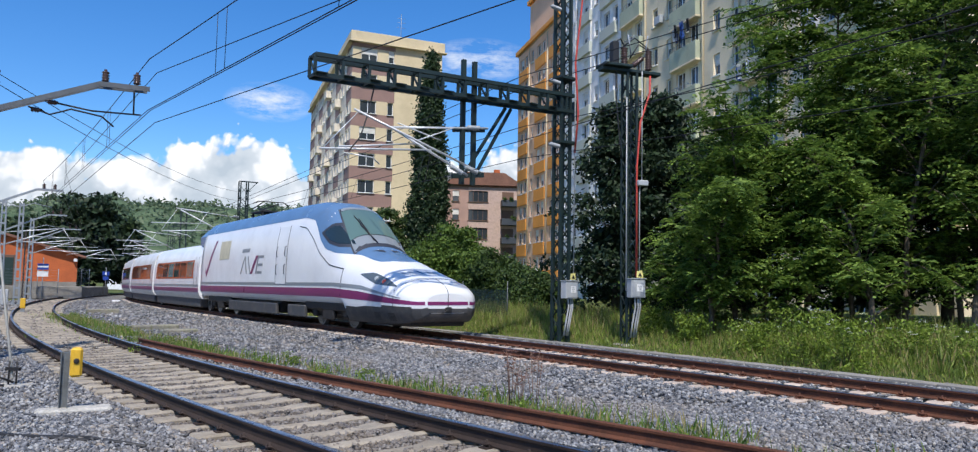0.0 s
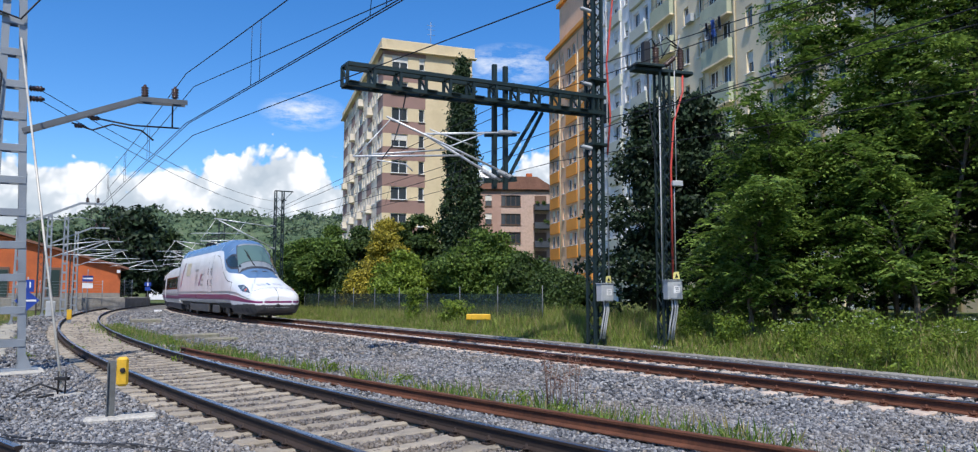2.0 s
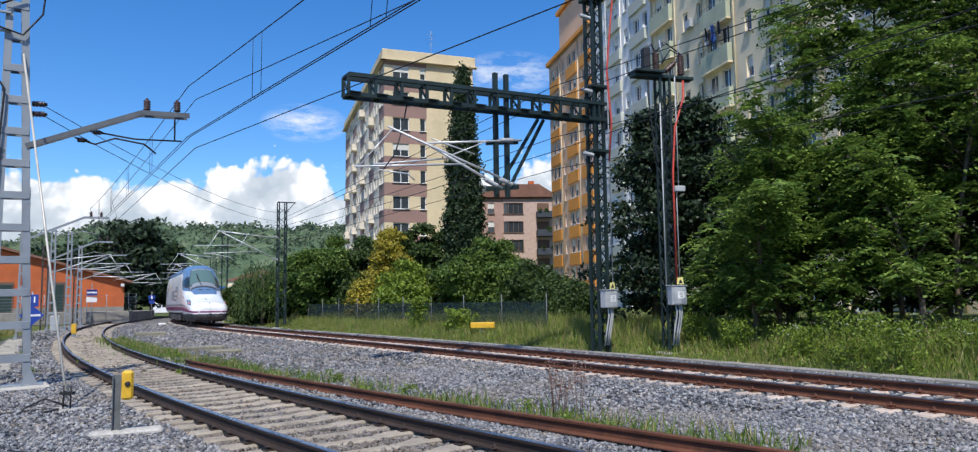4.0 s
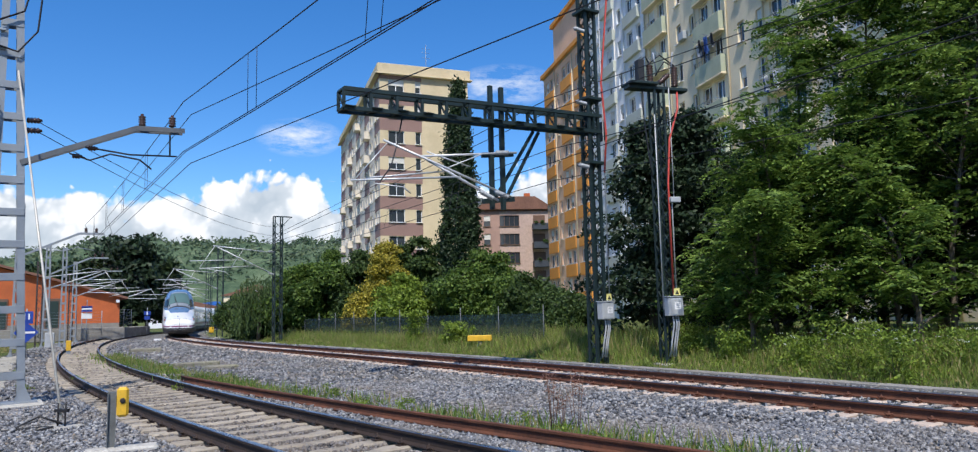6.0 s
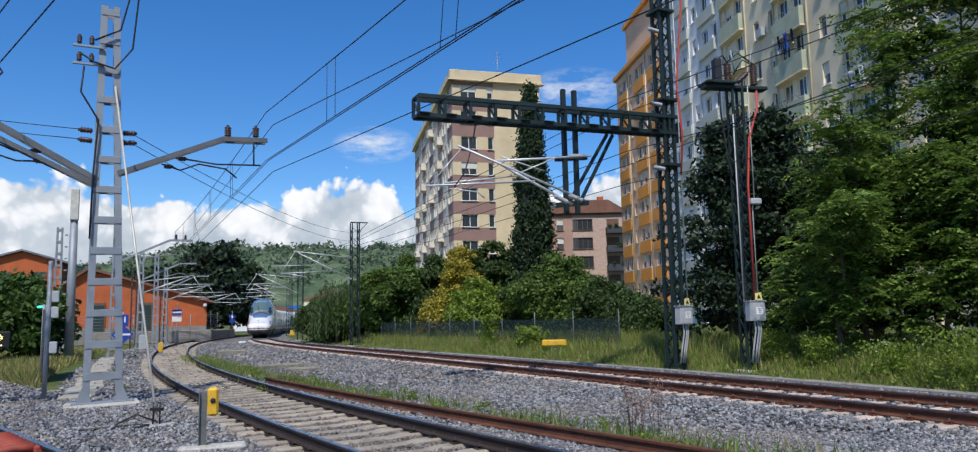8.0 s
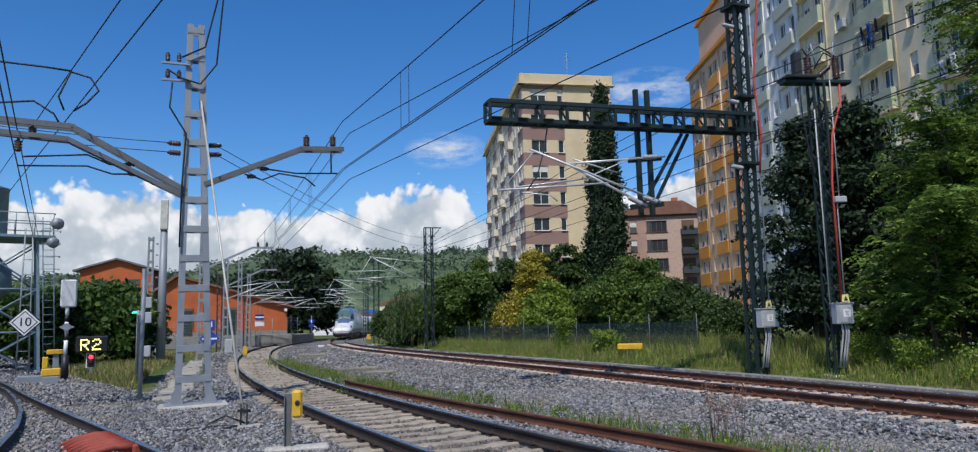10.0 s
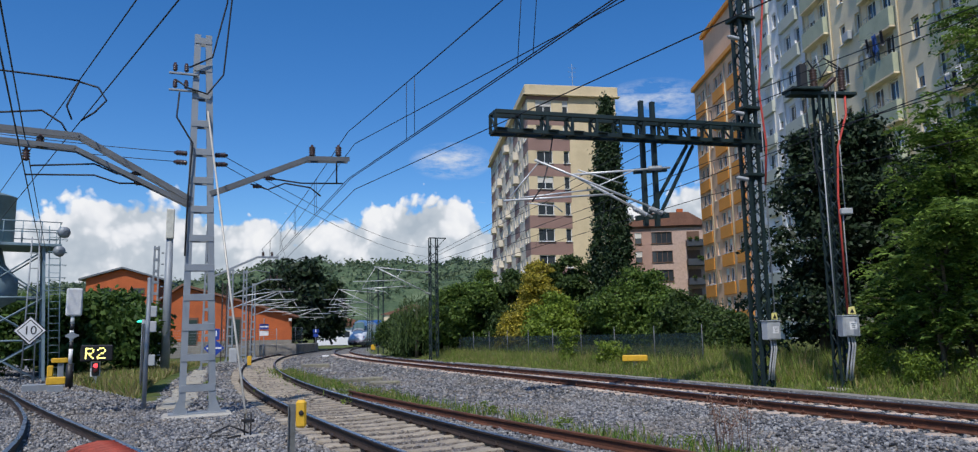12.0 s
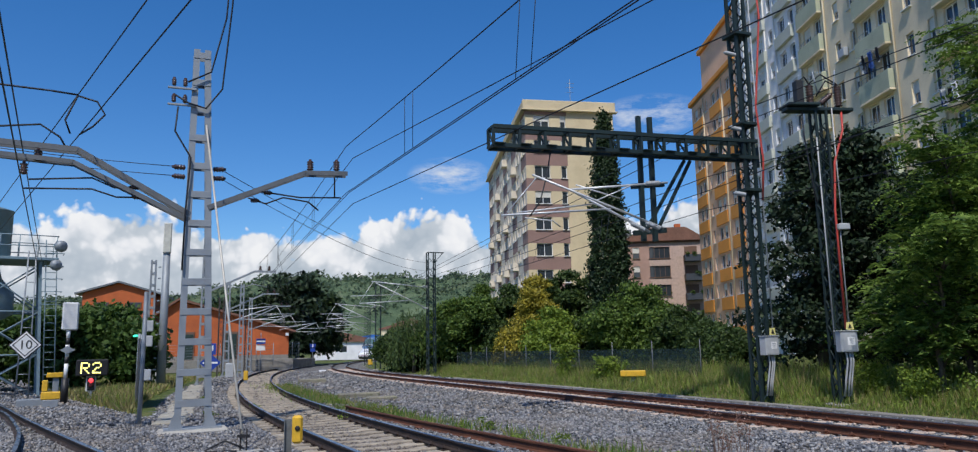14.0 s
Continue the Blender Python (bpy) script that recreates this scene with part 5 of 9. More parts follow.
class Shell:
    """A car body by stations k behind the nose: half width, roof, waist, floor and squareness."""

    def __init__(self, rows):
        self.rows = np.array(rows)

    def sec(self, k):
        return [float(np.interp(k, self.rows[:, 0], self.rows[:, c])) for c in range(1, 6)]

    def side_x(self, k, z):
        w, zt, zm, zb, p = self.sec(k)
        if z >= zm:
            q = min(1.0, (z - zm) / (zt - zm))
            return w * max(0.0, 1 - q ** p) ** (1 / p)
        q = min(1.0, (zm - z) / (zm - zb))
        return w * (1 - 0.16 * q ** 2.5)

    def top_z(self, k, x):
        w, zt, zm, zb, p = self.sec(k)
        return zm + (zt - zm) * max(0.0, 1 - min(1.0, abs(x) / w) ** p) ** (1 / p)

    def ring(self, k, n=26):
        w, zt, zm, zb, p = self.sec(k)
        pts = []
        for i in range(5):
            z = zb + (zm - zb) * i / 5
            pts.append((self.side_x(k, z), z))
        for i in range(n + 1):
            a = math.pi * i / n
            c, s = math.cos(a), max(0.0, math.sin(a))
            pts.append((math.copysign(abs(c) ** (2 / p), c) * w, zm + (zt - zm) * s ** (2 / p)))
        for i in range(4, -1, -1):
            z = zb + (zm - zb) * i / 5
            pts.append((-self.side_x(k, z), z))
        return pts

    def body(self, ks, skirt=False):
        bm = bmesh.new()
        rings = [[bm.verts.new((x, -k, z)) for x, z in self.ring(k)] for k in ks]
        n = len(rings[0])
        for a, b in zip(rings, rings[1:]):
            for j in range(n):
                bm.faces.new((a[j], a[(j + 1) % n], b[(j + 1) % n], b[j])).smooth = True
        bm.faces.new(rings[0])
        bm.faces.new(rings[-1][::-1])
        bmesh.ops.recalc_face_normals(bm, faces=bm.faces[:])
        for f in bm.faces:
            c = f.calc_center_median()
            if skirt and c.z < 0.80 and -c.y < 4.3:
                f.material_index = 1
        return bm

    def side(self, side, k0, k1, zlo, zhi, off=0.006, nk=12, nz=4, bm=None):
        """A skin on one flank between two heights, which may change along the car."""
        bm = bm or bmesh.new()
        grid = []
        for i in range(nk + 1):
            k = k0 + (k1 - k0) * ((i / nk) ** 2.4 if k0 < 0.3 else i / nk)
            a = zlo(k) if callable(zlo) else zlo
            b = zhi(k) if callable(zhi) else zhi
            fore = off * max(0.0, 1 - k / 0.9)
            col = []
            for j in range(nz + 1):
                z = a + (b - a) * j / nz
                x = self.side_x(k, z)
                x2 = self.side_x(k, z + 0.03)
                nx, nzz = 0.03, x - x2
                ln = math.hypot(nx, nzz)
                col.append(bm.verts.new((side * (x + off * nx / ln), -k + fore, z + off * nzz / ln)))
            grid.append(col)
        for a, b in zip(grid, grid[1:]):
            for j in range(nz):
                f = bm.faces.new((a[j], b[j], b[j + 1], a[j + 1]) if side > 0 else (a[j + 1], b[j + 1], b[j], a[j]))
                f.smooth = True
        return bm

    def over(self, k0, k1, zlo, off=0.006, nk=20, n=24, bm=None):
        """A skin over the roof, from one flank to the other, above the height zlo."""
        bm = bm or bmesh.new()
        grid = []
        for i in range(nk + 1):
            k = k0 + (k1 - k0) * i / nk
            w, zt, zm, zb, p = self.sec(k)
            z = min(zlo(k) if callable(zlo) else zlo, zt - 0.002)
            q = max(0.0, (z - zm) / (zt - zm)) ** (p / 2)
            a0 = math.asin(min(1.0, q))
            col = []
            for j in range(n + 1):
                a = a0 + (math.pi - 2 * a0) * j / n
                c, s = math.cos(a), max(0.0, math.sin(a))
                x, zz = math.copysign(abs(c) ** (2 / p), c), s ** (2 / p)
                ln = math.hypot(x, zz)
                col.append(bm.verts.new((x * w + off * x / ln, -k, zm + (zt - zm) * zz + off * zz / ln)))
            grid.append(col)
        for a, b in zip(grid, grid[1:]):
            for j in range(n):
                bm.faces.new((a[j], b[j], b[j + 1], a[j + 1])).smooth = True
        bmesh.ops.recalc_face_normals(bm, faces=bm.faces[:])
        return bm

    def top(self, k0, k1, xlo, xhi, off=0.01, nk=8, nx=8, bm=None):
        """A skin on the upper side between two lines across the car."""
        bm = bm or bmesh.new()
        grid = []
        for i in range(nk + 1):
            k = k0 + (k1 - k0) * i / nk
            a = xlo(k) if callable(xlo) else xlo
            b = xhi(k) if callable(xhi) else xhi
            grid.append([bm.verts.new((a + (b - a) * j / nx, -k + off * 0.6, self.top_z(k, a + (b - a) * j / nx) + off)) for j in range(nx + 1)])
        for a, b in zip(grid, grid[1:]):
            for j in range(nx):
                bm.faces.new((a[j], a[j + 1], b[j + 1], b[j])).smooth = True
        bmesh.ops.recalc_face_normals(bm, faces=bm.faces[:])
        return bm


def line(points):
    xs, ys = [a for a, b in points], [b for a, b in points]
    return lambda k: float(np.interp(k, xs, ys))


def wheel_set(parent, k, r=0.46):
    for sx in (-1, 1):
        bm = bmesh.new()
        lathe(bm, (sx * 0.80, -k, r), [(0.1, -0.09), (r + 0.03, -0.075), (r + 0.03, -0.045), (r, -0.04), (r - 0.01, 0.06), (r - 0.09, 0.065), (r - 0.11, 0.03), (0.16, 0.02), (0.13, 0.1), (0.04, 0.11)], 20, axis=(sx, 0, 0))
        w = part("wheel", bm, T_BOGIE, parent)
        bm = bmesh.new()
        lathe(bm, (sx * 0.868, -k, r), [(r - 0.085, -0.004), (r - 0.03, 0.002), (r - 0.006, 0.0), (r - 0.006, -0.004)], 20, axis=(sx, 0, 0))
        part("tyre", bm, T_WHEEL, w, "bright worn wheel tyre")
    bm = bmesh.new()
    tube(bm, [(-0.8, -k, r), (0.8, -k, r)], 0.085, 8)
    part("axle", bm, T_BOGIE, parent)


def bogie(parent, k, half, wheels=True):
    bm = bmesh.new()
    for sx in (-1, 1):
        x = sx * 1.08
        box(bm, (x, -k, 0.62), (0.16, 2 * half + 0.9, 0.2), bevel=0.03)
        for d in (-half, half):
            box(bm, (x, -k - d, 0.5), (0.24, 0.34, 0.34), bevel=0.05)
            for e in (-0.28, 0.28):
                lathe(bm, (x, -k - d + e, 0.55), [(0.09, 0), (0.09, 0.03), (0.07, 0.05), (0.09, 0.08), (0.07, 0.11), (0.09, 0.14), (0.07, 0.17), (0.09, 0.2), (0.09, 0.24)], 8)
        box(bm, (x, -k, 0.86), (0.34, 0.5, 0.26), bevel=0.04)
        tube(bm, [(x + sx * 0.12, -k - 0.3, 0.95), (x + sx * 0.12, -k - half, 0.72)], 0.045, 6)
    for sx in (-1, 1):
        box(bm, (sx * 1.16, -k, 0.72), (0.3, 2 * half + 1.2, 0.3), bevel=0.05)
        box(bm, (sx * 1.22, -k + 0.1, 0.45), (0.16, 0.9, 0.4), bevel=0.05)
    box(bm, (0, -k, 0.62), (2.2, 2 * half + 0.6, 0.42), bevel=0.04)
    b = part("bogie", bm, T_BOGIE, parent)
    for d in (-half, half):
        wheel_set(parent, k + d)
    return b


L_POWER = 22.2
POWER = Shell([
    # k, half width, roof, waist, floor, squareness
    (0.00, 0.70, 1.24, 0.95, 0.66, 2.5), (0.06, 0.92, 1.36, 0.95, 0.55, 2.6), (0.22, 1.12, 1.49, 0.95, 0.44, 2.7), (0.60, 1.28, 1.63, 0.97, 0.36, 2.8),
    (1.2, 1.37, 1.80, 1.0, 0.32, 2.7), (2.0, 1.42, 2.04, 1.02, 0.30, 2.55), (2.8, 1.45, 2.30, 1.05, 0.30, 2.45), (3.6, 1.47, 2.54, 1.1, 0.30, 2.4), (4.05, 1.47, 2.68, 1.12, 0.30, 2.45), (4.4, 1.475, 2.84, 1.15, 0.80, 2.5),
    (5.0, 1.475, 3.36, 1.2, 0.8, 2.7), (5.6, 1.48, 3.86, 1.2, 0.8, 2.9), (6.3, 1.48, 4.28, 1.2, 0.8, 3.1), (7.0, 1.485, 4.52, 1.2, 0.8, 3.2), (8.0, 1.485, 4.64, 1.2, 0.8, 3.4),
    (9.5, 1.485, 4.66, 1.2, 0.8, 3.5), (22.2, 1.485, 4.66, 1.2, 0.8, 3.5)])


def flank_shapes(car, shell, side, spec):
    """Flat marks painted on a flank: (name, material, k0, k1, zlo, zhi, off)."""
    for name, m, k0, k1, zlo, zhi, off in spec:
        part(name, shell.side(side, k0, k1, zlo, zhi, off, max(4, min(90, int((k1 - k0) * 6)))), m, car)


def make_power_car():
    car = thing("power_car", "white streamlined power car with blue cab roof and purple stripe", "train car")
    sh = POWER
    ks = [0, 0.03, 0.06, 0.12, 0.22, 0.4, 0.6, 0.9, 1.2, 1.6, 2.0, 2.4, 2.8, 3.2, 3.6, 4.0, 4.4, 4.7, 5.0, 5.3, 5.6, 5.95, 6.3, 6.65, 7.0, 7.5, 8.0, 9.5, 12, 15, 18, 21.6, 22.0]
    part("body", sh.body(ks, True), [T_WHITE, T_SKIRT], car, "glossy white body shell with dark nose skirt")
    low = line([(2.6, 2.24), (2.9, 2.22), (3.2, 2.27), (3.6, 2.36), (4.0, 2.46), (4.4, 2.50), (5.2, 2.56), (5.9, 2.72), (6.4, 3.05), (6.9, 3.55), (7.3, 3.84), (8.0, 3.96), (8.4, 3.98), (22, 3.98)])
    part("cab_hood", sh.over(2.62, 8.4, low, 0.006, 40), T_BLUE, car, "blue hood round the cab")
    # reflected sky is put into the roof's colour
    part("roof", sh.over(8.4, 21.95, 3.98, 0.006, 14), T_BLUE, car, "roof skin coloured blue for the sky's reflection")
    # windscreen and its dark surround
    half_screen = line([(4.25, 1.0), (5.0, 0.95), (5.6, 0.87), (6.15, 0.76), (6.4, 0.70)])
    part("screen_surround", sh.top(4.3, 6.35, lambda k: -half_screen(k) - 0.05, lambda k: half_screen(k) + 0.05, 0.014), T_SEAM, car)
    w = part("windscreen", sh.top(4.85, 6.15, lambda k: -half_screen(k), half_screen, 0.026), T_SCREEN, car, "greenish glass windscreen")
    part("screen_apron", sh.top(4.36, 4.82, lambda k: -half_screen(k), half_screen, 0.022), T_GREY, w, "grey panel under the windscreen")
    part("sunshade", sh.top(6.17, 6.32, lambda k: -half_screen(k) + 0.03, lambda k: half_screen(k) - 0.03, 0.024), T_GREY, w)
    bm = bmesh.new()
    for x0, x1, k0, k1 in ((0.12, 0.42, 4.45, 5.25), (0.2, 0.36, 4.55, 5.5)):
        tube(bm, [(x, -k + 0.03, sh.top_z(k, x) + 0.06) for x, k in ((x0, k0), ((x0 + x1) / 2, (k0 + k1) / 2), (x1, k1))], 0.018, 5)
    tube(bm, [(0.30, -4.95 + 0.03, sh.top_z(4.95, 0.30) + 0.05), (0.46, -5.7 + 0.03, sh.top_z(5.7, 0.46) + 0.05)], 0.02, 5)
    part("wiper", bm, BLACK, w)
    for sx in (-1, 1):
        bm = bmesh.new()
        sh.top(3.72, 4.0, lambda k: sx * 0.14, lambda k: sx * (0.14 + (k - 3.70) * 1.4), 0.012, 4, 2, bm)
        part("air_vent", bm, T_SEAM, car)
        lo = line([(4.6, 2.84), (5.2, 2.88), (5.7, 3.02), (6.2, 3.30)])
        hi = line([(4.6, 2.86), (5.1, 3.20), (5.6, 3.54), (5.85, 3.52), (6.2, 3.34)])
        lo2 = line([(4.4, 2.74), (5.1, 2.76), (5.7, 2.90), (6.4, 3.28)])
        hi2 = line([(4.4, 2.78), (5.1, 3.30), (5.6, 3.66), (5.95, 3.64), (6.4, 3.34)])
        sw = part("side_window", sh.side(sx, 4.42, 6.4, lo2, lambda k: min(hi2(k), sh.sec(k)[1] - 0.12), 0.013, 14), T_SEAM, car)
        part("pane", sh.side(sx, 4.62, 6.18, lo, lambda k: min(hi(k), sh.sec(k)[1] - 0.18), 0.022, 14), T_GLASS, sw, "dark glass pane")
        # stripes
        flank_shapes(car, sh, sx, [
            ("purple_stripe", T_PURPLE, 0.02, 21.9, line([(0.1, 0.90), (0.6, 0.92), (3.0, 1.00), (5.0, 1.05)]), line([(0.1, 1.0), (0.6, 1.05), (3.0, 1.26), (5.0, 1.35)]), 0.006),
            ("grey_stripe", T_GREY, 0.6, 21.9, line([(0.6, 1.08), (3.0, 1.34), (5.0, 1.42)]), line([(0.6, 1.10), (3.0, 1.46), (5.0, 1.54)]), 0.006),
            ("door", T_WHITE, 9.5, 10.65, 1.48, 3.74, 0.014),
            ("door_gap", T_SEAM, 9.46, 9.5, 1.46, 3.76, 0.012), ("door_gap", T_SEAM, 10.65, 10.69, 1.46, 3.76, 0.012),
            ("hatch_gap", T_SEAM, 4.4, 4.44, 0.8, 2.0, 0.008), ("hatch_gap", T_SEAM, 0.95, 0.975, 0.55, 1.55, 0.008),
            ("cab_window", T_CURTAIN, 17.1, 18.7, 2.62, 3.5, 0.012),
            ("rear_swoosh", T_PURPLE, 19.4, 21.1, lambda k: 1.75 + (21.1 - k) * 0.0 + abs(k - 20.9) * 1.2, lambda k: min(3.6, 2.05 + abs(k - 20.9) * 1.25), 0.008),
        ])
        seam = line([(4.4, 1.98), (5.4, 2.12), (6.3, 2.55), (7.0, 3.1), (7.8, 3.55), (8.6, 3.66)])
        part("cab_seam", sh.side(sx, 4.4, 8.6, lambda k: seam(k), lambda k: seam(k) + 0.035, 0.009, 24), T_SEAM, car)
        bm = bmesh.new()
        for k in (9.62, 10.52):
            for z0, z1 in ((1.85, 2.25), (2.55, 2.95)):
                tube(bm, [(sx * (sh.side_x(k, z0) + 0.01), -k, z0), (sx * (sh.side_x(k, z0) + 0.06), -k, z0 + 0.03), (sx * (sh.side_x(k, z1) + 0.06), -k, z1 - 0.03), (sx * (sh.side_x(k, z1) + 0.01), -k, z1)], 0.014, 5)
        part("door_rail", bm, T_SEAM, car)
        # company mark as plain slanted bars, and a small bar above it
        def slant(ka, kb, z0=1.90, z1=2.68, wide=0.17):
            bm = bmesh.new()
            for q in range(6):
                za, zb = z0 + (z1 - z0) * q / 6, z0 + (z1 - z0) * (q + 1) / 6
                ca, cb = ka + (kb - ka) * q / 6, ka + (kb - ka) * (q + 1) / 6
                vs = [bm.verts.new((sx * (sh.side_x(k, z) + 0.007), -k, z)) for k, z in ((ca, za), (ca - wide, za), (cb - wide, zb), (cb, zb))]
                bm.faces.new(vs)
            return bm
        for ka, kb, wd, m in ((15.3, 14.75, 0.13, T_GREY), (14.45, 14.75, 0.13, T_GREY), (13.95, 14.35, 0.13, T_GREY), (13.9, 13.2, 0.3, T_PURPLE), (13.2, 12.95, 0.16, T_GREY)):
            part("mark_bar", slant(ka, kb, wide=wd), m, car)
        for z0 in (1.90, 2.22, 2.56):
            part("mark_bar", slant(13.0 - (z0 - 1.9) * 0.3, 12.97 - (z0 - 1.9) * 0.3, z0, z0 + 0.11, 0.62), T_GREY, car)
        part("mark_bar", slant(15.2, 15.1, 2.86, 3.02, 1.05), T_GREY, car, "small dark grey mark")
        # headlight cluster
        hl = part("headlight", sh.side(sx, 0.95, 3.2, line([(0.95, 1.42), (2.1, 1.50), (3.2, 1.80)]), line([(0.95, 1.44), (1.6, 1.66), (2.5, 1.86), (3.2, 1.83)]), 0.010, 14), glass_mat("smoked lamp glass", (0.10, 0.12, 0.13), 0.05), car, "smoked glass headlight")
        bm = bmesh.new()
        x = sh.side_x(1.7, 1.56)
        lathe(bm, (sx * (x - 0.03), -1.7, 1.56), [(0.085, 0), (0.085, 0.03), (0.06, 0.05), (0.02, 0.055)], 12, axis=Vector((sx * 0.75, 0.62, 0.2)).normalized())
        part("tail_lamp", bm, T_TAIL, hl, "red tail lamp")
        bm = bmesh.new()
        x = sh.side_x(2.2, 1.66)
        lathe(bm, (sx * (x - 0.03), -2.2, 1.66), [(0.09, 0), (0.09, 0.03), (0.06, 0.05), (0.02, 0.055)], 12, axis=Vector((sx * 0.8, 0.55, 0.2)).normalized())
        part("lamp", bm, T_DIAL, hl, "clear lamp glass")
        # lower panels and skirt
        part("front_skirt", sh.side(sx, 0.01, 4.05, line([(0.0, 0.68), (0.06, 0.57), (0.22, 0.46), (0.6, 0.37), (1.2, 0.33), (4.05, 0.31)]), line([(0.0, 0.80), (2.6, 0.82), (4.05, 0.70)]), 0.014, 60), T_SKIRT, car, "dark grey nose skirt")
        part("lower_panel", sh.side(sx, 8.0, 17.3, 0.80, 1.02, 0.008, 20, 1), T_LOW, car, "grimy white lower panel")
        for k0, k1 in ((7.7, 9.4), (10.7, 17.1)):
            bm = bmesh.new()
            box(bm, (sx * 1.34, -(k0 + k1) / 2, 0.48), (0.14, k1 - k0, 0.44), bevel=0.03)
            part("skirt", bm, T_SKIRT, car)
        for k in (0.9, 1.7):
            bm = bmesh.new()
            for q in range(6):
                z = 0.42 + q * 0.04
                vs = [bm.verts.new((sx * (sh.side_x(kk, zz) + 0.02), -kk, zz)) for kk, zz in ((k, z), (k + 0.35, z), (k + 0.35, z + 0.022), (k, z + 0.022))]
                bm.faces.new(vs)
            part("grille", bm, BLACK, car)
    bm = bmesh.new()
    box(bm, (0, 0.004, 0.955), (1.4, 0.012, 0.10))
    part("purple_stripe", bm, T_PURPLE, car)
    bm = bmesh.new()
    box(bm, (0, 0.004, 0.735), (1.36, 0.014, 0.13))
    part("front_skirt", bm, T_SKIRT, car)
    # nose door outline and the mark above it
    bm = bmesh.new()
    tube(bm, [(0.0, -k + 0.004, sh.top_z(k, 0)) for k in (0.75, 0.5, 0.3, 0.15, 0.05)] + [(0, 0.004, 1.2), (0, 0.004, 0.95), (0, 0.004, 0.7)], 0.012, 5)
    tube(bm, [(x, -0.78, sh.top_z(0.78, x)) for x in np.linspace(-1.2, 1.2, 13)], 0.010, 5)
    part("nose_seam", bm, T_SEAM, car)
    for x0, x1, m in ((-0.62, -0.42, T_MARK), (-0.38, -0.2, T_MARK), (0.0, 0.16, T_BLUE), (0.25, 0.45, T_MARK), (0.5, 0.68, T_MARK)):
        part("nose_mark", sh.top(1.3, 1.62, lambda k: x0 + (k - 1.15) * 0.3, lambda k: x1 - 0.06 + (k - 1.15) * 0.3, 0.008, 4, 2), m, car)
    bm = bmesh.new()
    box(bm, (0, 0.03, 0.78), (0.2, 0.12, 0.12), bevel=0.02)
    tube(bm, [(0, 0.05, 0.8), (0.12, 0.1, 0.72), (0.24, 0.06, 0.68)], 0.025, 6)
    part("tow_hook", bm, BLACK, car)
    bm = bmesh.new()
    box(bm, (0, -3.2, 0.36), (1.9, 5.4, 0.22), bevel=0.05)
    box(bm, (0, -13.9, 0.55), (2.3, 6.0, 0.5), bevel=0.05)
    box(bm, (0, -8.6, 0.6), (2.3, 1.4, 0.4), bevel=0.05)
    part("underframe", bm, T_BOGIE, car)
    for k in (12.4, 14.0, 15.8):
        for x in (-1.2, 1.2):
            bm = bmesh.new()
            box(bm, (x, -k, 0.30), (0.3, 0.6, 0.14), bevel=0.02)
            part("equipment_box", bm, T_BOGIE, car)
    bogie(car, 5.9, 1.35)
    bogie(car, 19.0, 1.35)
    # folded pantograph
    bm = bmesh.new()
    zr = 4.66
    for x in (-0.45, 0.45):
        for k in (15.6, 17.0):
            lathe(bm, (x, -k, zr), [(0.05, 0), (0.09, 0.04), (0.05, 0.07), (0.09, 0.1), (0.05, 0.13), (0.06, 0.17)], 8)
    box(bm, (0, -16.3, zr + 0.2), (1.1, 1.6, 0.06), bevel=0.01)
    tube(bm, [(0, -15.7, zr + 0.22), (0, -17.6, zr + 0.5)], 0.045, 6)
    for x in (-0.25, 0.25):
        tube(bm, [(x, -17.6, zr + 0.5), (x * 1.6, -15.9, zr + 0.62)], 0.025, 6)
    tube(bm, [(-0.85, -15.8, zr + 0.55), (-0.6, -15.8, zr + 0.68), (0.6, -15.8, zr + 0.68), (0.85, -15.8, zr + 0.55)], 0.025, 6)
    part("pantograph", bm, T_BOGIE, car, "folded dark pantograph")
    TRAIN.append((car, 5.9, 19.0))
    return car


L_COACH = 12.6
COACH = Shell([(0, 1.47, 3.68, 1.2, 0.62, 3.6), (12.4, 1.47, 3.68, 1.2, 0.62, 3.6)])


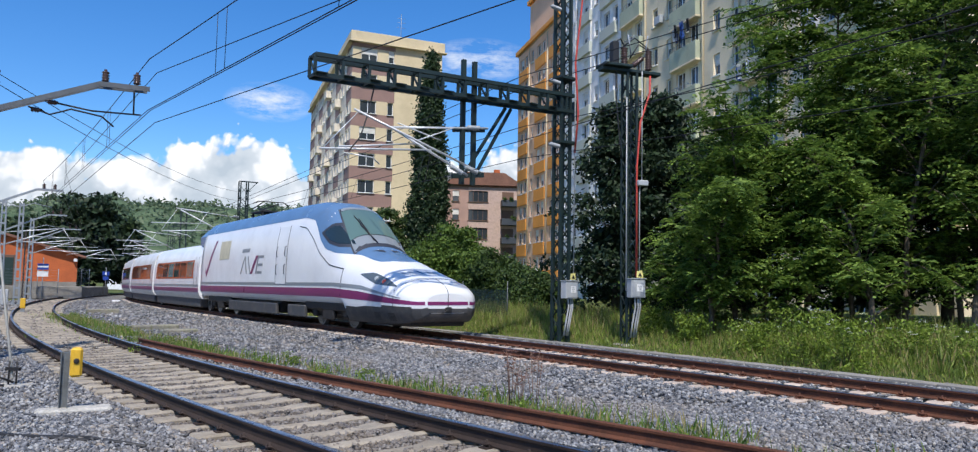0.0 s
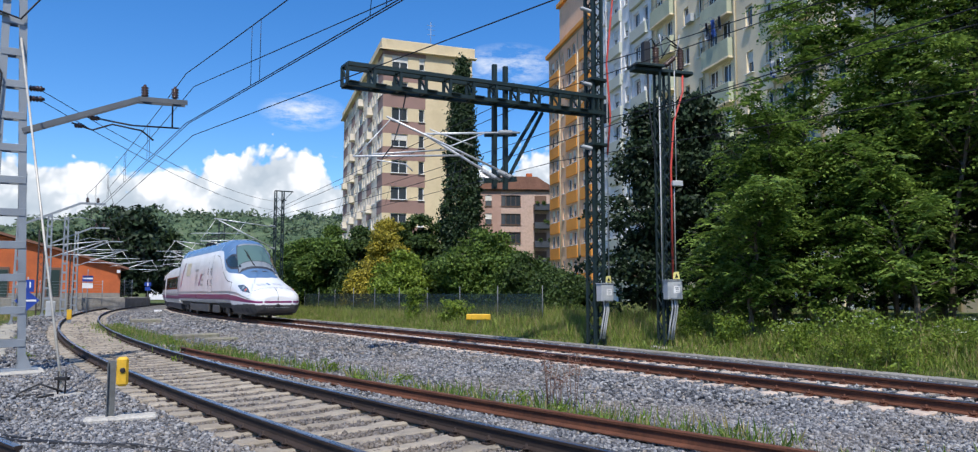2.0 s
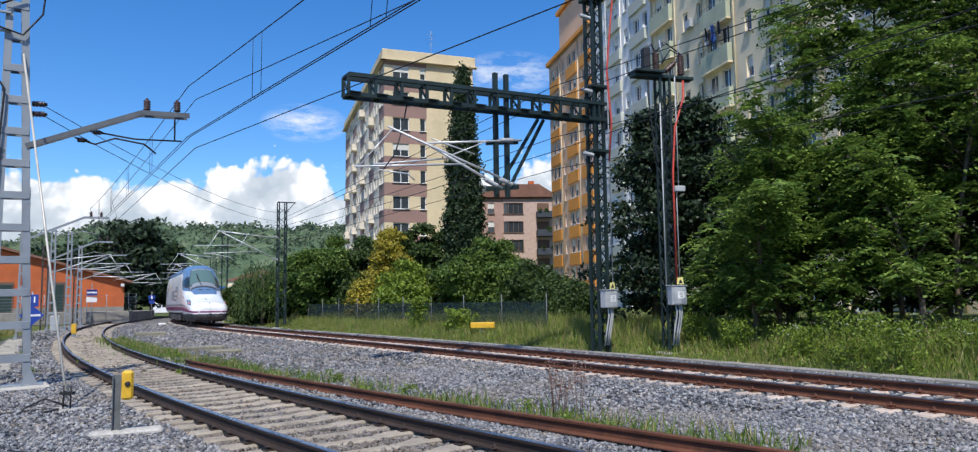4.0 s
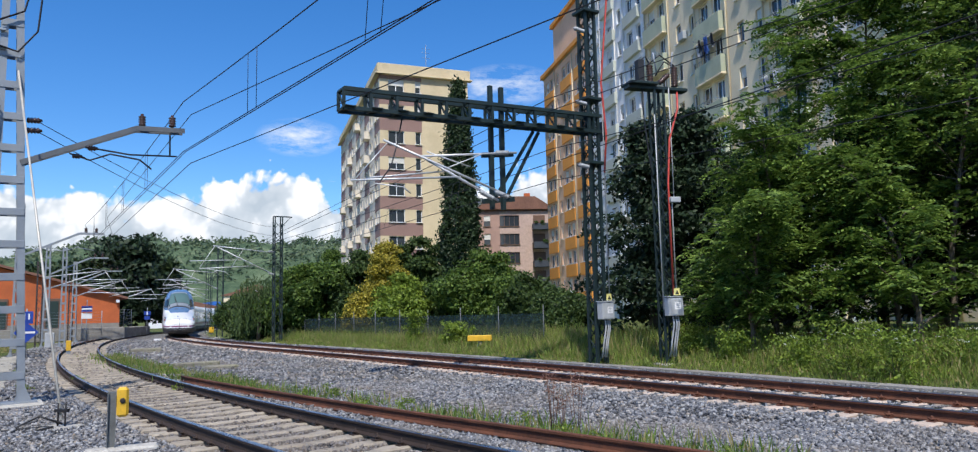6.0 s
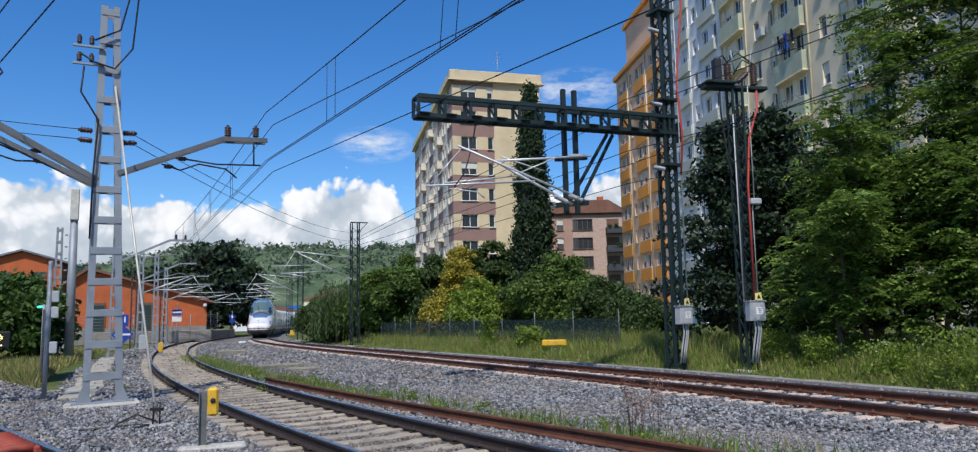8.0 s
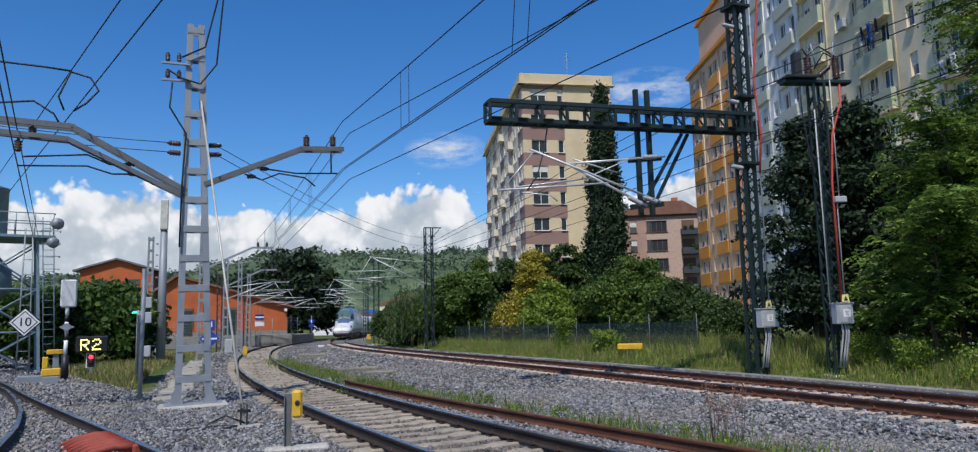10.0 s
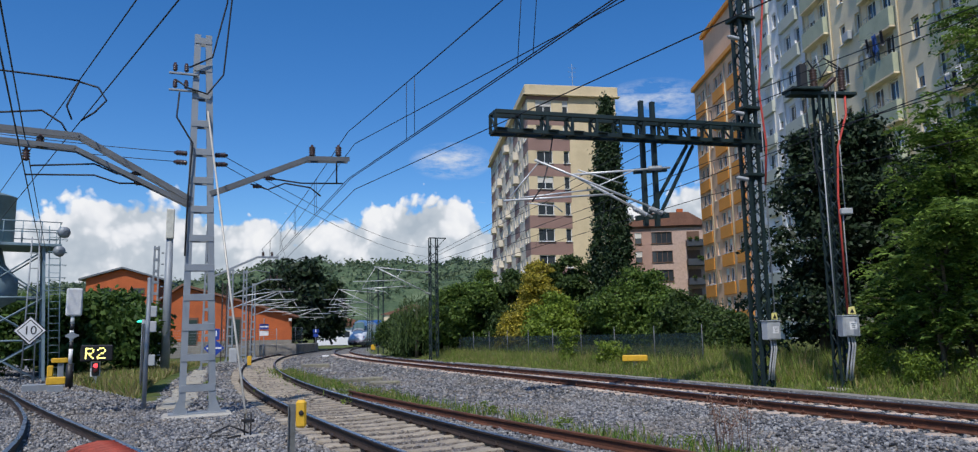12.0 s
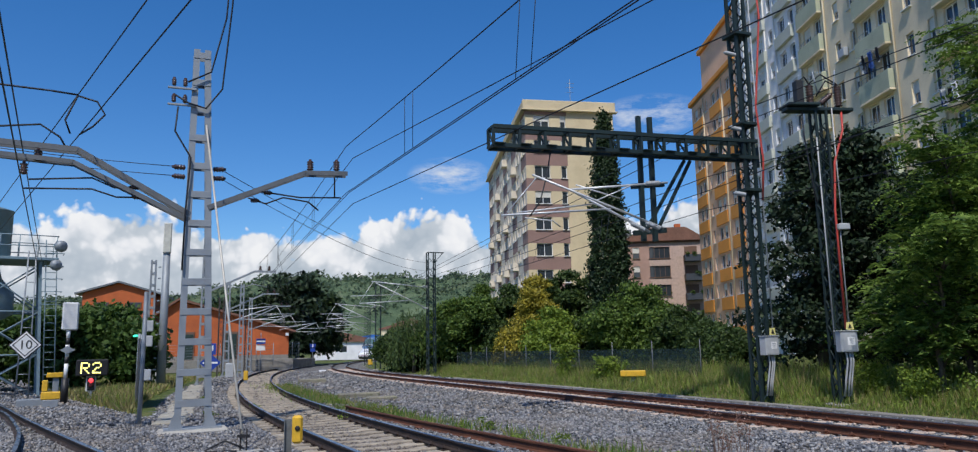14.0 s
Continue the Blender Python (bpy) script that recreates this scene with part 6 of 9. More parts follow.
def make_coach():
    car = thing("coach", "white passenger coach with orange window band and purple stripe", "train car", group="coaches of the train")
    sh = COACH
    part("body", sh.body([0.15, 0.2, 3, 6, 9, 12.3, 12.35]), T_WHITE, car)
    for sx in (-1, 1):
        flank_shapes(car, sh, sx, [
            ("purple_stripe", T_PURPLE, 0.2, 12.3, 0.98, 1.22, 0.006), ("grey_stripe", T_GREY, 0.2, 12.3, 1.28, 1.40, 0.006),
            ("lower_panel", T_LOW, 0.2, 12.3, 0.66, 0.94, 0.006), ("window_band", T_RED, 1.4, 11.6, 1.72, 2.72, 0.007)])
        for i in range(6):
            k = 1.65 + i * 1.62
            part("window", sh.side(sx, k, k + 1.4, 1.82, 2.62, 0.012, 3), T_GLASS if i % 3 else T_SCREEN, car)
        part("door_gap", sh.side(sx, 0.55, 0.6, 0.8, 2.9, 0.008, 1), T_SEAM, car)
        part("door_gap", sh.side(sx, 1.2, 1.25, 0.8, 2.9, 0.008, 1), T_SEAM, car)
    bm = bmesh.new()
    box(bm, (0, -6.3, 0.42), (2.5, 11.6, 0.5), bevel=0.06)
    part("skirt", bm, T_SKIRT, car)
    bm = bmesh.new()
    box(bm, (0, 0.02, 2.0), (2.6, 0.26, 2.6), bevel=0.08)
    part("gangway", bm, T_BEIGE, car, "cream rubber gangway")
    wheel_set(car, 0.0, 0.42)
    return car


def make_tail_coach(car):
    """The coach next to the power car rises to its roofline."""
    bm = bmesh.new()
    # light blue here is the sky's reflection, put into the colour
    box(bm, (0, -0.9, 3.75), (2.3, 1.9, 1.3), bevel=0.45)
    part("roof_fairing", bm, T_BLUE, car, "fairing coloured blue for the sky's reflection, rising to the taller car")


make_power_car()
first = make_coach()
COACHES = [first]
for i in range(6):
    COACHES.append(copy_thing(first, Matrix()))
make_tail_coach(COACHES[0])
for i, c in enumerate(COACHES):
    TRAIN.append((c, L_POWER + 0.1 + i * L_COACH, L_POWER + 0.1 + (i + 1) * L_COACH))

# ---- masts, catenary and wires ----
INSULATOR = mat("brown glazed insulator", (0.06, 0.035, 0.03), 0.25, 0, 0.1, 5, 40, 0)
INSULATOR_GREY = mat("grey composite insulator", (0.30, 0.32, 0.34), 0.4, 0, 0.1, 5, 40, 0)
ALU = mat("bright aluminium tube", (0.62, 0.63, 0.64), 0.4, 0.4, 0.06, 4, 40, 0)
RED_CABLE = mat("red cable sheath", (0.55, 0.07, 0.05), 0.5, 0, 0.08, 4, 40, 0)
# darker than the mast: the arms' shaded side is put into the colour
ARM_STEEL = mat("shade-darkened grey arm steel", (0.13, 0.14, 0.15), 0.6, 0.2, 0.12, 3, 40, 0.05)
WHITE_TUBE = mat("pale plastic conduit", (0.42, 0.43, 0.44), 0.5, 0, 0.06, 4, 40, 0)


def ribbed(n=5, r=0.09, step=0.055):
    prof = [(0.03, 0)]
    for i in range(n):
        z = 0.03 + i * step
        prof += [(r, z), (r * 0.9, z + step * 0.35), (0.04, z + step * 0.5)]
    return prof + [(0.03, 0.03 + n * step + 0.02)]


def rod(root, name, pts, r, material, label=""):
    bm = bmesh.new()
    tube(bm, pts, r, 6)
    return part(name, bm, material, root, label)


def lattice_mast(name, label, x, y, z, yaw, hgt, wide, material, step=0.42, sides=(0, 1, 2, 3), leg=0.07, near=False):
    """A square lattice mast of four angle legs and zigzag lacing."""
    root = thing(name, label, "mast", pose(x, y, z, 0, 0, yaw))
    w = wide / 2
    corner = [(-w, -w), (w, -w), (w, w), (-w, w)]
    for cx, cy in corner:
        bm = bmesh.new()
        beam(bm, (cx, cy, 0), (cx, cy, hgt), leg)
        part("leg", bm, material, root)
    for a in sides:
        p, q = corner[a], corner[(a + 1) % 4]
        n = int((hgt - 0.2) / step)
        one = None
        for i in range(n):
            z0 = i * step + 0.1
            if near:
                if one is None:
                    one = {}
                    for flip in (0, 1):
                        s, e = (p, q) if flip == 0 else (q, p)
                        bm = bmesh.new()
                        beam(bm, (s[0], s[1], 0), (e[0], e[1], step), 0.05, 0.016)
                        one[flip] = part("lacing_bar", bm, material, root)
                        one[flip].location = (0, 0, flip * step + 0.1)
                elif i > 1:
                    o = new("lacing_bar", one[i % 2].data)
                    o.parent, o.location = root, (0, 0, z0)
                continue
            s, e = (p, q) if i % 2 == 0 else (q, p)
            if i == 0:
                bm = bmesh.new()
            beam(bm, (s[0], s[1], z0), (e[0], e[1], z0 + step), 0.06, 0.02)
        if not near:
            part("lacing", bm, material, root)
    bm = bmesh.new()
    box(bm, (0, 0, -0.13), (wide + 0.35, wide + 0.35, 0.3), bevel=0.03)
    part("footing", bm, CONCRETE, root, "concrete footing")
    return root


def kit_box(root, x, y, z, yaw=0):
    """A grey switch cabinet with door, warning plate and conduits."""
    bm = bmesh.new()
    box(bm, (x, y, z + 0.31), (0.56, 0.3, 0.62), bevel=0.015)
    box(bm, (x, y, z + 0.64), (0.62, 0.36, 0.03), bevel=0.008)
    c = part("switch_box", bm, GREY_BOX, root, "light grey metal switch cabinet")
    bm = bmesh.new()
    box(bm, (x + 0.02, y - 0.156, z + 0.31), (0.44, 0.012, 0.54), bevel=0.004)
    part("door", bm, GREY_BOX, c)
    bm = bmesh.new()
    box(bm, (x + 0.06, y - 0.166, z + 0.33), (0.24, 0.006, 0.24))
    part("label_plate", bm, SIGN_WHITE, c, "white notice plate")
    for q in range(3):
        bm = bmesh.new()
        box(bm, (x + 0.06, y - 0.171, z + 0.39 - q * 0.06), (0.15 - 0.03 * q, 0.004, 0.018))
        part("print_bar", bm, T_GREY, c)
    bm = bmesh.new()
    prism(bm, [(x - 0.06, z + 0.68), (x + 0.2, z + 0.68), (x + 0.16, z + 0.92), (x - 0.04, z + 0.9)], y - 0.13, y - 0.12)
    part("warning_plate", bm, mat("pale yellow warning plate", (0.75, 0.68, 0.25), 0.5), c, "pale yellow warning plate")
    bm = bmesh.new()
    prism(bm, [(x + 0.0, z + 0.72), (x + 0.14, z + 0.72), (x + 0.07, z + 0.86)], y - 0.14, y - 0.134)
    part("warning_sign", bm, BLACK, c)
    for dx in (-0.05, 0.06, 0.14):
        rod(c, "conduit", [(x + dx, y, z + 0.02), (x + dx + 0.03, y, z - 0.3), (x + dx - 0.05, y + 0.05, z - 0.85), (x + dx - 0.1, y + 0.1, z - 1.35)], 0.03, WHITE_TUBE)
    q = Vector((x, y, z + 0.66))
    c.matrix_local = Matrix.Translation(q) @ Matrix.Scale(0.82, 4) @ Matrix.Translation(-q)
    return c


MAST_S = 20.0
mast_p = Vector((2.0, 22.7))
BEAM_YAW = 34.0        # the beam runs square to the track
mz = land_z(2.0, 22.7)
portal = lattice_mast("catenary_mast", "tall dark green lattice mast with a cantilever beam", mast_p.x, mast_p.y, mz, BEAM_YAW, 13.4, 0.34, GREEN_STEEL, 0.34, leg=0.085, near=True)


def make_portal():
    lift = -mz
    # cantilever beam of two chords each side with cross frames
    for yy in (-0.2, 0.2):
        for z in (6.72, 7.22):
            bm = bmesh.new()
            tilt = 0.0
            beam(bm, (0.3, yy, z + lift), (-8.0, yy, z - 0.22 + lift), 0.10)
            part("chord", bm, GREEN_STEEL, portal)
    n = 11
    for i in range(n + 1):
        x = -8.0 + i * 8.0 / n
        dz = -0.22 * (-x / 8.0)
        bm = bmesh.new()
        for yy in (-0.2, 0.2):
            beam(bm, (x, yy, 6.72 + dz + lift), (x, yy, 7.22 + dz + lift), 0.07)
            if i < n:
                beam(bm, (x, yy, 6.76 + dz + lift), (x + 0.28, yy, 6.76 + dz + lift), 0.3, 0.02)
        for z in (6.72, 7.22):
            beam(bm, (x, -0.2, z + dz + lift), (x, 0.2, z + dz + lift), 0.06)
        beam(bm, (x, -0.2, 6.72 + dz + lift), (x, 0.2, 7.22 + dz + lift), 0.04)
        part("cross_frame", bm, GREEN_STEEL, portal)
    for x in (-3.42, -3.05):
        bm = bmesh.new()
        beam(bm, (x, 0.27, 4.2 + lift), (x, 0.27, 7.8 + lift), 0.12)
        part("drop_post", bm, GREEN_STEEL, portal, "dark green drop post")
    for x0, x1 in ((-1.75, -2.95), (-1.95, -3.3)):
        bm = bmesh.new()
        beam(bm, (x0, 0.27, 6.6 + lift), (x1, 0.27, 4.55 + lift), 0.08)
        part("brace", bm, GREEN_STEEL, portal)
    for z in (5.75, 4.42):
        bm = bmesh.new()
        beam(bm, (-3.7, 0.33, z + lift), (-2.65, 0.33, z + 0.12 + lift), 0.1, 0.14)
        part("bracket", bm, GREEN_STEEL, portal)
    # bright tubes of the cantilever that carries the contact wire
    for nm, pts, r in (("cantilever_tube", [(-2.8, 0.4, 5.82), (-5.8, 0.5, 5.48)], 0.032), ("cantilever_tube", [(-3.0, 0.4, 4.52), (-6.85, 0.5, 5.82)], 0.032),
                       ("cantilever_tube", [(-3.45, 0.4, 4.40), (-5.6, 0.5, 5.40)], 0.036), ("registration_tube", [(-4.6, 0.45, 5.0), (-7.75, 0.5, 4.70)], 0.03),
                       ("registration_tube", [(-5.0, 0.6, 5.15), (-7.2, 0.6, 4.82)], 0.024), ("stay_tube", [(-6.75, 0.5, 5.75), (-7.6, 0.5, 4.78)], 0.016),
                       ("steady_arm", [(-7.1, 0.5, 4.66), (-6.3, 0.5, 4.62), (-6.1, 0.5, 4.46)], 0.018), ("stay_tube", [(-3.9, 0.4, 5.70), (-5.1, 0.5, 5.18)], 0.02), ("cantilever_tube", [(-5.6, 0.5, 5.62), (-4.3, 0.45, 5.3)], 0.02)):
        rod(portal, nm, [(x, y - 0.5, z + lift) for x, y, z in pts], r, ALU, "bright aluminium tube")
    for x, z, ax in ((-3.05, 5.80, (-1, 0, -0.1)), (-3.1, 4.52, (-1, 0, 0.3)), (-3.6, 4.45, (-1, 0, 0.42))):
        bm = bmesh.new()
        lathe(bm, (x, -0.08, z + lift), ribbed(7, 0.075, 0.06), 10, axis=Vector(ax).normalized())
        part("insulator", bm, INSULATOR_GREY, portal, "ribbed grey insulator")
    rod(portal, "jumper_cable", [(-6.3, 0, 6.55 + lift), (-6.45, 0, 5.8 + lift), (-6.7, -0.1, 5.1 + lift), (-7.0, -0.1, 4.7 + lift)], 0.018, WIRE)
    # tubes and red cable down the mast
    rod(portal, "conduit", [(0.28, -0.28, 1.6), (0.28, -0.28, 13)], 0.018, WHITE_TUBE)
    rod(portal, "red_cable", [(0.26, -0.3, 5.8), (0.34, -0.36, 7.0), (0.26, -0.3, 8.6), (0.55, -0.4, 11.5), (0.45, -0.35, 13.2)], 0.03, RED_CABLE, "red insulated cable")
    for z in (6.1, 8.1, 10.9):
        bm = bmesh.new()
        box(bm, (0, 0, z), (0.62, 0.62, 0.09), bevel=0.01)
        part("clamp_band", bm, GREEN_STEEL, portal)
    for z in (5.95, 10.2, 7.9):
        bm = bmesh.new()
        lathe(bm, (-0.25, -0.2, z), ribbed(6, 0.07, 0.06), 8, axis=Vector((-1, 0, 0.1)).normalized())
        part("insulator", bm, INSULATOR_GREY, portal)
    bm = bmesh.new()
    box(bm, (0.62, 0.2, 6.75 + lift + 0.1), (0.12, 0.3, 0.6), bevel=0.02)
    part("end_plate", bm, GREEN_STEEL, portal)
    kit_box(portal, 0.0, -0.42, 1.25)


make_portal()
pz = land_z(3.8, 21.2)
pole = lattice_mast("switch_pole", "dark green lattice pole with high-voltage switchgear", 3.8, 21.2, pz, 20, 7.75, 0.30, GREEN_STEEL, 0.32, leg=0.06, near=True)


def make_switch_pole():
    bm = bmesh.new()
    box(bm, (0, 0, 7.8), (1.9, 0.32, 0.1), bevel=0.015)
    box(bm, (-0.5, 0.0, 7.9), (0.9, 0.6, 0.08), bevel=0.015)
    part("crossarm", bm, GREEN_STEEL, pole, "dark green crossarm platform")
    for x in (-0.18, 0.62):
        bm = bmesh.new()
        lathe(bm, (x, 0, 7.9), ribbed(8, 0.11, 0.075), 10)
        part("insulator", bm, INSULATOR, pole, "ribbed brown insulator")
    bm = bmesh.new()
    lathe(bm, (0.1, 0, 7.98), ribbed(6, 0.08, 0.07), 10, axis=Vector((0.7, 0, 0.6)).normalized())
    part("insulator", bm, INSULATOR, pole)
    bm = bmesh.new()
    box(bm, (-0.5, 0, 8.25), (0.2, 0.24, 0.75), bevel=0.02)
    part("switch_housing", bm, BLACK, pole)
    for pts in (([(-0.5, 0, 8.6), (-0.3, 0, 8.75), (-0.18, 0, 8.55)]), ([(-0.18, 0, 8.55), (0.2, 0.05, 8.85), (0.62, 0, 8.55)]), ([(0.0, 0, 8.2), (0.3, 0, 8.65), (0.62, 0, 8.5)]), ([(0.05, 0, 8.3), (-0.05, 0, 8.9)]), ([(0.5, 0, 8.3), (0.6, 0, 8.95)])):
        rod(pole, "jumper_cable", pts, 0.022, GALV if len(pts) == 2 else WIRE)
    rod(pole, "red_cable", [(0.62, -0.1, 7.75), (0.55, -0.2, 7.2), (0.22, -0.24, 6.3), (0.12, -0.22, 5.0), (0.12, -0.22, 1.9)], 0.03, RED_CABLE, "red insulated cable")
    rod(pole, "conduit", [(0.21, -0.22, 1.5), (0.21, -0.22, 4.4), (0.27, -0.24, 4.6)], 0.018, WHITE_TUBE)
    rod(pole, "conduit", [(0.27, -0.24, 4.5), (0.27, -0.24, 7.8)], 0.016, WHITE_TUBE)
    rod(pole, "conduit", [(-0.2, -0.2, 1.5), (-0.2, -0.2, 7.0)], 0.018, WHITE_TUBE)
    rod(pole, "cable", [(-0.5, -0.1, 7.9), (-0.55, -0.2, 7.0), (-0.42, -0.22, 5.6), (-0.36, -0.22, 5.2)], 0.02, WIRE)
    bm = bmesh.new()
    box(bm, (0.27, -0.28, 4.55), (0.32, 0.14, 0.16), bevel=0.02)
    part("junction_box", bm, GREY_BOX, pole)
    kit_box(pole, 0.0, -0.4, 1.2)


make_switch_pole()


def far_mast(s, off, hgt, seed, arm=True, wide=0.50):
    p = FAR.at(s, off)
    z = land_z(p.x, p.y)
    yaw = -FAR.heading(s)
    m = lattice_mast("catenary_mast", "dark green lattice catenary mast beside the line", p.x, p.y, z, yaw, hgt, wide, GREEN_STEEL, 0.5, leg=0.07)
    top = hgt
    bm = bmesh.new()
    beam(bm, (-0.3, 0, top), (0.95, 0, top), 0.07)
    beam(bm, (0.9, 0, top), (0.35, 0, top - 0.6), 0.04)
    beam(bm, (0.2, 0, top - 0.7), (0.5, 0, top - 0.6), 0.04)
    part("top_bracket", bm, GREEN_STEEL, m)
    if arm:
        dz = gz(p.x, p.y) - z
        for nm, pts, r in (("cantilever_tube", [(-0.2, 0, 6.6), (-4.2, 0, 7.0)], 0.035), ("cantilever_tube", [(-0.2, 0, 5.1), (-3.9, 0, 6.9)], 0.04), ("registration_tube", [(-1.6, 0, 5.7), (-5.0, 0, 5.5)], 0.032),
                           ("stay_tube", [(-4.1, 0, 6.95), (-5.0, 0, 5.55)], 0.02), ("steady_arm", [(-4.6, 0, 5.5), (-3.4, 0, 5.3), (-3.2, 0, 5.1)], 0.02), ("registration_tube", [(-2.4, 0, 6.1), (-5.6, 0.2, 6.0)], 0.025), ("stay_tube", [(-2.2, 0, 6.9), (-3.0, 0, 5.65)], 0.018)):
            rod(m, nm, [(x, y, zz - 0.75 + dz) for x, y, zz in pts], r, ALU, "bright aluminium tube")
        for z0 in (5.9, 4.4):
            bm = bmesh.new()
            lathe(bm, (-0.2, 0, z0 + dz), ribbed(6, 0.07, 0.06), 8, axis=(-1, 0, 0.15))
            part("insulator", bm, INSULATOR_GREY, m)
    return m


far_mast(52.5, 3.3, 8.5, 1)
far_mast(76, 3.3, 8.4, 2)
far_mast(96, 3.3, 8.3, 3)
far_mast(118, 3.3, 8.3, 4)
# more dark lattice masts with bright arms left of the near line, farther off
for s, off in ((66, -3.6), (82, -3.6), (103, -3.6)):
    p = NEAR.at(s, off)
    z = land_z(p.x, p.y)
    m = lattice_mast("catenary_mast", "dark lattice mast with bright arms beside the near line", p.x, p.y, z, -NEAR.heading(s), 6.4, 0.36, mat("weathered dark steel", (0.06, 0.05, 0.05), 0.7, 0.2), 0.5, leg=0.06)
    for nm, pts, r in (("cantilever_tube", [(0.2, 0, 5.2), (4.4, 0, 5.7)], 0.04), ("cantilever_tube", [(0.2, 0, 4.2), (4.0, 0, 5.6)], 0.045), ("registration_tube", [(1.4, 0, 4.6), (5.0, 0, 4.5)], 0.035), ("stay_tube", [(4.3, 0, 5.65), (5.0, 0, 4.55)], 0.022), ("steady_arm", [(4.4, 0, 4.45), (3.2, 0, 4.2)], 0.022),
                       ("registration_tube", [(2.4, 0.2, 5.0), (5.8, 0.2, 5.0)], 0.03)):
        rod(m, nm, pts, r, ALU, "bright aluminium tube")


# ---- grey batten mast on the left with its arms ----
def batten_mast(name, label, x, y, z, yaw, hgt, w0, w1, step, material=GALV, thick=1.0):
    """Two tapering channels joined by flat battens."""
    root = thing(name, label, "mast", pose(x, y, z, 0, 0, yaw))
    for sx in (-1, 1):
        bm = bmesh.new()
        a, b = sx * w0 / 2, sx * w1 / 2
        c = 0.10 * thick
        shape = [(-c, -0.14), (c * 0.4, -0.14), (c * 0.4, 0.14), (-c, 0.14), (-c, 0.122), (c * 0.2, 0.122), (c * 0.2, -0.122), (-c, -0.122)]
        lo = [bm.verts.new((a + sx * u, v, 0)) for u, v in shape]
        hi = [bm.verts.new((b + sx * u, v * 0.7, hgt)) for u, v in shape]
        for j in range(8):
            bm.faces.new((lo[j], lo[(j + 1) % 8], hi[(j + 1) % 8], hi[j]))
        bm.faces.new(hi)
        bmesh.ops.recalc_face_normals(bm, faces=bm.faces[:])
        part("channel", bm, material, root, "grey channel upright")
    n = int(hgt / step)
    for i in range(n + 1):
        zz = 0.55 + i * step * (hgt - 0.7) / (n * step)
        q = zz / hgt
        w = w0 + (w1 - w0) * q
        for yy in (-0.15, 0.15):
            bm = bmesh.new()
            box(bm, (0, yy * (1 - 0.3 * q), zz), (w + 0.06, 0.014, 0.15), bevel=0.004)
            part("batten", bm, material, root)
    bm = bmesh.new()
    for sx in (-1, 1):
        prism(bm, [(sx * w0 / 2 - 0.16, 0), (sx * w0 / 2 + 0.16, 0), (sx * w0 / 2, 0.4)], -0.2, -0.19)
        prism(bm, [(sx * w0 / 2 - 0.16, 0), (sx * w0 / 2 + 0.16, 0), (sx * w0 / 2, 0.4)], 0.19, 0.2)
    box(bm, (0, 0, 0.01), (w0 + 0.5, 0.55, 0.03))
    part("foot_plate", bm, material, root)
    bm = bmesh.new()
    box(bm, (0, 0, -0.16), (w0 + 0.75, 0.95, 0.32), bevel=0.04)
    part("footing", bm, CONCRETE, root, "stained concrete footing")
    return root


LM = Vector((-10.7, 14.8))
lz = land_z(LM.x, LM.y) + 0.1
left_mast = batten_mast("catenary_mast", "grey galvanised batten mast carrying arms over both tracks", LM.x, LM.y, lz, 38.0, 8.75, 0.70, 0.30, 0.72)
left_mast.matrix_world = pose(LM.x, LM.y, lz, 0, -0.9, 38.0)     # leans a little


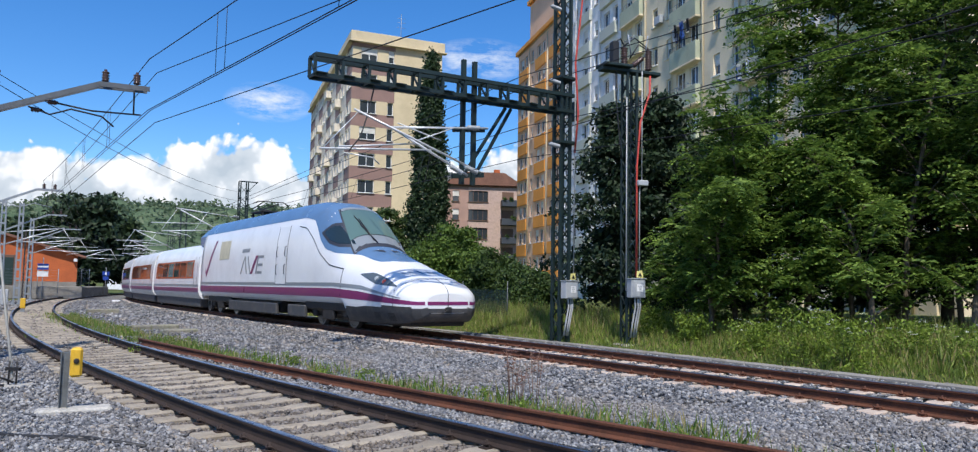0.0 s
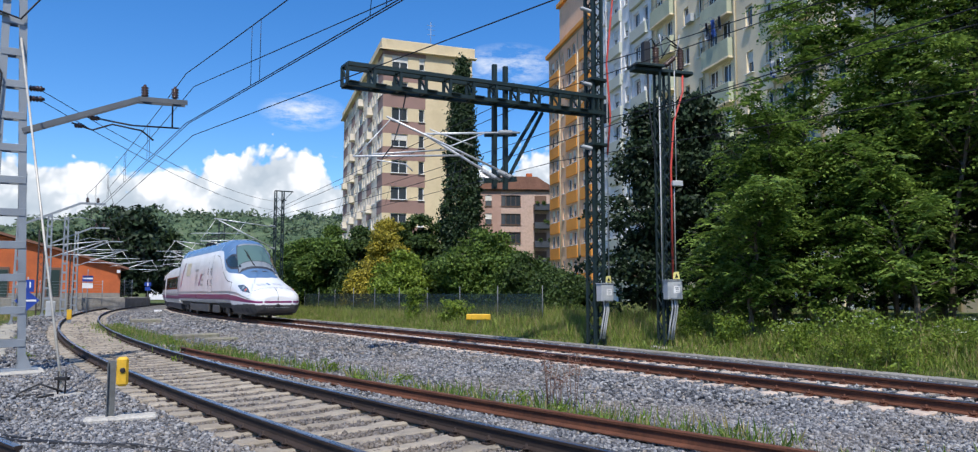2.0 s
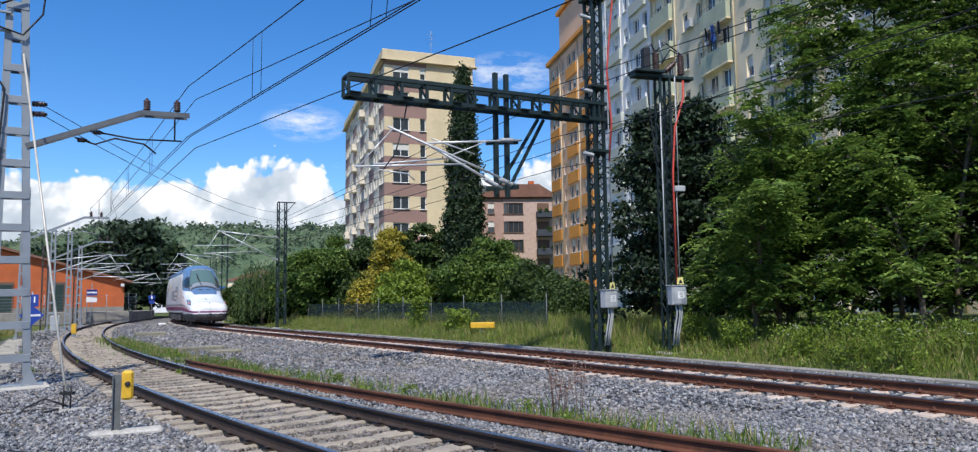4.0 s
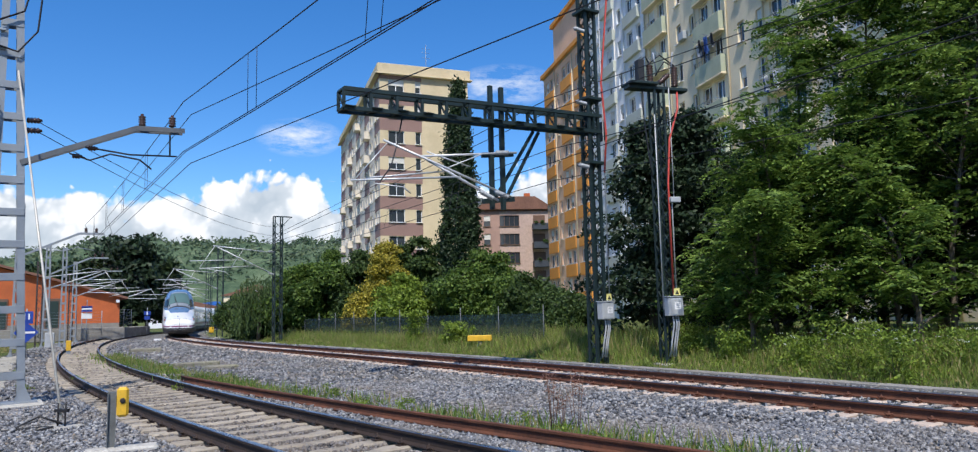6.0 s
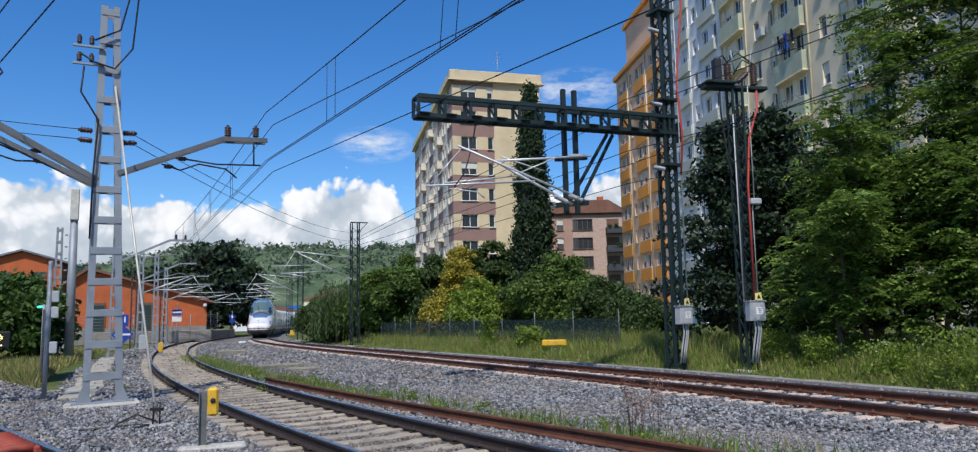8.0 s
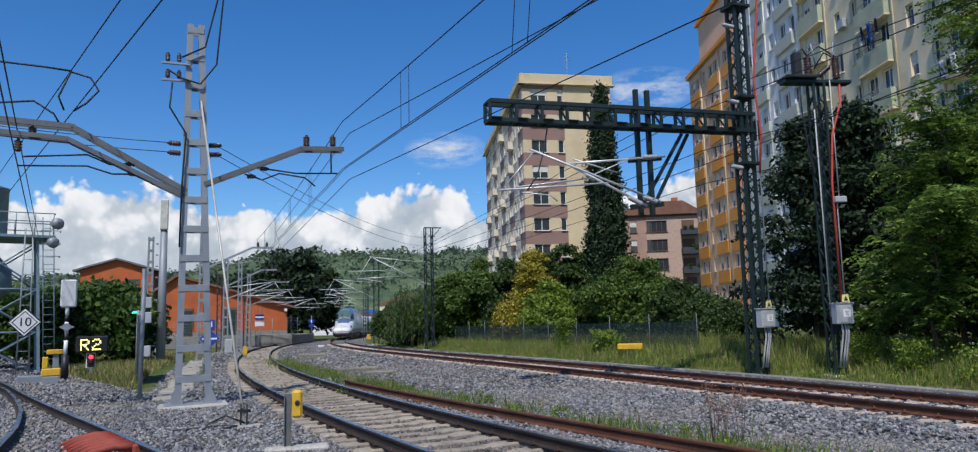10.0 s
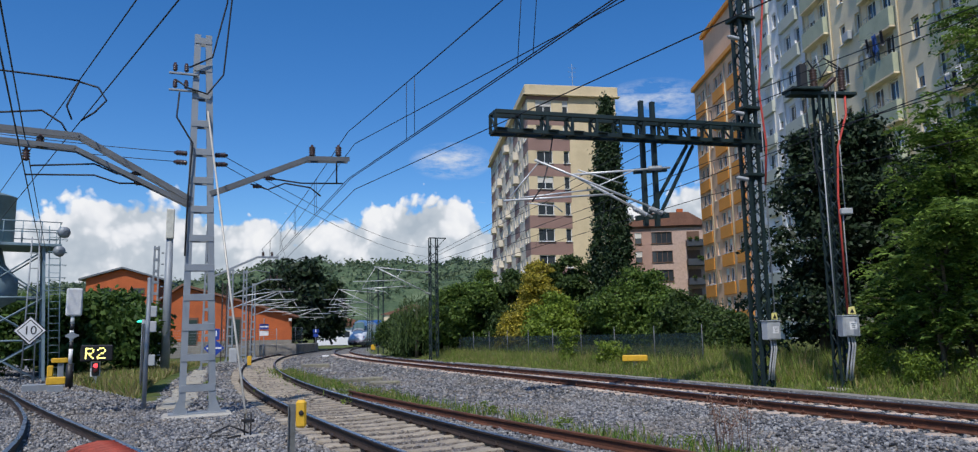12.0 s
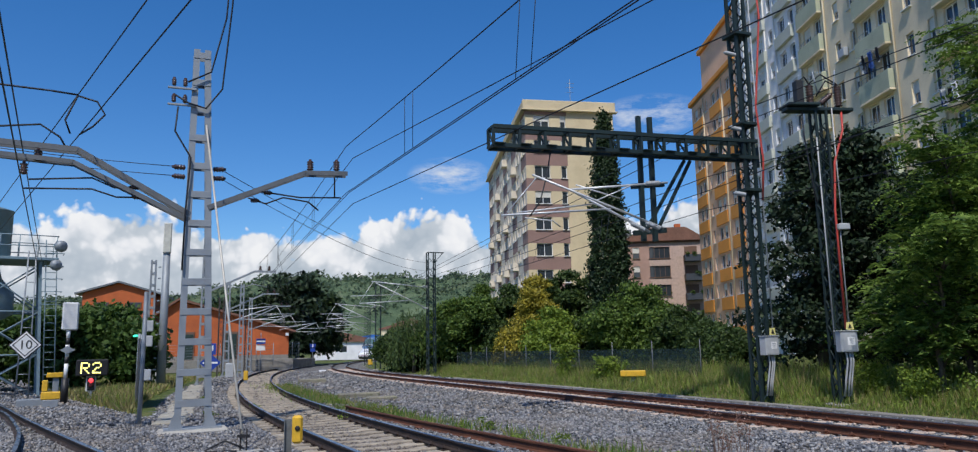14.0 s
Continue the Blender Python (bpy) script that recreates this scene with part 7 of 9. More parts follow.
def make_left_arms():
    def L(r, z, y=0.0):
        return (r, y, z - lz)
    for yy in (-0.12, 0.12):
        bm = bmesh.new()
        for a, b in ((L(0.2, 4.66, yy), L(2.42, 5.62, yy)), (L(2.40, 5.62, yy), L(3.45, 5.66, yy))):
            beam(bm, a, b, 0.035, 0.11)
        part("bracket_arm", bm, ARM_STEEL, left_mast, "grey channel bracket arm")
        bm = bmesh.new()
        for a, b in ((L(-0.2, 4.5, yy), L(-2.5, 5.84, yy)), (L(-2.48, 5.84, yy), L(-4.9, 5.97, yy))):
            beam(bm, a, b, 0.035, 0.12)
        for a, b in ((L(-0.2, 4.36, yy), L(-2.58, 5.56, yy)), (L(-2.56, 5.56, yy), L(-4.9, 5.72, yy))):
            beam(bm, a, b, 0.035, 0.10)
        part("bracket_arm", bm, ARM_STEEL, left_mast, "grey channel bracket arm")
    for r, z in ((3.2, 5.74), (2.55, 5.7), (-3.5, 5.25), (-3.25, 5.55)):
        bm = bmesh.new()
        lathe(bm, L(r, z), ribbed(4, 0.085, 0.06), 10)
        part("insulator", bm, INSULATOR, left_mast, "ribbed brown insulator")
    for pts in ([L(1.1, 4.95), L(1.5, 4.83), L(1.9, 5.0), L(2.5, 4.92), L(2.75, 4.72)], [L(1.4, 5.12), L(2.3, 5.02), L(3.3, 5.06)], [L(-1.2, 5.1), L(-1.75, 5.05), L(-2.2, 5.25), L(-3.4, 5.15)], [L(-1.1, 4.86), L(-1.7, 4.84), L(-2.2, 5.0), L(-3.5, 4.95)], [L(3.15, 5.6), L(3.15, 5.05)]):
        rod(left_mast, "steady_arm", pts, 0.02, WIRE)
    for r, z in ((1.15, 4.9), (1.45, 5.1), (-1.25, 5.08), (-1.2, 4.86)):
        bm = bmesh.new()
        lathe(bm, L(r, z), ribbed(3, 0.06, 0.05), 8, axis=(1 if r > 0 else -1, 0, 0))
        part("insulator", bm, INSULATOR, left_mast)
    # surge arresters and cables near the top
    for z in (7.05, 7.45):
        bm = bmesh.new()
        box(bm, (-0.42, -0.15, z - lz), (0.62, 0.05, 0.05), bevel=0.01)
        part("bracket", bm, GALV, left_mast)
        for q in range(2):
            bm = bmesh.new()
            lathe(bm, (-0.6 + q * 0.24, -0.15, z - lz + 0.05), ribbed(3, 0.055, 0.05), 8)
            part("insulator", bm, INSULATOR, left_mast)
    for pts in ([(-0.6, -0.15, 7.3 - lz), (-0.3, -0.2, 7.1 - lz), (0.1, -0.2, 7.0 - lz), (0.45, -0.2, 7.5 - lz), (0.62, -0.5, 9.5 - lz), (0.75, -0.9, 12.0 - lz)], [(-0.5, -0.15, 7.0 - lz), (-0.55, -0.2, 6.4 - lz), (-0.2, -0.2, 5.8 - lz), (-0.28, -0.2, 4.6 - lz), (-0.32, -0.2, 3.2 - lz)], [(-0.3, -0.2, 7.6 - lz), (0.2, -0.2, 7.9 - lz), (0.5, -0.4, 9.2 - lz), (0.66, -0.8, 12.0 - lz)]):
        rod(left_mast, "jumper_cable", pts, 0.022, WIRE)
    for z in (5.62, 5.4):
        bm = bmesh.new()
        lathe(bm, (0.3, 0.1, z - lz), ribbed(4, 0.07, 0.06), 8, axis=(1, 0, 0.05))
        lathe(bm, (-0.3, 0.1, z - lz), ribbed(4, 0.07, 0.06), 8, axis=(-1, 0, 0.05))
        part("insulator", bm, INSULATOR, left_mast)


make_left_arms()
# guy rod from the mast's neck to a ground anchor
guy = thing("guy_rod", "pale guy rod anchored in the ballast", "guy rod", pose(-7.5, 11.75, land_z(-7.5, 11.75)))
gtop = left_mast.matrix_world @ Vector((0.12, -0.15, 6.6 - lz))
gbase = Vector((-7.5, 11.75, land_z(-7.5, 11.75)))
rod(guy, "rod", [(0, 0, 0.15), tuple(gtop - gbase)], 0.022, mat("pale grey guy wire", (0.55, 0.52, 0.46), 0.5, 0.2))
bm = bmesh.new()
box(bm, (0, 0, 0.0), (0.55, 0.45, 0.12), bevel=0.03)
part("anchor_block", bm, CONCRETE, guy)
bm = bmesh.new()
for x in (-0.06, 0.06):
    tube(bm, [(x, 0, 0.05), (x, 0, 0.42)], 0.014, 5)
box(bm, (0, 0, 0.3), (0.22, 0.06, 0.05))
part("tensioner", bm, T_BOGIE, guy)
bm = bmesh.new()
tube(bm, [(0.05, -0.05, 0.1), (-0.2, -0.25, 0.25), (-0.55, -0.3, 0.08), (-0.3, -0.45, 0.03), (0.1, -0.35, 0.1)], 0.018, 5)
part("earth_cable", bm, BLACK, guy)

# grey masts farther down the left of the near line
for s, off, hgt in ((47, -2.9, 8.0), (64, -2.9, 7.4), (80, -3.0, 7.4)):
    p = NEAR.at(s, off)
    z = land_z(p.x, p.y)
    m = batten_mast("catenary_mast", "grey batten mast farther along the near line", p.x, p.y, z, -NEAR.heading(s), hgt, 0.46, 0.26, 0.8, thick=0.7)
    bm = bmesh.new()
    for yy in (-0.1, 0.1):
        beam(bm, (0.15, yy, 5.3), (2.7, yy, 6.5), 0.035, 0.1)
        beam(bm, (2.7, yy, 6.5), (3.9, yy, 6.5), 0.035, 0.1)
    part("bracket_arm", bm, GALV, m, "grey channel bracket arm")
    for r in (3.0, 3.5):
        bm = bmesh.new()
        lathe(bm, (r, 0, 6.55), ribbed(4, 0.09, 0.06), 8)
        part("insulator", bm, INSULATOR, m)
    rod(m, "steady_arm", [(1.0, 0, 5.6), (2.0, 0, 5.55), (2.6, 0, 5.75), (3.4, 0, 5.6)], 0.022, GALV)


# ---- wires ----
def wire(name, label, pts, r=0.011, sag=0.0, droppers=None):
    root = thing(name, label, "wire")
    bm = bmesh.new()
    out = []
    for a, b in zip(pts, pts[1:]):
        n = 10 if sag else 2
        for i in range(n if (a, b) != (pts[-2], pts[-1]) else n + 1):
            q = i / n
            p = Vector(a).lerp(Vector(b), q)
            p.z -= sag * 4 * q * (1 - q)
            out.append(p)
    tube(bm, out, r, 5)
    part("strand", bm, WIRE, root)
    return root


def along(track, marks, off, z):
    return [tuple(track.at(s, off + d, z)) for s, d in marks]


def contact_set(con, mes, drop_spans, twin=None, label="near"):
    """Messenger wire, contact wire and the pairs of droppers between them."""
    wire("contact_wire", f"dark contact wire over the {label} track", con, 0.0095)
    if twin:
        wire("contact_wire", f"second dark contact wire over the {label} track", twin, 0.0095)
    msg = wire("messenger_wire", f"sagging messenger wire over the {label} track", mes, 0.011, 0.2)
    for (a, b), (c, d) in zip(zip(con, con[1:]), zip(mes, mes[1:])):
        if a not in con[drop_spans[0]:drop_spans[1]]:
            continue
        span = (Vector(b) - Vector(a)).length
        n = max(2, int(span / 4.6))
        for i in range(1, n):
            for q in (i / n, i / n + 0.45 / span):
                lo = Vector(a).lerp(Vector(b), q)
                hi = Vector(c).lerp(Vector(d), q)
                hi.z -= 0.2 * 4 * q * (1 - q)
                rod(msg, "dropper", [hi, lo], 0.006, WIRE)


def runs(a, b, on=1.4):
    """A straight wire's start, past b as seen from a, and a itself."""
    a, b = Vector(a), Vector(b)
    return [tuple(b + (b - a) * on), tuple(a)]


NEAR_FAR = [(47, -0.1), (64, 0.1), (80, 0.0), (104, 0.0)]
contact_set(runs((-8.04, 16.84, 5.24), (-0.42, 8.07, 5.24)) + along(NEAR, NEAR_FAR, 0.15, 5.42),
            runs((-8.06, 16.84, 6.44), (-2.33, 10.08, 6.44), 2.3) + along(NEAR, NEAR_FAR, 0.15, 6.75), (0, 5),
            runs((-8.04, 16.98, 5.27), (-0.30, 8.07, 5.27)) + along(NEAR, NEAR_FAR, 0.3, 5.45), "near")
wire("messenger_wire", "messenger wire of the junction above the near track", runs((-7.9, 16.91, 6.14), (-0.57, 10.35, 6.14)) + along(NEAR, [(40, 0.5), (75, 1.0)], 0.4, 6.3), 0.01)
wire("contact_wire", "dark contact wire running from the near track towards the junction", runs((-7.89, 16.91, 4.97), (0.54, 8.78, 4.97)) + along(NEAR, [(40, 0.5), (75, 1.0)], 0.4, 5.2), 0.0095)
FAR_MARKS = [(-22, 0.0), (20.0, -0.1), (52.5, 0.1), (76, -0.1), (96, 0.1), (118, 0.0), (150, 0)]
FAR_REST = FAR_MARKS[2:]
contact_set(runs((0.69, 18.8, 4.6), (7.65, 11.7, 4.6)) + along(FAR, FAR_REST, 0.0, 4.55), runs((0.73, 20.2, 5.72), (5.15, 14.4, 5.75)) + along(FAR, FAR_REST, 0.0, 5.75), (1, 6), None, "far")
for a, b, dz, word in (((0.72, 20.4, 7.2), (5.4, 15.07, 7.2), 6.9, "feeder"), ((0.75, 21.0, 7.0), (5.4, 15.07, 7.02), 6.7, "return"), ((0.76, 20.5, 5.4), (4.8, 13.4, 5.4), 5.9, "earth")):
    wire("feeder_wire", f"dark {word} wire strung along the masts", runs(a, b) + along(FAR, [(52.5, 0), (76, 0), (96, 0)], 2.8, dz), 0.012)
# span wires from the grey mast to the sides
a = left_mast.matrix_world @ Vector((0.45, 0.1, 5.64 - lz))
wire("span_wire", "thin span wire from the grey mast across the near track", [tuple(a), tuple(FAR.at(52.5, 3.2, 7.6))], 0.009, 0.5)
a = left_mast.matrix_world @ Vector((0.45, 0.1, 5.42 - lz))
wire("span_wire", "thin lower span wire from the grey mast", [tuple(a), tuple(FAR.at(52.5, 3.2, 7.0))], 0.009, 0.5)
for dz in (5.64, 5.42):
    a = left_mast.matrix_world @ Vector((-0.45, 0.1, dz - lz))
    b = left_mast.matrix_world @ Vector((-9.0, 1.5, dz + 1.1 - lz))
    wire("span_wire", "thin span wire from the grey mast towards the yard", [tuple(a), tuple(b)], 0.009, 0.15)
# wires of the yard track on the left
for p, q in (((-12.87, 13.22, 7.1), (-8.28, 9.74, 7.1)), ((-12.81, 13.28, 6.2), (-6.41, 8.36, 6.2)), ((-13.54, 12.54, 5.72), (-8.29, 7.13, 5.72)), ((-13.51, 12.58, 4.91), (-8.09, 7.03, 4.91))):
    back = Vector(p) + (Vector(p) - Vector(q)).normalized() * 24
    wire("yard_wire", "dark overhead wire of the yard track", runs(p, q) + [tuple(back)], 0.013)
for pts in ([(-17.5, 9.4, 7.3), (-15.2, 11.3, 7.18), (-13.3, 12.9, 7.14), (-12.87, 13.22, 7.1)], [(-12.87, 13.22, 7.08), (-12.55, 13.45, 6.98), (-12.42, 13.56, 6.7), (-12.6, 13.42, 6.4), (-12.81, 13.28, 6.2)],
            [(-17.0, 9.8, 5.9), (-14.6, 11.8, 6.1), (-13.4, 12.8, 6.35), (-13.1, 13.05, 6.1), (-13.0, 13.1, 5.9)], [(-12.87, 13.22, 7.08), (-13.05, 13.1, 6.5), (-12.95, 13.16, 6.2)]):
    root = thing("jumper_cable", "thick black jumper cable between the yard wires", "cable")
    rod(root, "cable", pts, 0.022, WIRE)

# ---- beside the tracks ----
TOWER_BLUE = mat("blue-grey painted steel", (0.17, 0.25, 0.30), 0.55, 0, 0.12, 1.5, 40, 0.08, (0.12, 0.14, 0.15), 0.5)
SIG_BLACK = mat("signal black paint", (0.015, 0.015, 0.017), 0.5, 0, 0.1, 3, 40, 0.03)
LED = glow_mat("yellow lamp dots", (1.0, 0.9, 0.25), 2.2)
RED_LAMP = glow_mat("red signal lamp", (1.0, 0.05, 0.06), 1.8)
GREEN_LAMP = glow_mat("green signal lamp", (0.05, 0.8, 0.5), 0.8)
STONE = mat("pale path slab", (0.36, 0.335, 0.28), 0.95, 0, 0.12, 1.5, 30, 0.4, (0.3, 0.27, 0.2), 0.5, random_tint=0.1)
DOTS = {"R": ("11110", "10001", "10001", "11110", "10100", "10010", "10001"), "2": ("01110", "10001", "00001", "00110", "01000", "10000", "11111")}


def facing(x, y, z):
    """A pose at a place, turned to face the camera's standpoint."""
    return pose(x, y, z, 0, 0, math.degrees(math.atan2(y, x)) - 90)


def solid(root, name, c, size, material, bevel=0.01, label="", parent=None):
    bm = bmesh.new()
    box(bm, c, size, bevel=bevel)
    return part(name, bm, material, parent or root, label)


def words(root, text, size, loc, material, name="lettering"):
    cu = bpy.data.curves.new(name, "FONT")
    cu.body, cu.size, cu.extrude, cu.align_x, cu.align_y = text, size, 0.004, "CENTER", "CENTER"
    cu.materials.append(material)
    ob = new(name, cu)
    ob.parent = root
    ob.matrix_local = pose(*loc, 90, 0, 0)
    return ob


def make_route_sign():
    x, y = -22.15, 24.46
    z = land_z(x, y)
    root = thing("route_indicator", "black lamp panel showing R2 over a red signal", "signal", facing(x, y, z))
    b = solid(root, "panel", (0, 0, 1.32), (1.12, 0.22, 0.62), SIG_BLACK, 0.04, "black lamp panel")
    step = 0.062
    for i, ch in enumerate("R2"):
        for r, row in enumerate(DOTS[ch]):
            for c, bit in enumerate(row):
                if bit == "1":
                    bm = bmesh.new()
                    lathe(bm, (-0.37 + i * 0.40 + c * step, -0.11, 1.50 - r * step), [(0.028, 0), (0.026, 0.012), (0.012, 0.02)], 8, axis=(0, -1, 0))
                    part("lamp_dot", bm, LED, b)
    s = solid(root, "signal_head", (-0.02, 0, 0.72), (0.26, 0.2, 0.5), SIG_BLACK, 0.03, "small black signal head")
    for zz, m in ((0.84, RED_LAMP), (0.66, mat("dark lens", (0.1, 0.02, 0.02), 0.2))):
        bm = bmesh.new()
        lathe(bm, (-0.02, -0.1, zz), [(0.085, 0), (0.08, 0.02), (0.04, 0.04)], 14, axis=(0, -1, 0))
        part("lens", bm, m, s)
    solid(root, "backboard", (-0.02, 0.06, 0.72), (0.34, 0.03, 0.58), SIGN_WHITE, 0.01)
    solid(root, "post", (-0.02, 0, 0.22), (0.14, 0.14, 0.5), GALV, 0.01)


def make_signal():
    x, y = -22.8, 23.86
    z = land_z(x, y)
    root = thing("railway_signal", "signal on a black and white banded post, its head turned away", "signal", facing(x, y, z))
    hts = ((0.0, 0.95, SIG_BLACK), (0.95, 1.5, SIGN_WHITE), (1.5, 1.75, SIG_BLACK), (1.75, 2.2, SIGN_WHITE), (2.2, 2.45, SIG_BLACK), (2.45, 2.75, SIGN_WHITE))
    for a, b, m in hts:
        bm = bmesh.new()
        r = 0.13 if a == 0 else 0.07
        tube(bm, [(0, 0, a), (0, 0, b)], r, 12)
        part("post_band", bm, m, root)
    solid(root, "signal_head", (0.03, 0, 3.28), (0.56, 0.26, 1.06), mat("pale grey signal back", (0.62, 0.63, 0.64), 0.5), 0.05, "pale grey back of the signal head")
    solid(root, "bracket", (0.02, 0, 2.0), (0.46, 0.1, 0.08), GALV, 0.01)
    bm = bmesh.new()
    prism(bm, [(-0.25, 2.0), (0, 2.16), (0.25, 2.0), (0, 1.86)], -0.09, -0.08)
    part("plate", bm, GALV, root)


def make_speed_sign():
    x, y = -27.6, 26.6
    z = land_z(x, y)
    root = thing("speed_sign", "white diamond sign reading 10 on a ladder post", "sign", facing(x, y, z))
    for sx in (-0.2, 0.2):
        rod(root, "upright", [(sx * 1.2, 0, 0), (sx * 0.7, 0, 6.4)], 0.035, GALV)
    for i in range(9):
        rod(root, "rung", [(-0.2, 0, 0.4 + i * 0.66), (0.2, 0, 0.4 + i * 0.66)], 0.02, GALV)
    for d, y0, m, nm in ((0.64, -0.06, SIG_BLACK, "board_rim"), (0.58, -0.075, SIGN_WHITE, "board"), (0.49, -0.085, SIG_BLACK, "border"), (0.44, -0.092, SIGN_WHITE, "face")):
        bm = bmesh.new()
        prism(bm, [(-d, 2.3), (0, 2.3 + d), (d, 2.3), (0, 2.3 - d)], y0, y0 + 0.014)
        part(nm, bm, m, root)
    words(root, "10", 0.52, (0, -0.1, 2.3), SIG_BLACK)


def make_sand_tower():
    x, y = -31.2, 28.6
    z = land_z(x, y)
    root = thing("steel_tower", "blue-grey steel tower with tank, railed platform and ladder", "tower", facing(x, y, z))
    for sx in (-1.45, 1.45):
        for sy in (-1.2, 1.2):
            bm = bmesh.new()
            beam(bm, (sx * 1.15, sy * 1.1, 0), (sx * 0.95, sy, 6.3), 0.13)
            part("leg", bm, TOWER_BLUE, root)
    for zz in (1.9, 3.9):
        for sy in (-1.2, 1.2):
            rod(root, "tie_bar", [(-1.55, sy, zz), (1.55, sy, zz)], 0.05, TOWER_BLUE)
        for sx in (-1.5, 1.5):
            rod(root, "tie_bar", [(sx, -1.2, zz), (sx, 1.2, zz)], 0.05, TOWER_BLUE)
    for a, b in ((0.0, 1.9), (1.9, 3.9), (3.9, 6.2)):
        for sy in (-1.22, 1.22):
            rod(root, "brace", [(-1.55, sy, a), (1.5, sy, b)], 0.04, TOWER_BLUE)
            rod(root, "brace", [(1.55, sy, a), (-1.5, sy, b)], 0.04, TOWER_BLUE)
    solid(root, "platform", (0.1, 0, 6.35), (4.0, 3.2, 0.14), TOWER_BLUE, 0.02, "blue-grey platform deck")
    for i in range(6):
        for sy in (-1.55, 1.55):
            rod(root, "rail_post", [(-1.8 + i * 0.76, sy, 6.4), (-1.8 + i * 0.76, sy, 7.45)], 0.022, TOWER_BLUE)
    for zz in (6.95, 7.45):
        rod(root, "handrail", [(-1.85, 1.55, zz), (-1.85, -1.55, zz), (2.05, -1.55, zz), (2.05, 1.55, zz), (-1.85, 1.55, zz)], 0.024, TOWER_BLUE)
    bm = bmesh.new()
    lathe(bm, (-0.8, 0, 6.45), [(0.95, 0), (0.97, 0.04), (0.97, 2.2), (1.0, 2.22), (1.0, 2.28), (0.3, 2.5)], 20)
    part("tank", bm, mat("grey-green tank sheet", (0.20, 0.28, 0.29), 0.5, 0.2, 0.1, 1, 30, 0.05, (0.13, 0.14, 0.13), 0.5), root, "round grey-green tank")
    bm = bmesh.new()
    lathe(bm, (-0.5, 0, 2.9), [(0.22, 0), (0.24, 0.5), (0.95, 0.9), (0.95, 1.9), (0.4, 2.6), (0.2, 3.4)], 18)
    part("hopper", bm, TOWER_BLUE, root, "blue-grey hopper under the deck")
    for sx in (1.55, 2.0):
        rod(root, "ladder_rail", [(sx + 0.3, -1.5, 0.1), (sx, -1.3, 7.3)], 0.028, TOWER_BLUE)
    for i in range(20):
        q = i / 20
        rod(root, "rung", [(1.85 - 0.3 * q, -1.5 + 0.2 * q, 0.3 + i * 0.34), (2.3 - 0.3 * q, -1.5 + 0.2 * q, 0.3 + i * 0.34)], 0.016, TOWER_BLUE)
    for q in range(5):
        bm = bmesh.new()
        tube(bm, [(1.5, -1.2, 4.2 + q * 0.6), (1.5, -1.9, 4.2 + q * 0.6), (2.3, -1.9, 4.2 + q * 0.6), (2.3, -1.2, 4.2 + q * 0.6)], 0.018, 5)
        part("cage_hoop", bm, TOWER_BLUE, root)
    bm = bmesh.new()
    lathe(bm, (2.05, -1.6, 7.0), [(0.05, 0), (0.26, 0.1), (0.28, 0.3), (0.1, 0.4)], 12, axis=(0.4, -0.9, -0.2))
    part("floodlight", bm, GALV, root)
    bm = bmesh.new()
    lathe(bm, (1.9, -1.6, 6.1), [(0.05, 0), (0.24, 0.1), (0.26, 0.3), (0.1, 0.4)], 12, axis=(0.4, -0.9, -0.2))
    part("floodlight", bm, GALV, root)


def make_yellow_boxes():
    for x, y, kind in ((-28.2, 29.0, 0), (-22.6, 22.6, 1), (-21.6, 22.0, 2)):
        z = land_z(x, y)
        root = thing("track_marker", "yellow topped track marker on a grey stub", "marker", facing(x, y, z), group="yellow markers")
        if kind == 0:
            solid(root, "cap", (0, 0, 0.95), (0.78, 0.4, 0.22), YELLOW, 0.03, "yellow cap")
            solid(root, "stub", (0, 0, 0.45), (0.26, 0.22, 0.8), GALV, 0.02)
        elif kind == 1:
            solid(root, "cap", (0.1, 0, 0.72), (0.2, 0.16, 0.42), YELLOW, 0.03, "yellow cap")
            solid(root, "base", (-0.3, 0, 0.12), (0.9, 0.5, 0.32), GALV, 0.02)
        else:
            solid(root, "cap", (0, 0, 0.42), (0.6, 0.34, 0.26), YELLOW, 0.03, "yellow cap")
            solid(root, "base", (0, 0, 0.1), (0.5, 0.4, 0.36), GALV, 0.02)
    # the low yellow marker in the verge and the two far ones
    for p, sz in ((by_bearing(-3.9, 31), (1.0, 0.4, 0.24)), (by_bearing(-23.4, 88), (0.5, 0.4, 0.6)), (by_bearing(-32.3, 47), (0.25, 0.25, 0.55))):
        z = land_z(*p)
        root = thing("track_marker", "low yellow marker standing in the grass", "marker", facing(p[0], p[1], z), group="yellow markers")
        solid(root, "cap", (0, 0, 0.5), sz, YELLOW, 0.03)
        solid(root, "stub", (0, 0, 0.2), (0.2, 0.2, 0.42), GALV, 0.02)


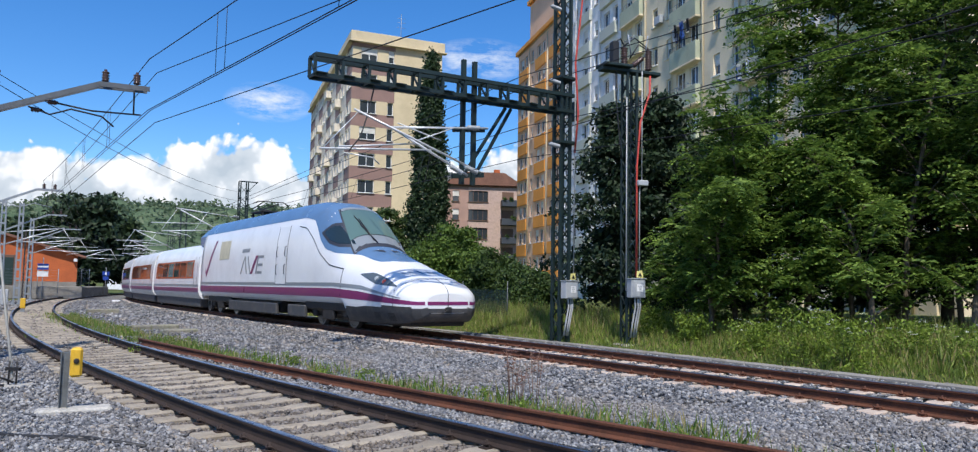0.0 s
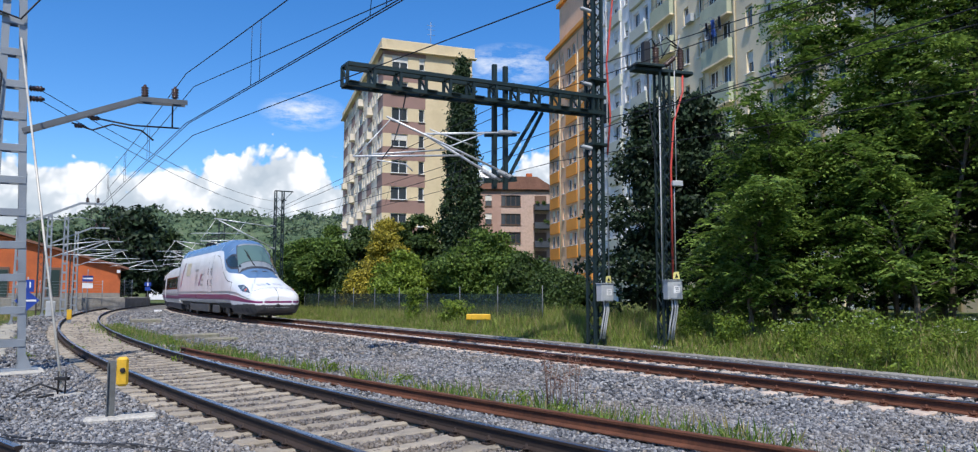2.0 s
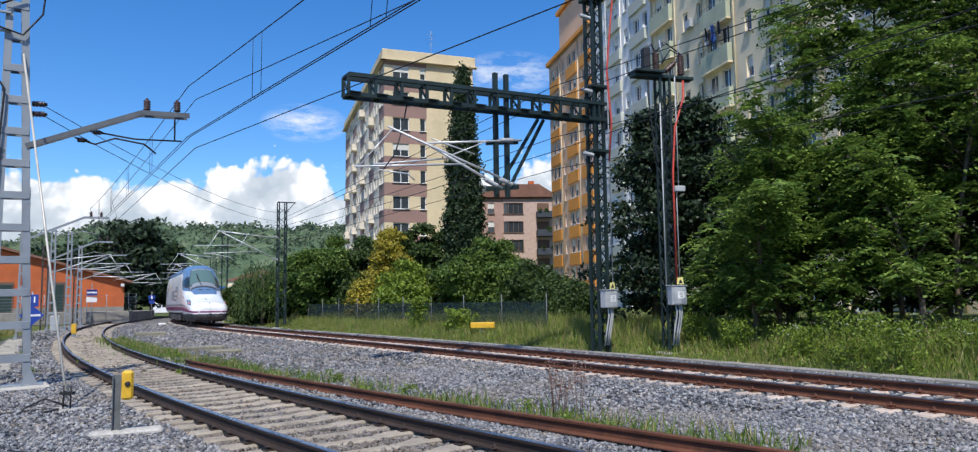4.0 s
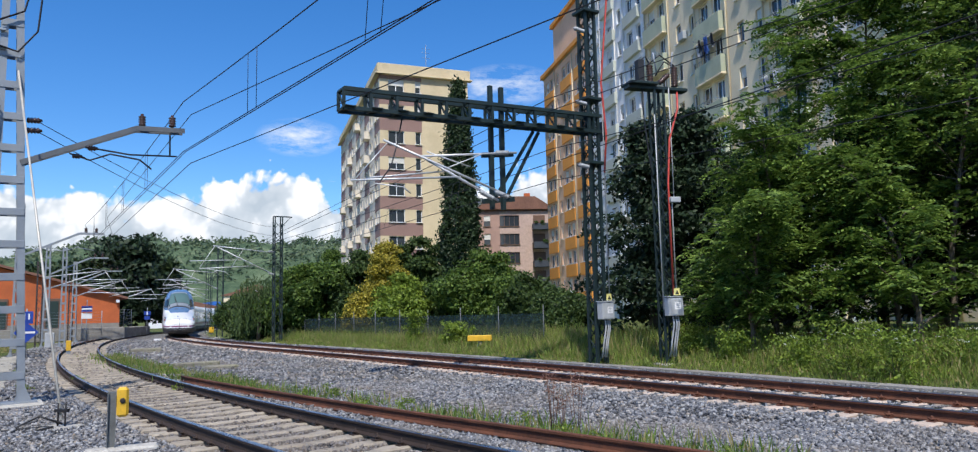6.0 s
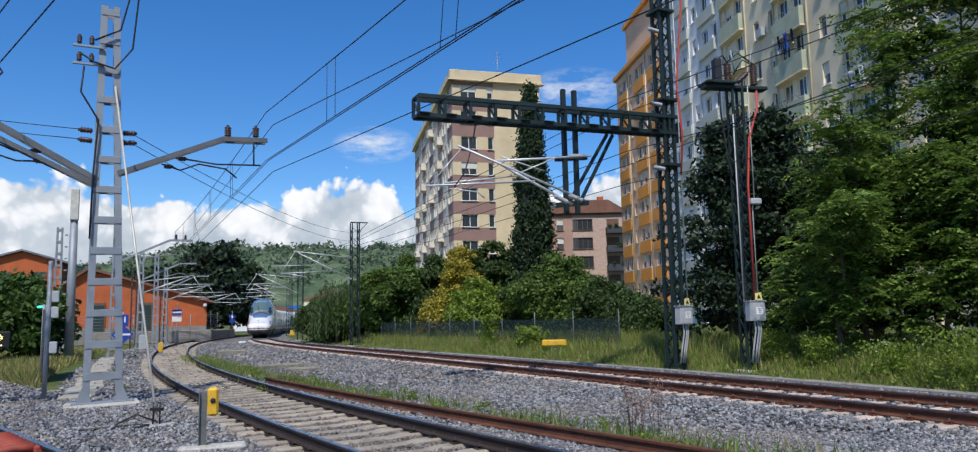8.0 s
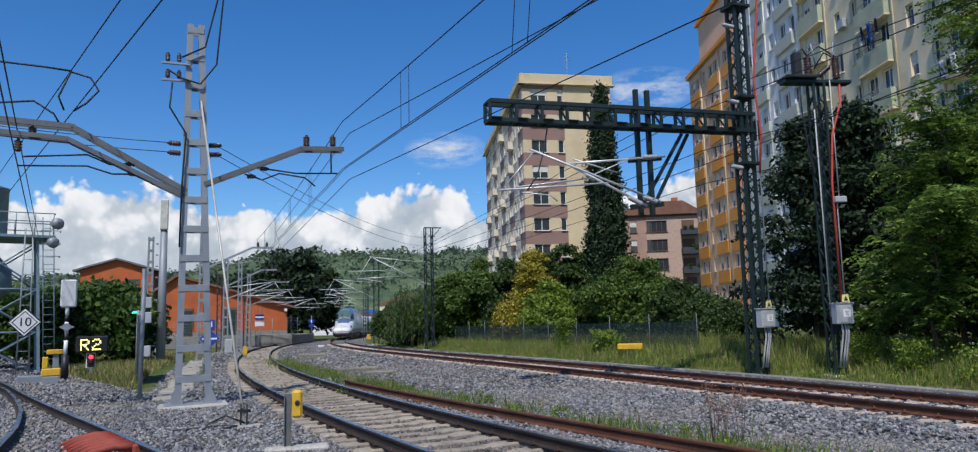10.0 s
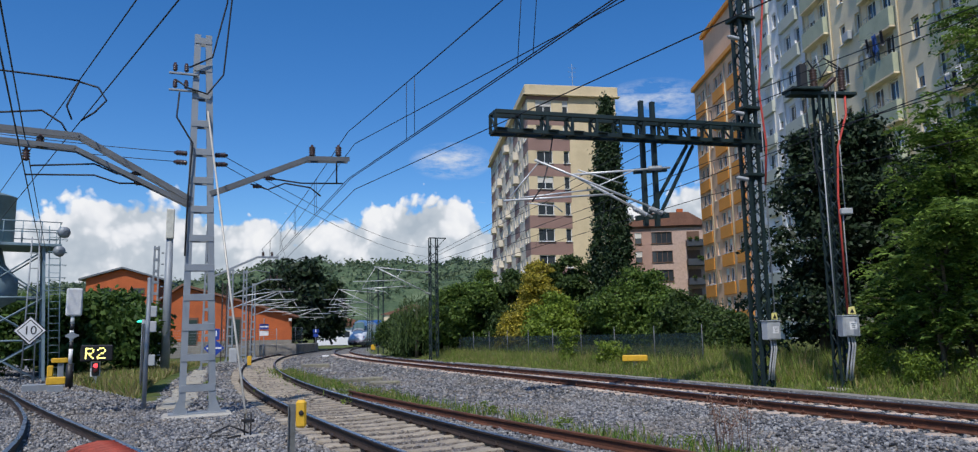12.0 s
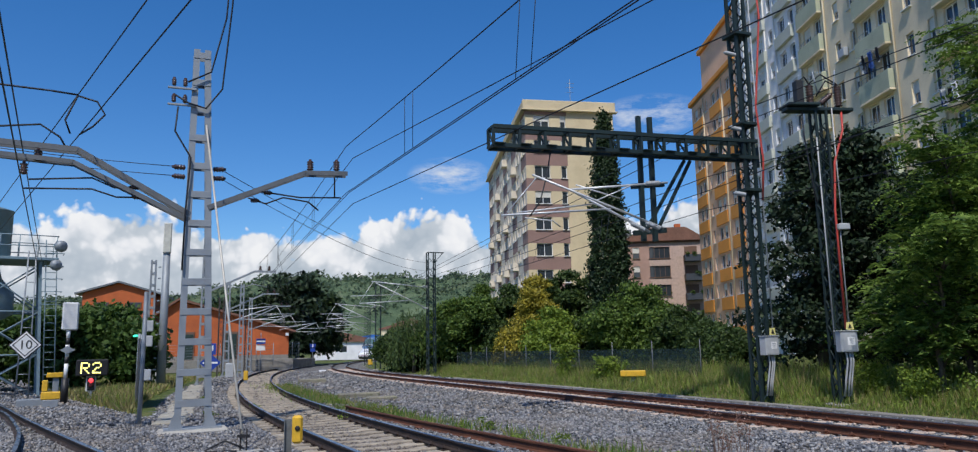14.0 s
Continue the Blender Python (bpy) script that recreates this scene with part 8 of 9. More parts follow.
def make_detector_post():
    """The short grey post with a yellow housing on its concrete slab."""
    x, y = -5.30, 9.50
    z = land_z(x, y) - 0.06
    root = thing("detector_post", "grey steel post with a yellow housing on a concrete slab", "post", facing(x, y, z))
    bm = bmesh.new()
    for sx in (-0.045, 0.045):
        box(bm, (-0.09 + sx, 0.0, 0.42), (0.012, 0.12, 0.86))
    box(bm, (-0.09, 0.05, 0.42), (0.09, 0.012, 0.86))
    box(bm, (-0.09, 0, 0.42), (0.08, 0.03, 0.84))
    part("post", bm, mat("worn grey steel", (0.16, 0.17, 0.17), 0.6, 0.3, 0.15, 3, 40, 0.1, (0.09, 0.08, 0.07), 0.5), root)
    bm = bmesh.new()
    box(bm, (0.035, -0.04, 0.72), (0.14, 0.15, 0.37), bevel=0.03)
    h0 = part("housing", bm, YELLOW, root, "bright yellow housing")
    bm = bmesh.new()
    lathe(bm, (0.035, -0.115, 0.74), [(0.034, 0), (0.034, 0.012), (0.018, 0.014)], 12, axis=(0, -1, 0))
    part("lock", bm, T_BOGIE, h0)
    bm = bmesh.new()
    box(bm, (0.04, -0.02, 0.10), (0.86, 0.28, 0.11), bevel=0.03)
    box(bm, (-0.2, -0.02, -0.05), (0.12, 0.2, 0.2))
    box(bm, (0.3, -0.02, -0.05), (0.12, 0.2, 0.2))
    for v in bm.verts:
        v.co += Vector((0, 0, 0.012 * noise.noise(v.co * 9)))
    part("slab", bm, mat("chalky concrete", (0.44, 0.42, 0.38), 0.95, 0, 0.2, 5, 40, 0.5, (0.4, 0.37, 0.32), 0.5), root, "broken white concrete slab")


def make_left_posts():
    x, y = -13.15, 16.1
    z = land_z(x, y)
    root = thing("steel_post", "plain grey steel post with small cabinets", "post", facing(x, y, z))
    rod(root, "pole", [(0, 0, -0.1), (0.02, 0, 3.3)], 0.062, GALV)
    x, y = -17.6, 21.4
    z = land_z(x, y)
    root = thing("fence_panel", "dark mesh fence panel end with cabinets", "fence", pose(x, y, z, 0, 0, 127))
    solid(root, "panel", (2.4, 0, 1.15), (5.0, 0.05, 2.3), mat("dark perforated sheet", (0.06, 0.065, 0.07), 0.7), 0.01)
    for i in range(4):
        rod(root, "post", [(0 + i * 1.6, 0, 0), (0 + i * 1.6, 0, 2.45)], 0.045, GALV)
    for zz, m in ((2.7, GREY_BOX), (2.2, GREY_BOX), (1.1, GREY_BOX)):
        solid(root, "cabinet", (-0.12, -0.3, zz), (0.18, 0.22, 0.36), m, 0.02)
    bm = bmesh.new()
    lathe(bm, (0.4, 0.1, 2.35), [(0.12, 0), (0.12, 0.05), (0.06, 0.08)], 10)
    part("signal_lens", bm, GREEN_LAMP, root, "green signal lens")
    # radio pole behind
    x, y = by_bearing(-37.9, 45)
    z = land_z(x, y)
    root = thing("radio_pole", "tall grey radio pole with a panel antenna", "pole", facing(x, y, z))
    bm = bmesh.new()
    tube(bm, [(0, 0, 0), (0, 0, 7.6)], 0.24, 14, taper=0.19)
    part("pole", bm, GALV, root)
    solid(root, "antenna", (0, -0.1, 8.2), (0.42, 0.34, 1.7), mat("beige antenna shell", (0.58, 0.57, 0.50), 0.5), 0.05, "beige panel antenna")
    for i in range(10):
        solid(root, "step", (-0.32, 0, 1.0 + i * 0.62), (0.14, 0.06, 0.08), GALV, 0.01)
    for bearing, d in ((-38.7, 47), (-32.7, 62)):
        x, y = by_bearing(bearing, d)
        batten_mast("yard_mast", "grey batten mast in the yard", x, y, land_z(x, y), 35, 7.2, 0.36, 0.26, 0.7, thick=0.7)
    # white and grey cabinets by the fence
    for bearing, d, sz in ((-38.3, 52, (1.1, 0.7, 1.5)), (-33.4, 62, (0.6, 0.45, 1.1))):
        x, y = by_bearing(bearing, d)
        root = thing("relay_cabinet", "pale grey relay cabinet beside the platform", "cabinet", facing(x, y, land_z(x, y)))
        solid(root, "body", (0, 0, sz[2] / 2), sz, GREY_BOX, 0.04)
        solid(root, "door", (0, -sz[1] / 2 - 0.01, sz[2] / 2), (sz[0] * 0.9, 0.02, sz[2] * 0.88), GREY_BOX, 0.008)


def make_blue_signs():
    p = NEAR.at(46.0, -2.4)
    z = land_z(p.x, p.y)
    root = thing("track_sign", "blue square and diamond signs on a post", "sign", facing(p.x, p.y, z))
    rod(root, "post", [(0, 0.06, 0), (0, 0.06, 2.5)], 0.04, GALV)
    b = solid(root, "square_board", (0, 0, 2.05), (0.56, 0.04, 0.62), BLUE_SIGN, 0.01, "blue square board")
    for x in (-0.1, 0.1):
        solid(root, "mark_bar", (x, -0.024, 2.1), (0.07, 0.008, 0.3), SIGN_WHITE, 0.0, parent=b)
    bm = bmesh.new()
    prism(bm, [(-0.55, 1.3), (0, 1.82), (0.55, 1.3), (0, 0.78)], -0.02, 0.02)
    d = part("diamond_board", bm, BLUE_SIGN, root, "blue diamond board")
    solid(root, "mark_bar", (0, -0.026, 1.3), (0.78, 0.008, 0.1), SIGN_WHITE, 0.0, parent=d)
    for bearing, dist, z0, kind in ((-31.3, 66, 2.3, 0), (-27.6, 98, 2.2, 1)):
        x, y = by_bearing(bearing, dist)
        z = land_z(x, y)
        root = thing("track_sign", "small blue and white line sign on a post", "sign", facing(x, y, z))
        rod(root, "post", [(0, 0.06, 0), (0, 0.06, z0 + 1.2)], 0.04, GALV)
        b = solid(root, "board", (0, 0, z0 + 0.5), (0.74, 0.04, 0.45), BLUE_SIGN, 0.01, "blue board")
        solid(root, "board", (0, 0, z0 - 0.05), (0.74 if kind == 0 else 0.6, 0.04, 0.42), SIGN_WHITE if kind == 0 else BLUE_SIGN, 0.01)
        solid(root, "mark_bar", (0, -0.03, z0 + 0.5), (0.7 if kind == 0 else 0.16, 0.01, 0.12 if kind == 0 else 0.36), SIGN_WHITE, 0.0, parent=b)


def make_platform():
    a, b = by_bearing(-31.0, 84), by_bearing(-27.4, 100)
    m, L = local(a, b)
    root = thing("platform", "weathered concrete platform edge with a mesh fence", "platform", pose(a[0], a[1], 0))
    z = land_z(*a)
    n = 9
    for i in range(n):
        bm = bmesh.new()
        box(bm, ((i + 0.5) * L / n, 1.0, z + 0.5), (L / n - 0.04, 2.0, 1.1), bevel=0.03)
        part("edge_block", bm, WEATHERED, root).matrix_world = m
    for i in range(8):
        bm = bmesh.new()
        tube(bm, [(i * L / 7, 2.2, z + 1.0), (i * L / 7, 2.2, z + 3.1)], 0.04, 6)
        part("fence_post", bm, GALV, root).matrix_world = m
    for k in range(12):
        bm = bmesh.new()
        tube(bm, [(0, 2.2, z + 1.1 + k * 0.18), (L, 2.2, z + 1.1 + k * 0.18)], 0.012, 4)
        part("fence_wire", bm, GALV, root).matrix_world = m
    # fence in front of the brick building
    a, b = by_bearing(-38.0, 74), by_bearing(-30.4, 80)
    m, L = local(a, b)
    z = land_z(*a) + 0.5
    root = thing("mesh_fence", "thin grey mesh fence before the brick building", "fence", pose(a[0], a[1], 0))
    for i in range(7):
        bm = bmesh.new()
        tube(bm, [(i * L / 6, 0, z), (i * L / 6, 0, z + 2.3)], 0.035, 6)
        part("fence_post", bm, GALV, root).matrix_world = m
    for k in range(9):
        bm = bmesh.new()
        tube(bm, [(0, 0, z + 0.1 + k * 0.26), (L, 0, z + 0.1 + k * 0.26)], 0.008, 4)
        part("fence_wire", bm, GALV, root).matrix_world = m


def make_verge_fence():
    """Green wire fence along the far line, in front of the trees."""
    root = thing("wire_fence", "dark green wire fence along the trees", "fence")
    net = bpy.data.materials.new("green netting")
    net.use_nodes = True
    n = Nodes(net.node_tree)
    co = n.add("ShaderNodeTexCoord").outputs["Object"]
    v = n.noise(co, 30, 2.0)
    bs = n.add("ShaderNodeBsdfPrincipled", values={"Base Color": (0.010, 0.030, 0.034, 1), "Roughness": 0.8})
    tr = n.add("ShaderNodeBsdfTransparent")
    mx = n.add("ShaderNodeMixShader", links={0: n.ramp(v, [(0.40, (0.45, 0.45, 0.45)), (0.6, (0.85, 0.85, 0.85))]), 1: tr.outputs[0], 2: bs.outputs[0]})
    n.add("ShaderNodeOutputMaterial", links={0: mx.outputs[0]})
    s0, s1, off = 26.0, 100.0, 5.9
    s = s0
    while s <= s1:
        p = FAR.at(s, off)
        z = land_z(p.x, p.y)
        rod(root, "post", [(p.x, p.y, z - 0.1), (p.x, p.y, z + 1.65)], 0.022, ARM_STEEL)
        s += 3.2
    bm = bmesh.new()
    prev = None
    s = s0
    while s <= s1:
        p = FAR.at(s, off + 0.05)
        z = land_z(p.x, p.y)
        cur = (bm.verts.new((p.x, p.y, z)), bm.verts.new((p.x, p.y, z + 1.3)))
        if prev:
            bm.faces.new((prev[0], cur[0], cur[1], prev[1]))
        prev = cur
        s += 1.6
    part("netting", bm, net, root, "dark green shade netting")


def make_side_track():
    """The yard track on the left, with a diverging rail and a red switch part."""
    root = thing("track", "yard track with worn rails on the left", "railway track", kind="structure")
    # straight rail and the curved one that leaves it
    for pts in (((-4.9, 7.05), (-9.1, 10.3), (-13.3, 13.5), (-17.5, 16.8), (-20.7, 19.4), (-34, 29.9)), ((-7.6, 6.6), (-10.6, 10.1), (-13.3, 12.8), (-15.7, 14.95), (-18.9, 17.7), (-22.6, 20.4), (-35.0, 29.6))):
        bm = bmesh.new()
        rings = []
        dense = []
        for a, b in zip(pts, pts[1:]):
            for i in range(6):
                dense.append(Vector(a).lerp(Vector(b), i / 6))
        for it in range(3):
            dense = [dense[0]] + [(a + b * 2 + c) / 4 for a, b, c in zip(dense, dense[1:], dense[2:])] + [dense[-1]]
        for i, p in enumerate(dense):
            d = (dense[min(i + 1, len(dense) - 1)] - dense[max(i - 1, 0)]).normalized()
            side = Vector((d.y, -d.x, 0))
            z = land_z(p.x, p.y) + 0.21
            rings.append([bm.verts.new(Vector((p.x, p.y, z)) + side * x + Vector((0, 0, q))) for x, q in RAIL_SHAPE])
        k = len(RAIL_SHAPE)
        for r0, r1 in zip(rings, rings[1:]):
            for j in range(k):
                f = bm.faces.new((r0[j], r0[(j + 1) % k], r1[(j + 1) % k], r1[j]))
                f.material_index = 1 if j in (6, 7, 8) else 0
        bm.faces.new(rings[0][::-1])
        bm.faces.new(rings[-1])
        bmesh.ops.recalc_face_normals(bm, faces=bm.faces[:])
        part("rail", bm, [RAIL_DARK, RAIL_TOP], root)
    # red-painted guard piece
    sw = thing("switch_guard", "red-painted ribbed guard piece beside the yard rail", "switch part", pose(-8.0, 9.25, land_z(-8.0, 9.25), 0, 0, -38))
    red = mat("faded red paint", (0.30, 0.05, 0.03), 0.7, 0, 0.15, 4, 40, 0.1, (0.14, 0.05, 0.035), 0.6)
    solid(sw, "plate", (0, 0.12, 0.12), (1.7, 0.1, 0.16), red, 0.02)
    for i in range(7):
        x = -0.72 + i * 0.24
        bm = bmesh.new()
        tube(bm, [(x, 0.1, 0.16), (x - 0.06, -0.12, 0.18), (x - 0.2, -0.36, 0.12), (x - 0.34, -0.55, 0.02)], 0.065, 7, taper=0.03)
        part("rib", bm, red, sw)


def old_off(s):
    """The old rail drifts towards the near track as it goes."""
    return 2.37 - 0.049 * (s - 5.0)


def make_old_rail():
    old = thing("old_rail", "single rusty rail lying between the tracks", "rail")
    part("rail", rail_mesh(NEAR, old_off, -6.0, 23.2, 0.8, -0.03), [RAIL_RUST, RAIL_RUST], old)


def make_slabs():
    rnd = random.Random(4)
    # footpath slabs towards the station
    for i in range(22):
        q = i / 21
        a = Vector((-12.6, 16.6)).lerp(Vector((-26.5, 37.0)), q)
        z = land_z(a.x, a.y)
        s = thing("path_slab", "pale worn concrete path slab", "slab", pose(a.x + rnd.uniform(-0.1, 0.1), a.y, z, 0, 0, 34 + rnd.uniform(-6, 6)), group="path slabs")
        solid(s, "slab", (0, 0, 0.03), (0.72, 0.9, 0.1), STONE, 0.02)
    # old concrete ends between the tracks
    for (x, y), sz, yaw in (((-12.4, 27.4), (1.6, 0.5, 0.26), 42), ((-10.9, 26.1), (1.1, 0.45, 0.2), 42), ((-21.8, 41.6), (1.6, 0.6, 0.3), 38)):
        z = land_z(x, y)
        s = thing("concrete_block", "mossy old concrete block between the tracks", "block", pose(x, y, z, 0, 0, yaw))
        solid(s, "block", (0, 0, sz[2] / 2 - 0.05), sz, mat("mossy concrete", (0.26, 0.24, 0.19), 0.95, 0, 0.2, 2, 30, 0.4, (0.12, 0.13, 0.06), 0.7), 0.04)
    # cable trough lid line beyond the far track
    trough = thing("cable_trough", "pale concrete cable trough along the far track", "trough", kind="structure")
    me = None
    s = -6.0
    while s < 46:
        if me is None:
            bm = bmesh.new()
            box(bm, (0, 0, 0), (0.3, 0.985, 0.18), bevel=0.015)
            me = bpy.data.meshes.new("trough_lid")
            bm.to_mesh(me)
            bm.free()
            me.materials.append(mat("trough concrete", (0.26, 0.245, 0.22), 0.95, 0, 0.12, 2, 30, 0.3, (0.24, 0.22, 0.2), 0.5, random_tint=0.12))
        o = new("trough_lid", me)
        o.parent = trough
        o.matrix_world = FAR.place(s, 2.75, -0.22)
        s += 1.0
    far_pad = thing("concrete_pad", "white concrete pad where the tracks close up", "pad", FAR.place(74, -2.1, -0.2))
    solid(far_pad, "pad", (0, 0, 0.05), (0.6, 1.1, 0.14), WHITE_WALL, 0.02)


def make_cables():
    for pts in ([(-6.8, 9.0), (-5.9, 8.3), (-4.9, 7.9), (-4.2, 7.9), (-3.4, 7.5)], [(-6.5, 8.5), (-5.6, 8.05), (-4.7, 7.9), (-4.1, 7.75)], [(-8.4, 11.0), (-8.0, 11.6), (-7.6, 11.7)]):
        root = thing("ground_cable", "black cable lying loose on the ballast", "cable")
        rod(root, "cable", [(x, y, land_z(x, y) + 0.05) for x, y in pts], 0.022, BLACK)


make_route_sign()
make_signal()
make_speed_sign()
make_sand_tower()
make_yellow_boxes()
make_detector_post()
make_left_posts()
make_blue_signs()
make_platform()
make_verge_fence()
make_side_track()
make_old_rail()
make_slabs()
make_cables()

# ---- ballast stones, grass and weeds ----
GRASS = leaf_mat("verge grass blades", (0.09, 0.15, 0.028), (0.36, 0.44, 0.10), 0.45)
GRASS_DRY = leaf_mat("dry grass blades", (0.20, 0.17, 0.06), (0.44, 0.38, 0.17), 0.3)
GRASS_GREEN = leaf_mat("lush grass blades", (0.06, 0.13, 0.02), (0.22, 0.32, 0.06), 0.35)
WEED_BROWN = mat("dried weed stalk", (0.17, 0.095, 0.065), 0.9, 0, 0.15, 6, 30, 0)


def stone_material(dusty=False):
    m = bpy.data.materials.new("crushed granite")
    dull = lambda r, g, b: (r * 0.5 + 0.085, g * 0.5 + 0.062, b * 0.5 + 0.04) if dusty else (r, g, b)
    m.use_nodes = True
    n = Nodes(m.node_tree)
    geo = n.add("ShaderNodeNewGeometry").outputs["Random Per Island"]
    co = n.add("ShaderNodeTexCoord").outputs["Object"]
    col = n.ramp(geo, [(0.0, dull(0.07, 0.075, 0.085)), (0.35, dull(0.165, 0.17, 0.185)), (0.7, dull(0.27, 0.275, 0.29)), (0.88, dull(0.42, 0.42, 0.42)), (1.0, dull(0.30, 0.25, 0.2))])
    brown = n.ramp(n.noise(co, 0.5, 5.0, 0.65), [(0.45, (0, 0, 0)), (0.75, (0.55, 0.55, 0.55))])
    col = n.mix(brown, col, (0.27, 0.22, 0.165))
    grain = n.noise(co, 90, 3.0)
    mul = n.add("ShaderNodeMix", data_type="RGBA", blend_type="MULTIPLY", values={0: 0.6})
    n.tree.links.new(col, mul.inputs[6])
    n.tree.links.new(n.ramp(grain, [(0.3, (0.6, 0.6, 0.6)), (0.7, (1.2, 1.2, 1.2))]), mul.inputs[7])
    bs = n.add("ShaderNodeBsdfPrincipled", links={"Base Color": mul.outputs[2]}, values={"Roughness": 0.9, "Specular IOR Level": 0.3})
    n.add("ShaderNodeOutputMaterial", links={0: bs.outputs[0]})
    return m


def tri_object(name, V, F, material, parent):
    me = bpy.data.meshes.new(name)
    k = F.shape[1]
    me.vertices.add(len(V))
    me.vertices.foreach_set("co", V.astype(np.float32).ravel())
    me.loops.add(F.size)
    me.loops.foreach_set("vertex_index", F.astype(np.int32).ravel())
    me.polygons.add(len(F))
    me.polygons.foreach_set("loop_start", (np.arange(len(F)) * k).astype(np.int32))
    me.polygons.foreach_set("loop_total", np.full(len(F), k, np.int32))
    me.update(calc_edges=True)
    me.materials.append(material)
    ob = new(name, me)
    ob.parent = parent
    return ob


def make_stones():
    rng = np.random.default_rng(12)
    root = thing("ballast", "crushed grey granite ballast between and beside the rails", "ballast", kind="stuff")
    m, dusty = stone_material(), stone_material(True)
    for n, r0, r1, size in ((95000, 4.6, 11.5, 0.030), (70000, 11.5, 20.0, 0.036), (42000, 20.0, 36.0, 0.05), (36000, 36.0, 75.0, 0.08)):
        a = rng.uniform(radians(-52), radians(38), n)
        d = np.sqrt(rng.uniform(r0 * r0, r1 * r1, n))
        X, Y = np.sin(a) * d, np.cos(a) * d
        Z, B = land(X, Y)
        keep = B > 0.5
        w, sw = NEAR.offset(X, Y)
        u, su = FAR.offset(X, Y)
        # grass strip between the tracks is thinner in stones; rails and sleeper tops stay bare
        for t in (w, u):
            keep &= np.abs(np.abs(t) - GAUGE / 2) > 0.085
        on = (np.abs((sw + 11.7) % 0.6 - 0.0) < 0.16) | (np.abs((sw + 11.7) % 0.6 - 0.6) < 0.16)
        keep &= ~(on & (np.abs(w) < 1.28) & (rng.random(n) < 0.80))
        on = (np.abs((su + 11.7) % 0.6 - 0.0) < 0.16) | (np.abs((su + 11.7) % 0.6 - 0.6) < 0.16)
        keep &= ~(on & (np.abs(u) < 1.28) & (rng.random(n) < 0.93))
        X, Y, Z, w, u = X[keep], Y[keep], Z[keep], w[keep], u[keep]
        k = len(X)
        inside = (np.abs(w) < 1.3)
        Z = Z + np.where(inside, 0.035, 0.03) + rng.normal(0, 0.010, k)
        base = np.array([[1, 0, 0], [-1, 0, 0], [0, 1, 0], [0, -1, 0], [0, 0, 1], [0, 0, -1]], float)
        S = size * rng.uniform(0.55, 1.35, (k, 1, 1)) * rng.uniform(0.6, 1.3, (k, 6, 1))
        V = base[None] * S + rng.normal(0, size * 0.22, (k, 6, 3))
        q = rng.normal(size=(k, 4))
        q /= np.linalg.norm(q, axis=1, keepdims=True)
        qw, qx, qy, qz = q.T
        R = np.stack([np.stack([1 - 2 * (qy * qy + qz * qz), 2 * (qx * qy - qz * qw), 2 * (qx * qz + qy * qw)], -1),
                      np.stack([2 * (qx * qy + qz * qw), 1 - 2 * (qx * qx + qz * qz), 2 * (qy * qz - qx * qw)], -1),
                      np.stack([2 * (qx * qz - qy * qw), 2 * (qy * qz + qx * qw), 1 - 2 * (qx * qx + qy * qy)], -1)], 1)
        V = np.einsum("kij,kvj->kvi", R, V)
        V[:, :, 2] *= 0.8
        V += np.stack([X, Y, Z - 0.022 * inside], -1)[:, None]
        tri = np.array([[0, 2, 4], [2, 1, 4], [1, 3, 4], [3, 0, 4], [2, 0, 5], [1, 2, 5], [3, 1, 5], [0, 3, 5]])
        for sel, mm in ((~inside, m), (inside, dusty)):
            c = int(sel.sum())
            F = (tri[None] + (np.arange(c) * 6)[:, None, None]).reshape(-1, 3)
            tagged(tri_object("stones", V[sel].reshape(-1, 3), F, mm, root), kind="stuff")


def blades(X, Y, Z, hgt, wide, rng, lean=0.35):
    n = len(X)
    A = unit(np.stack([rng.normal(0, lean, n), rng.normal(0, lean, n), np.ones(n)], 1))
    B = unit(np.cross(A, rng.normal(size=(n, 3))))
    P = np.stack([X, Y, Z], 1) + A * (hgt * 0.46)[:, None]
    return rhombs(P, A, B, hgt * 0.5, wide)


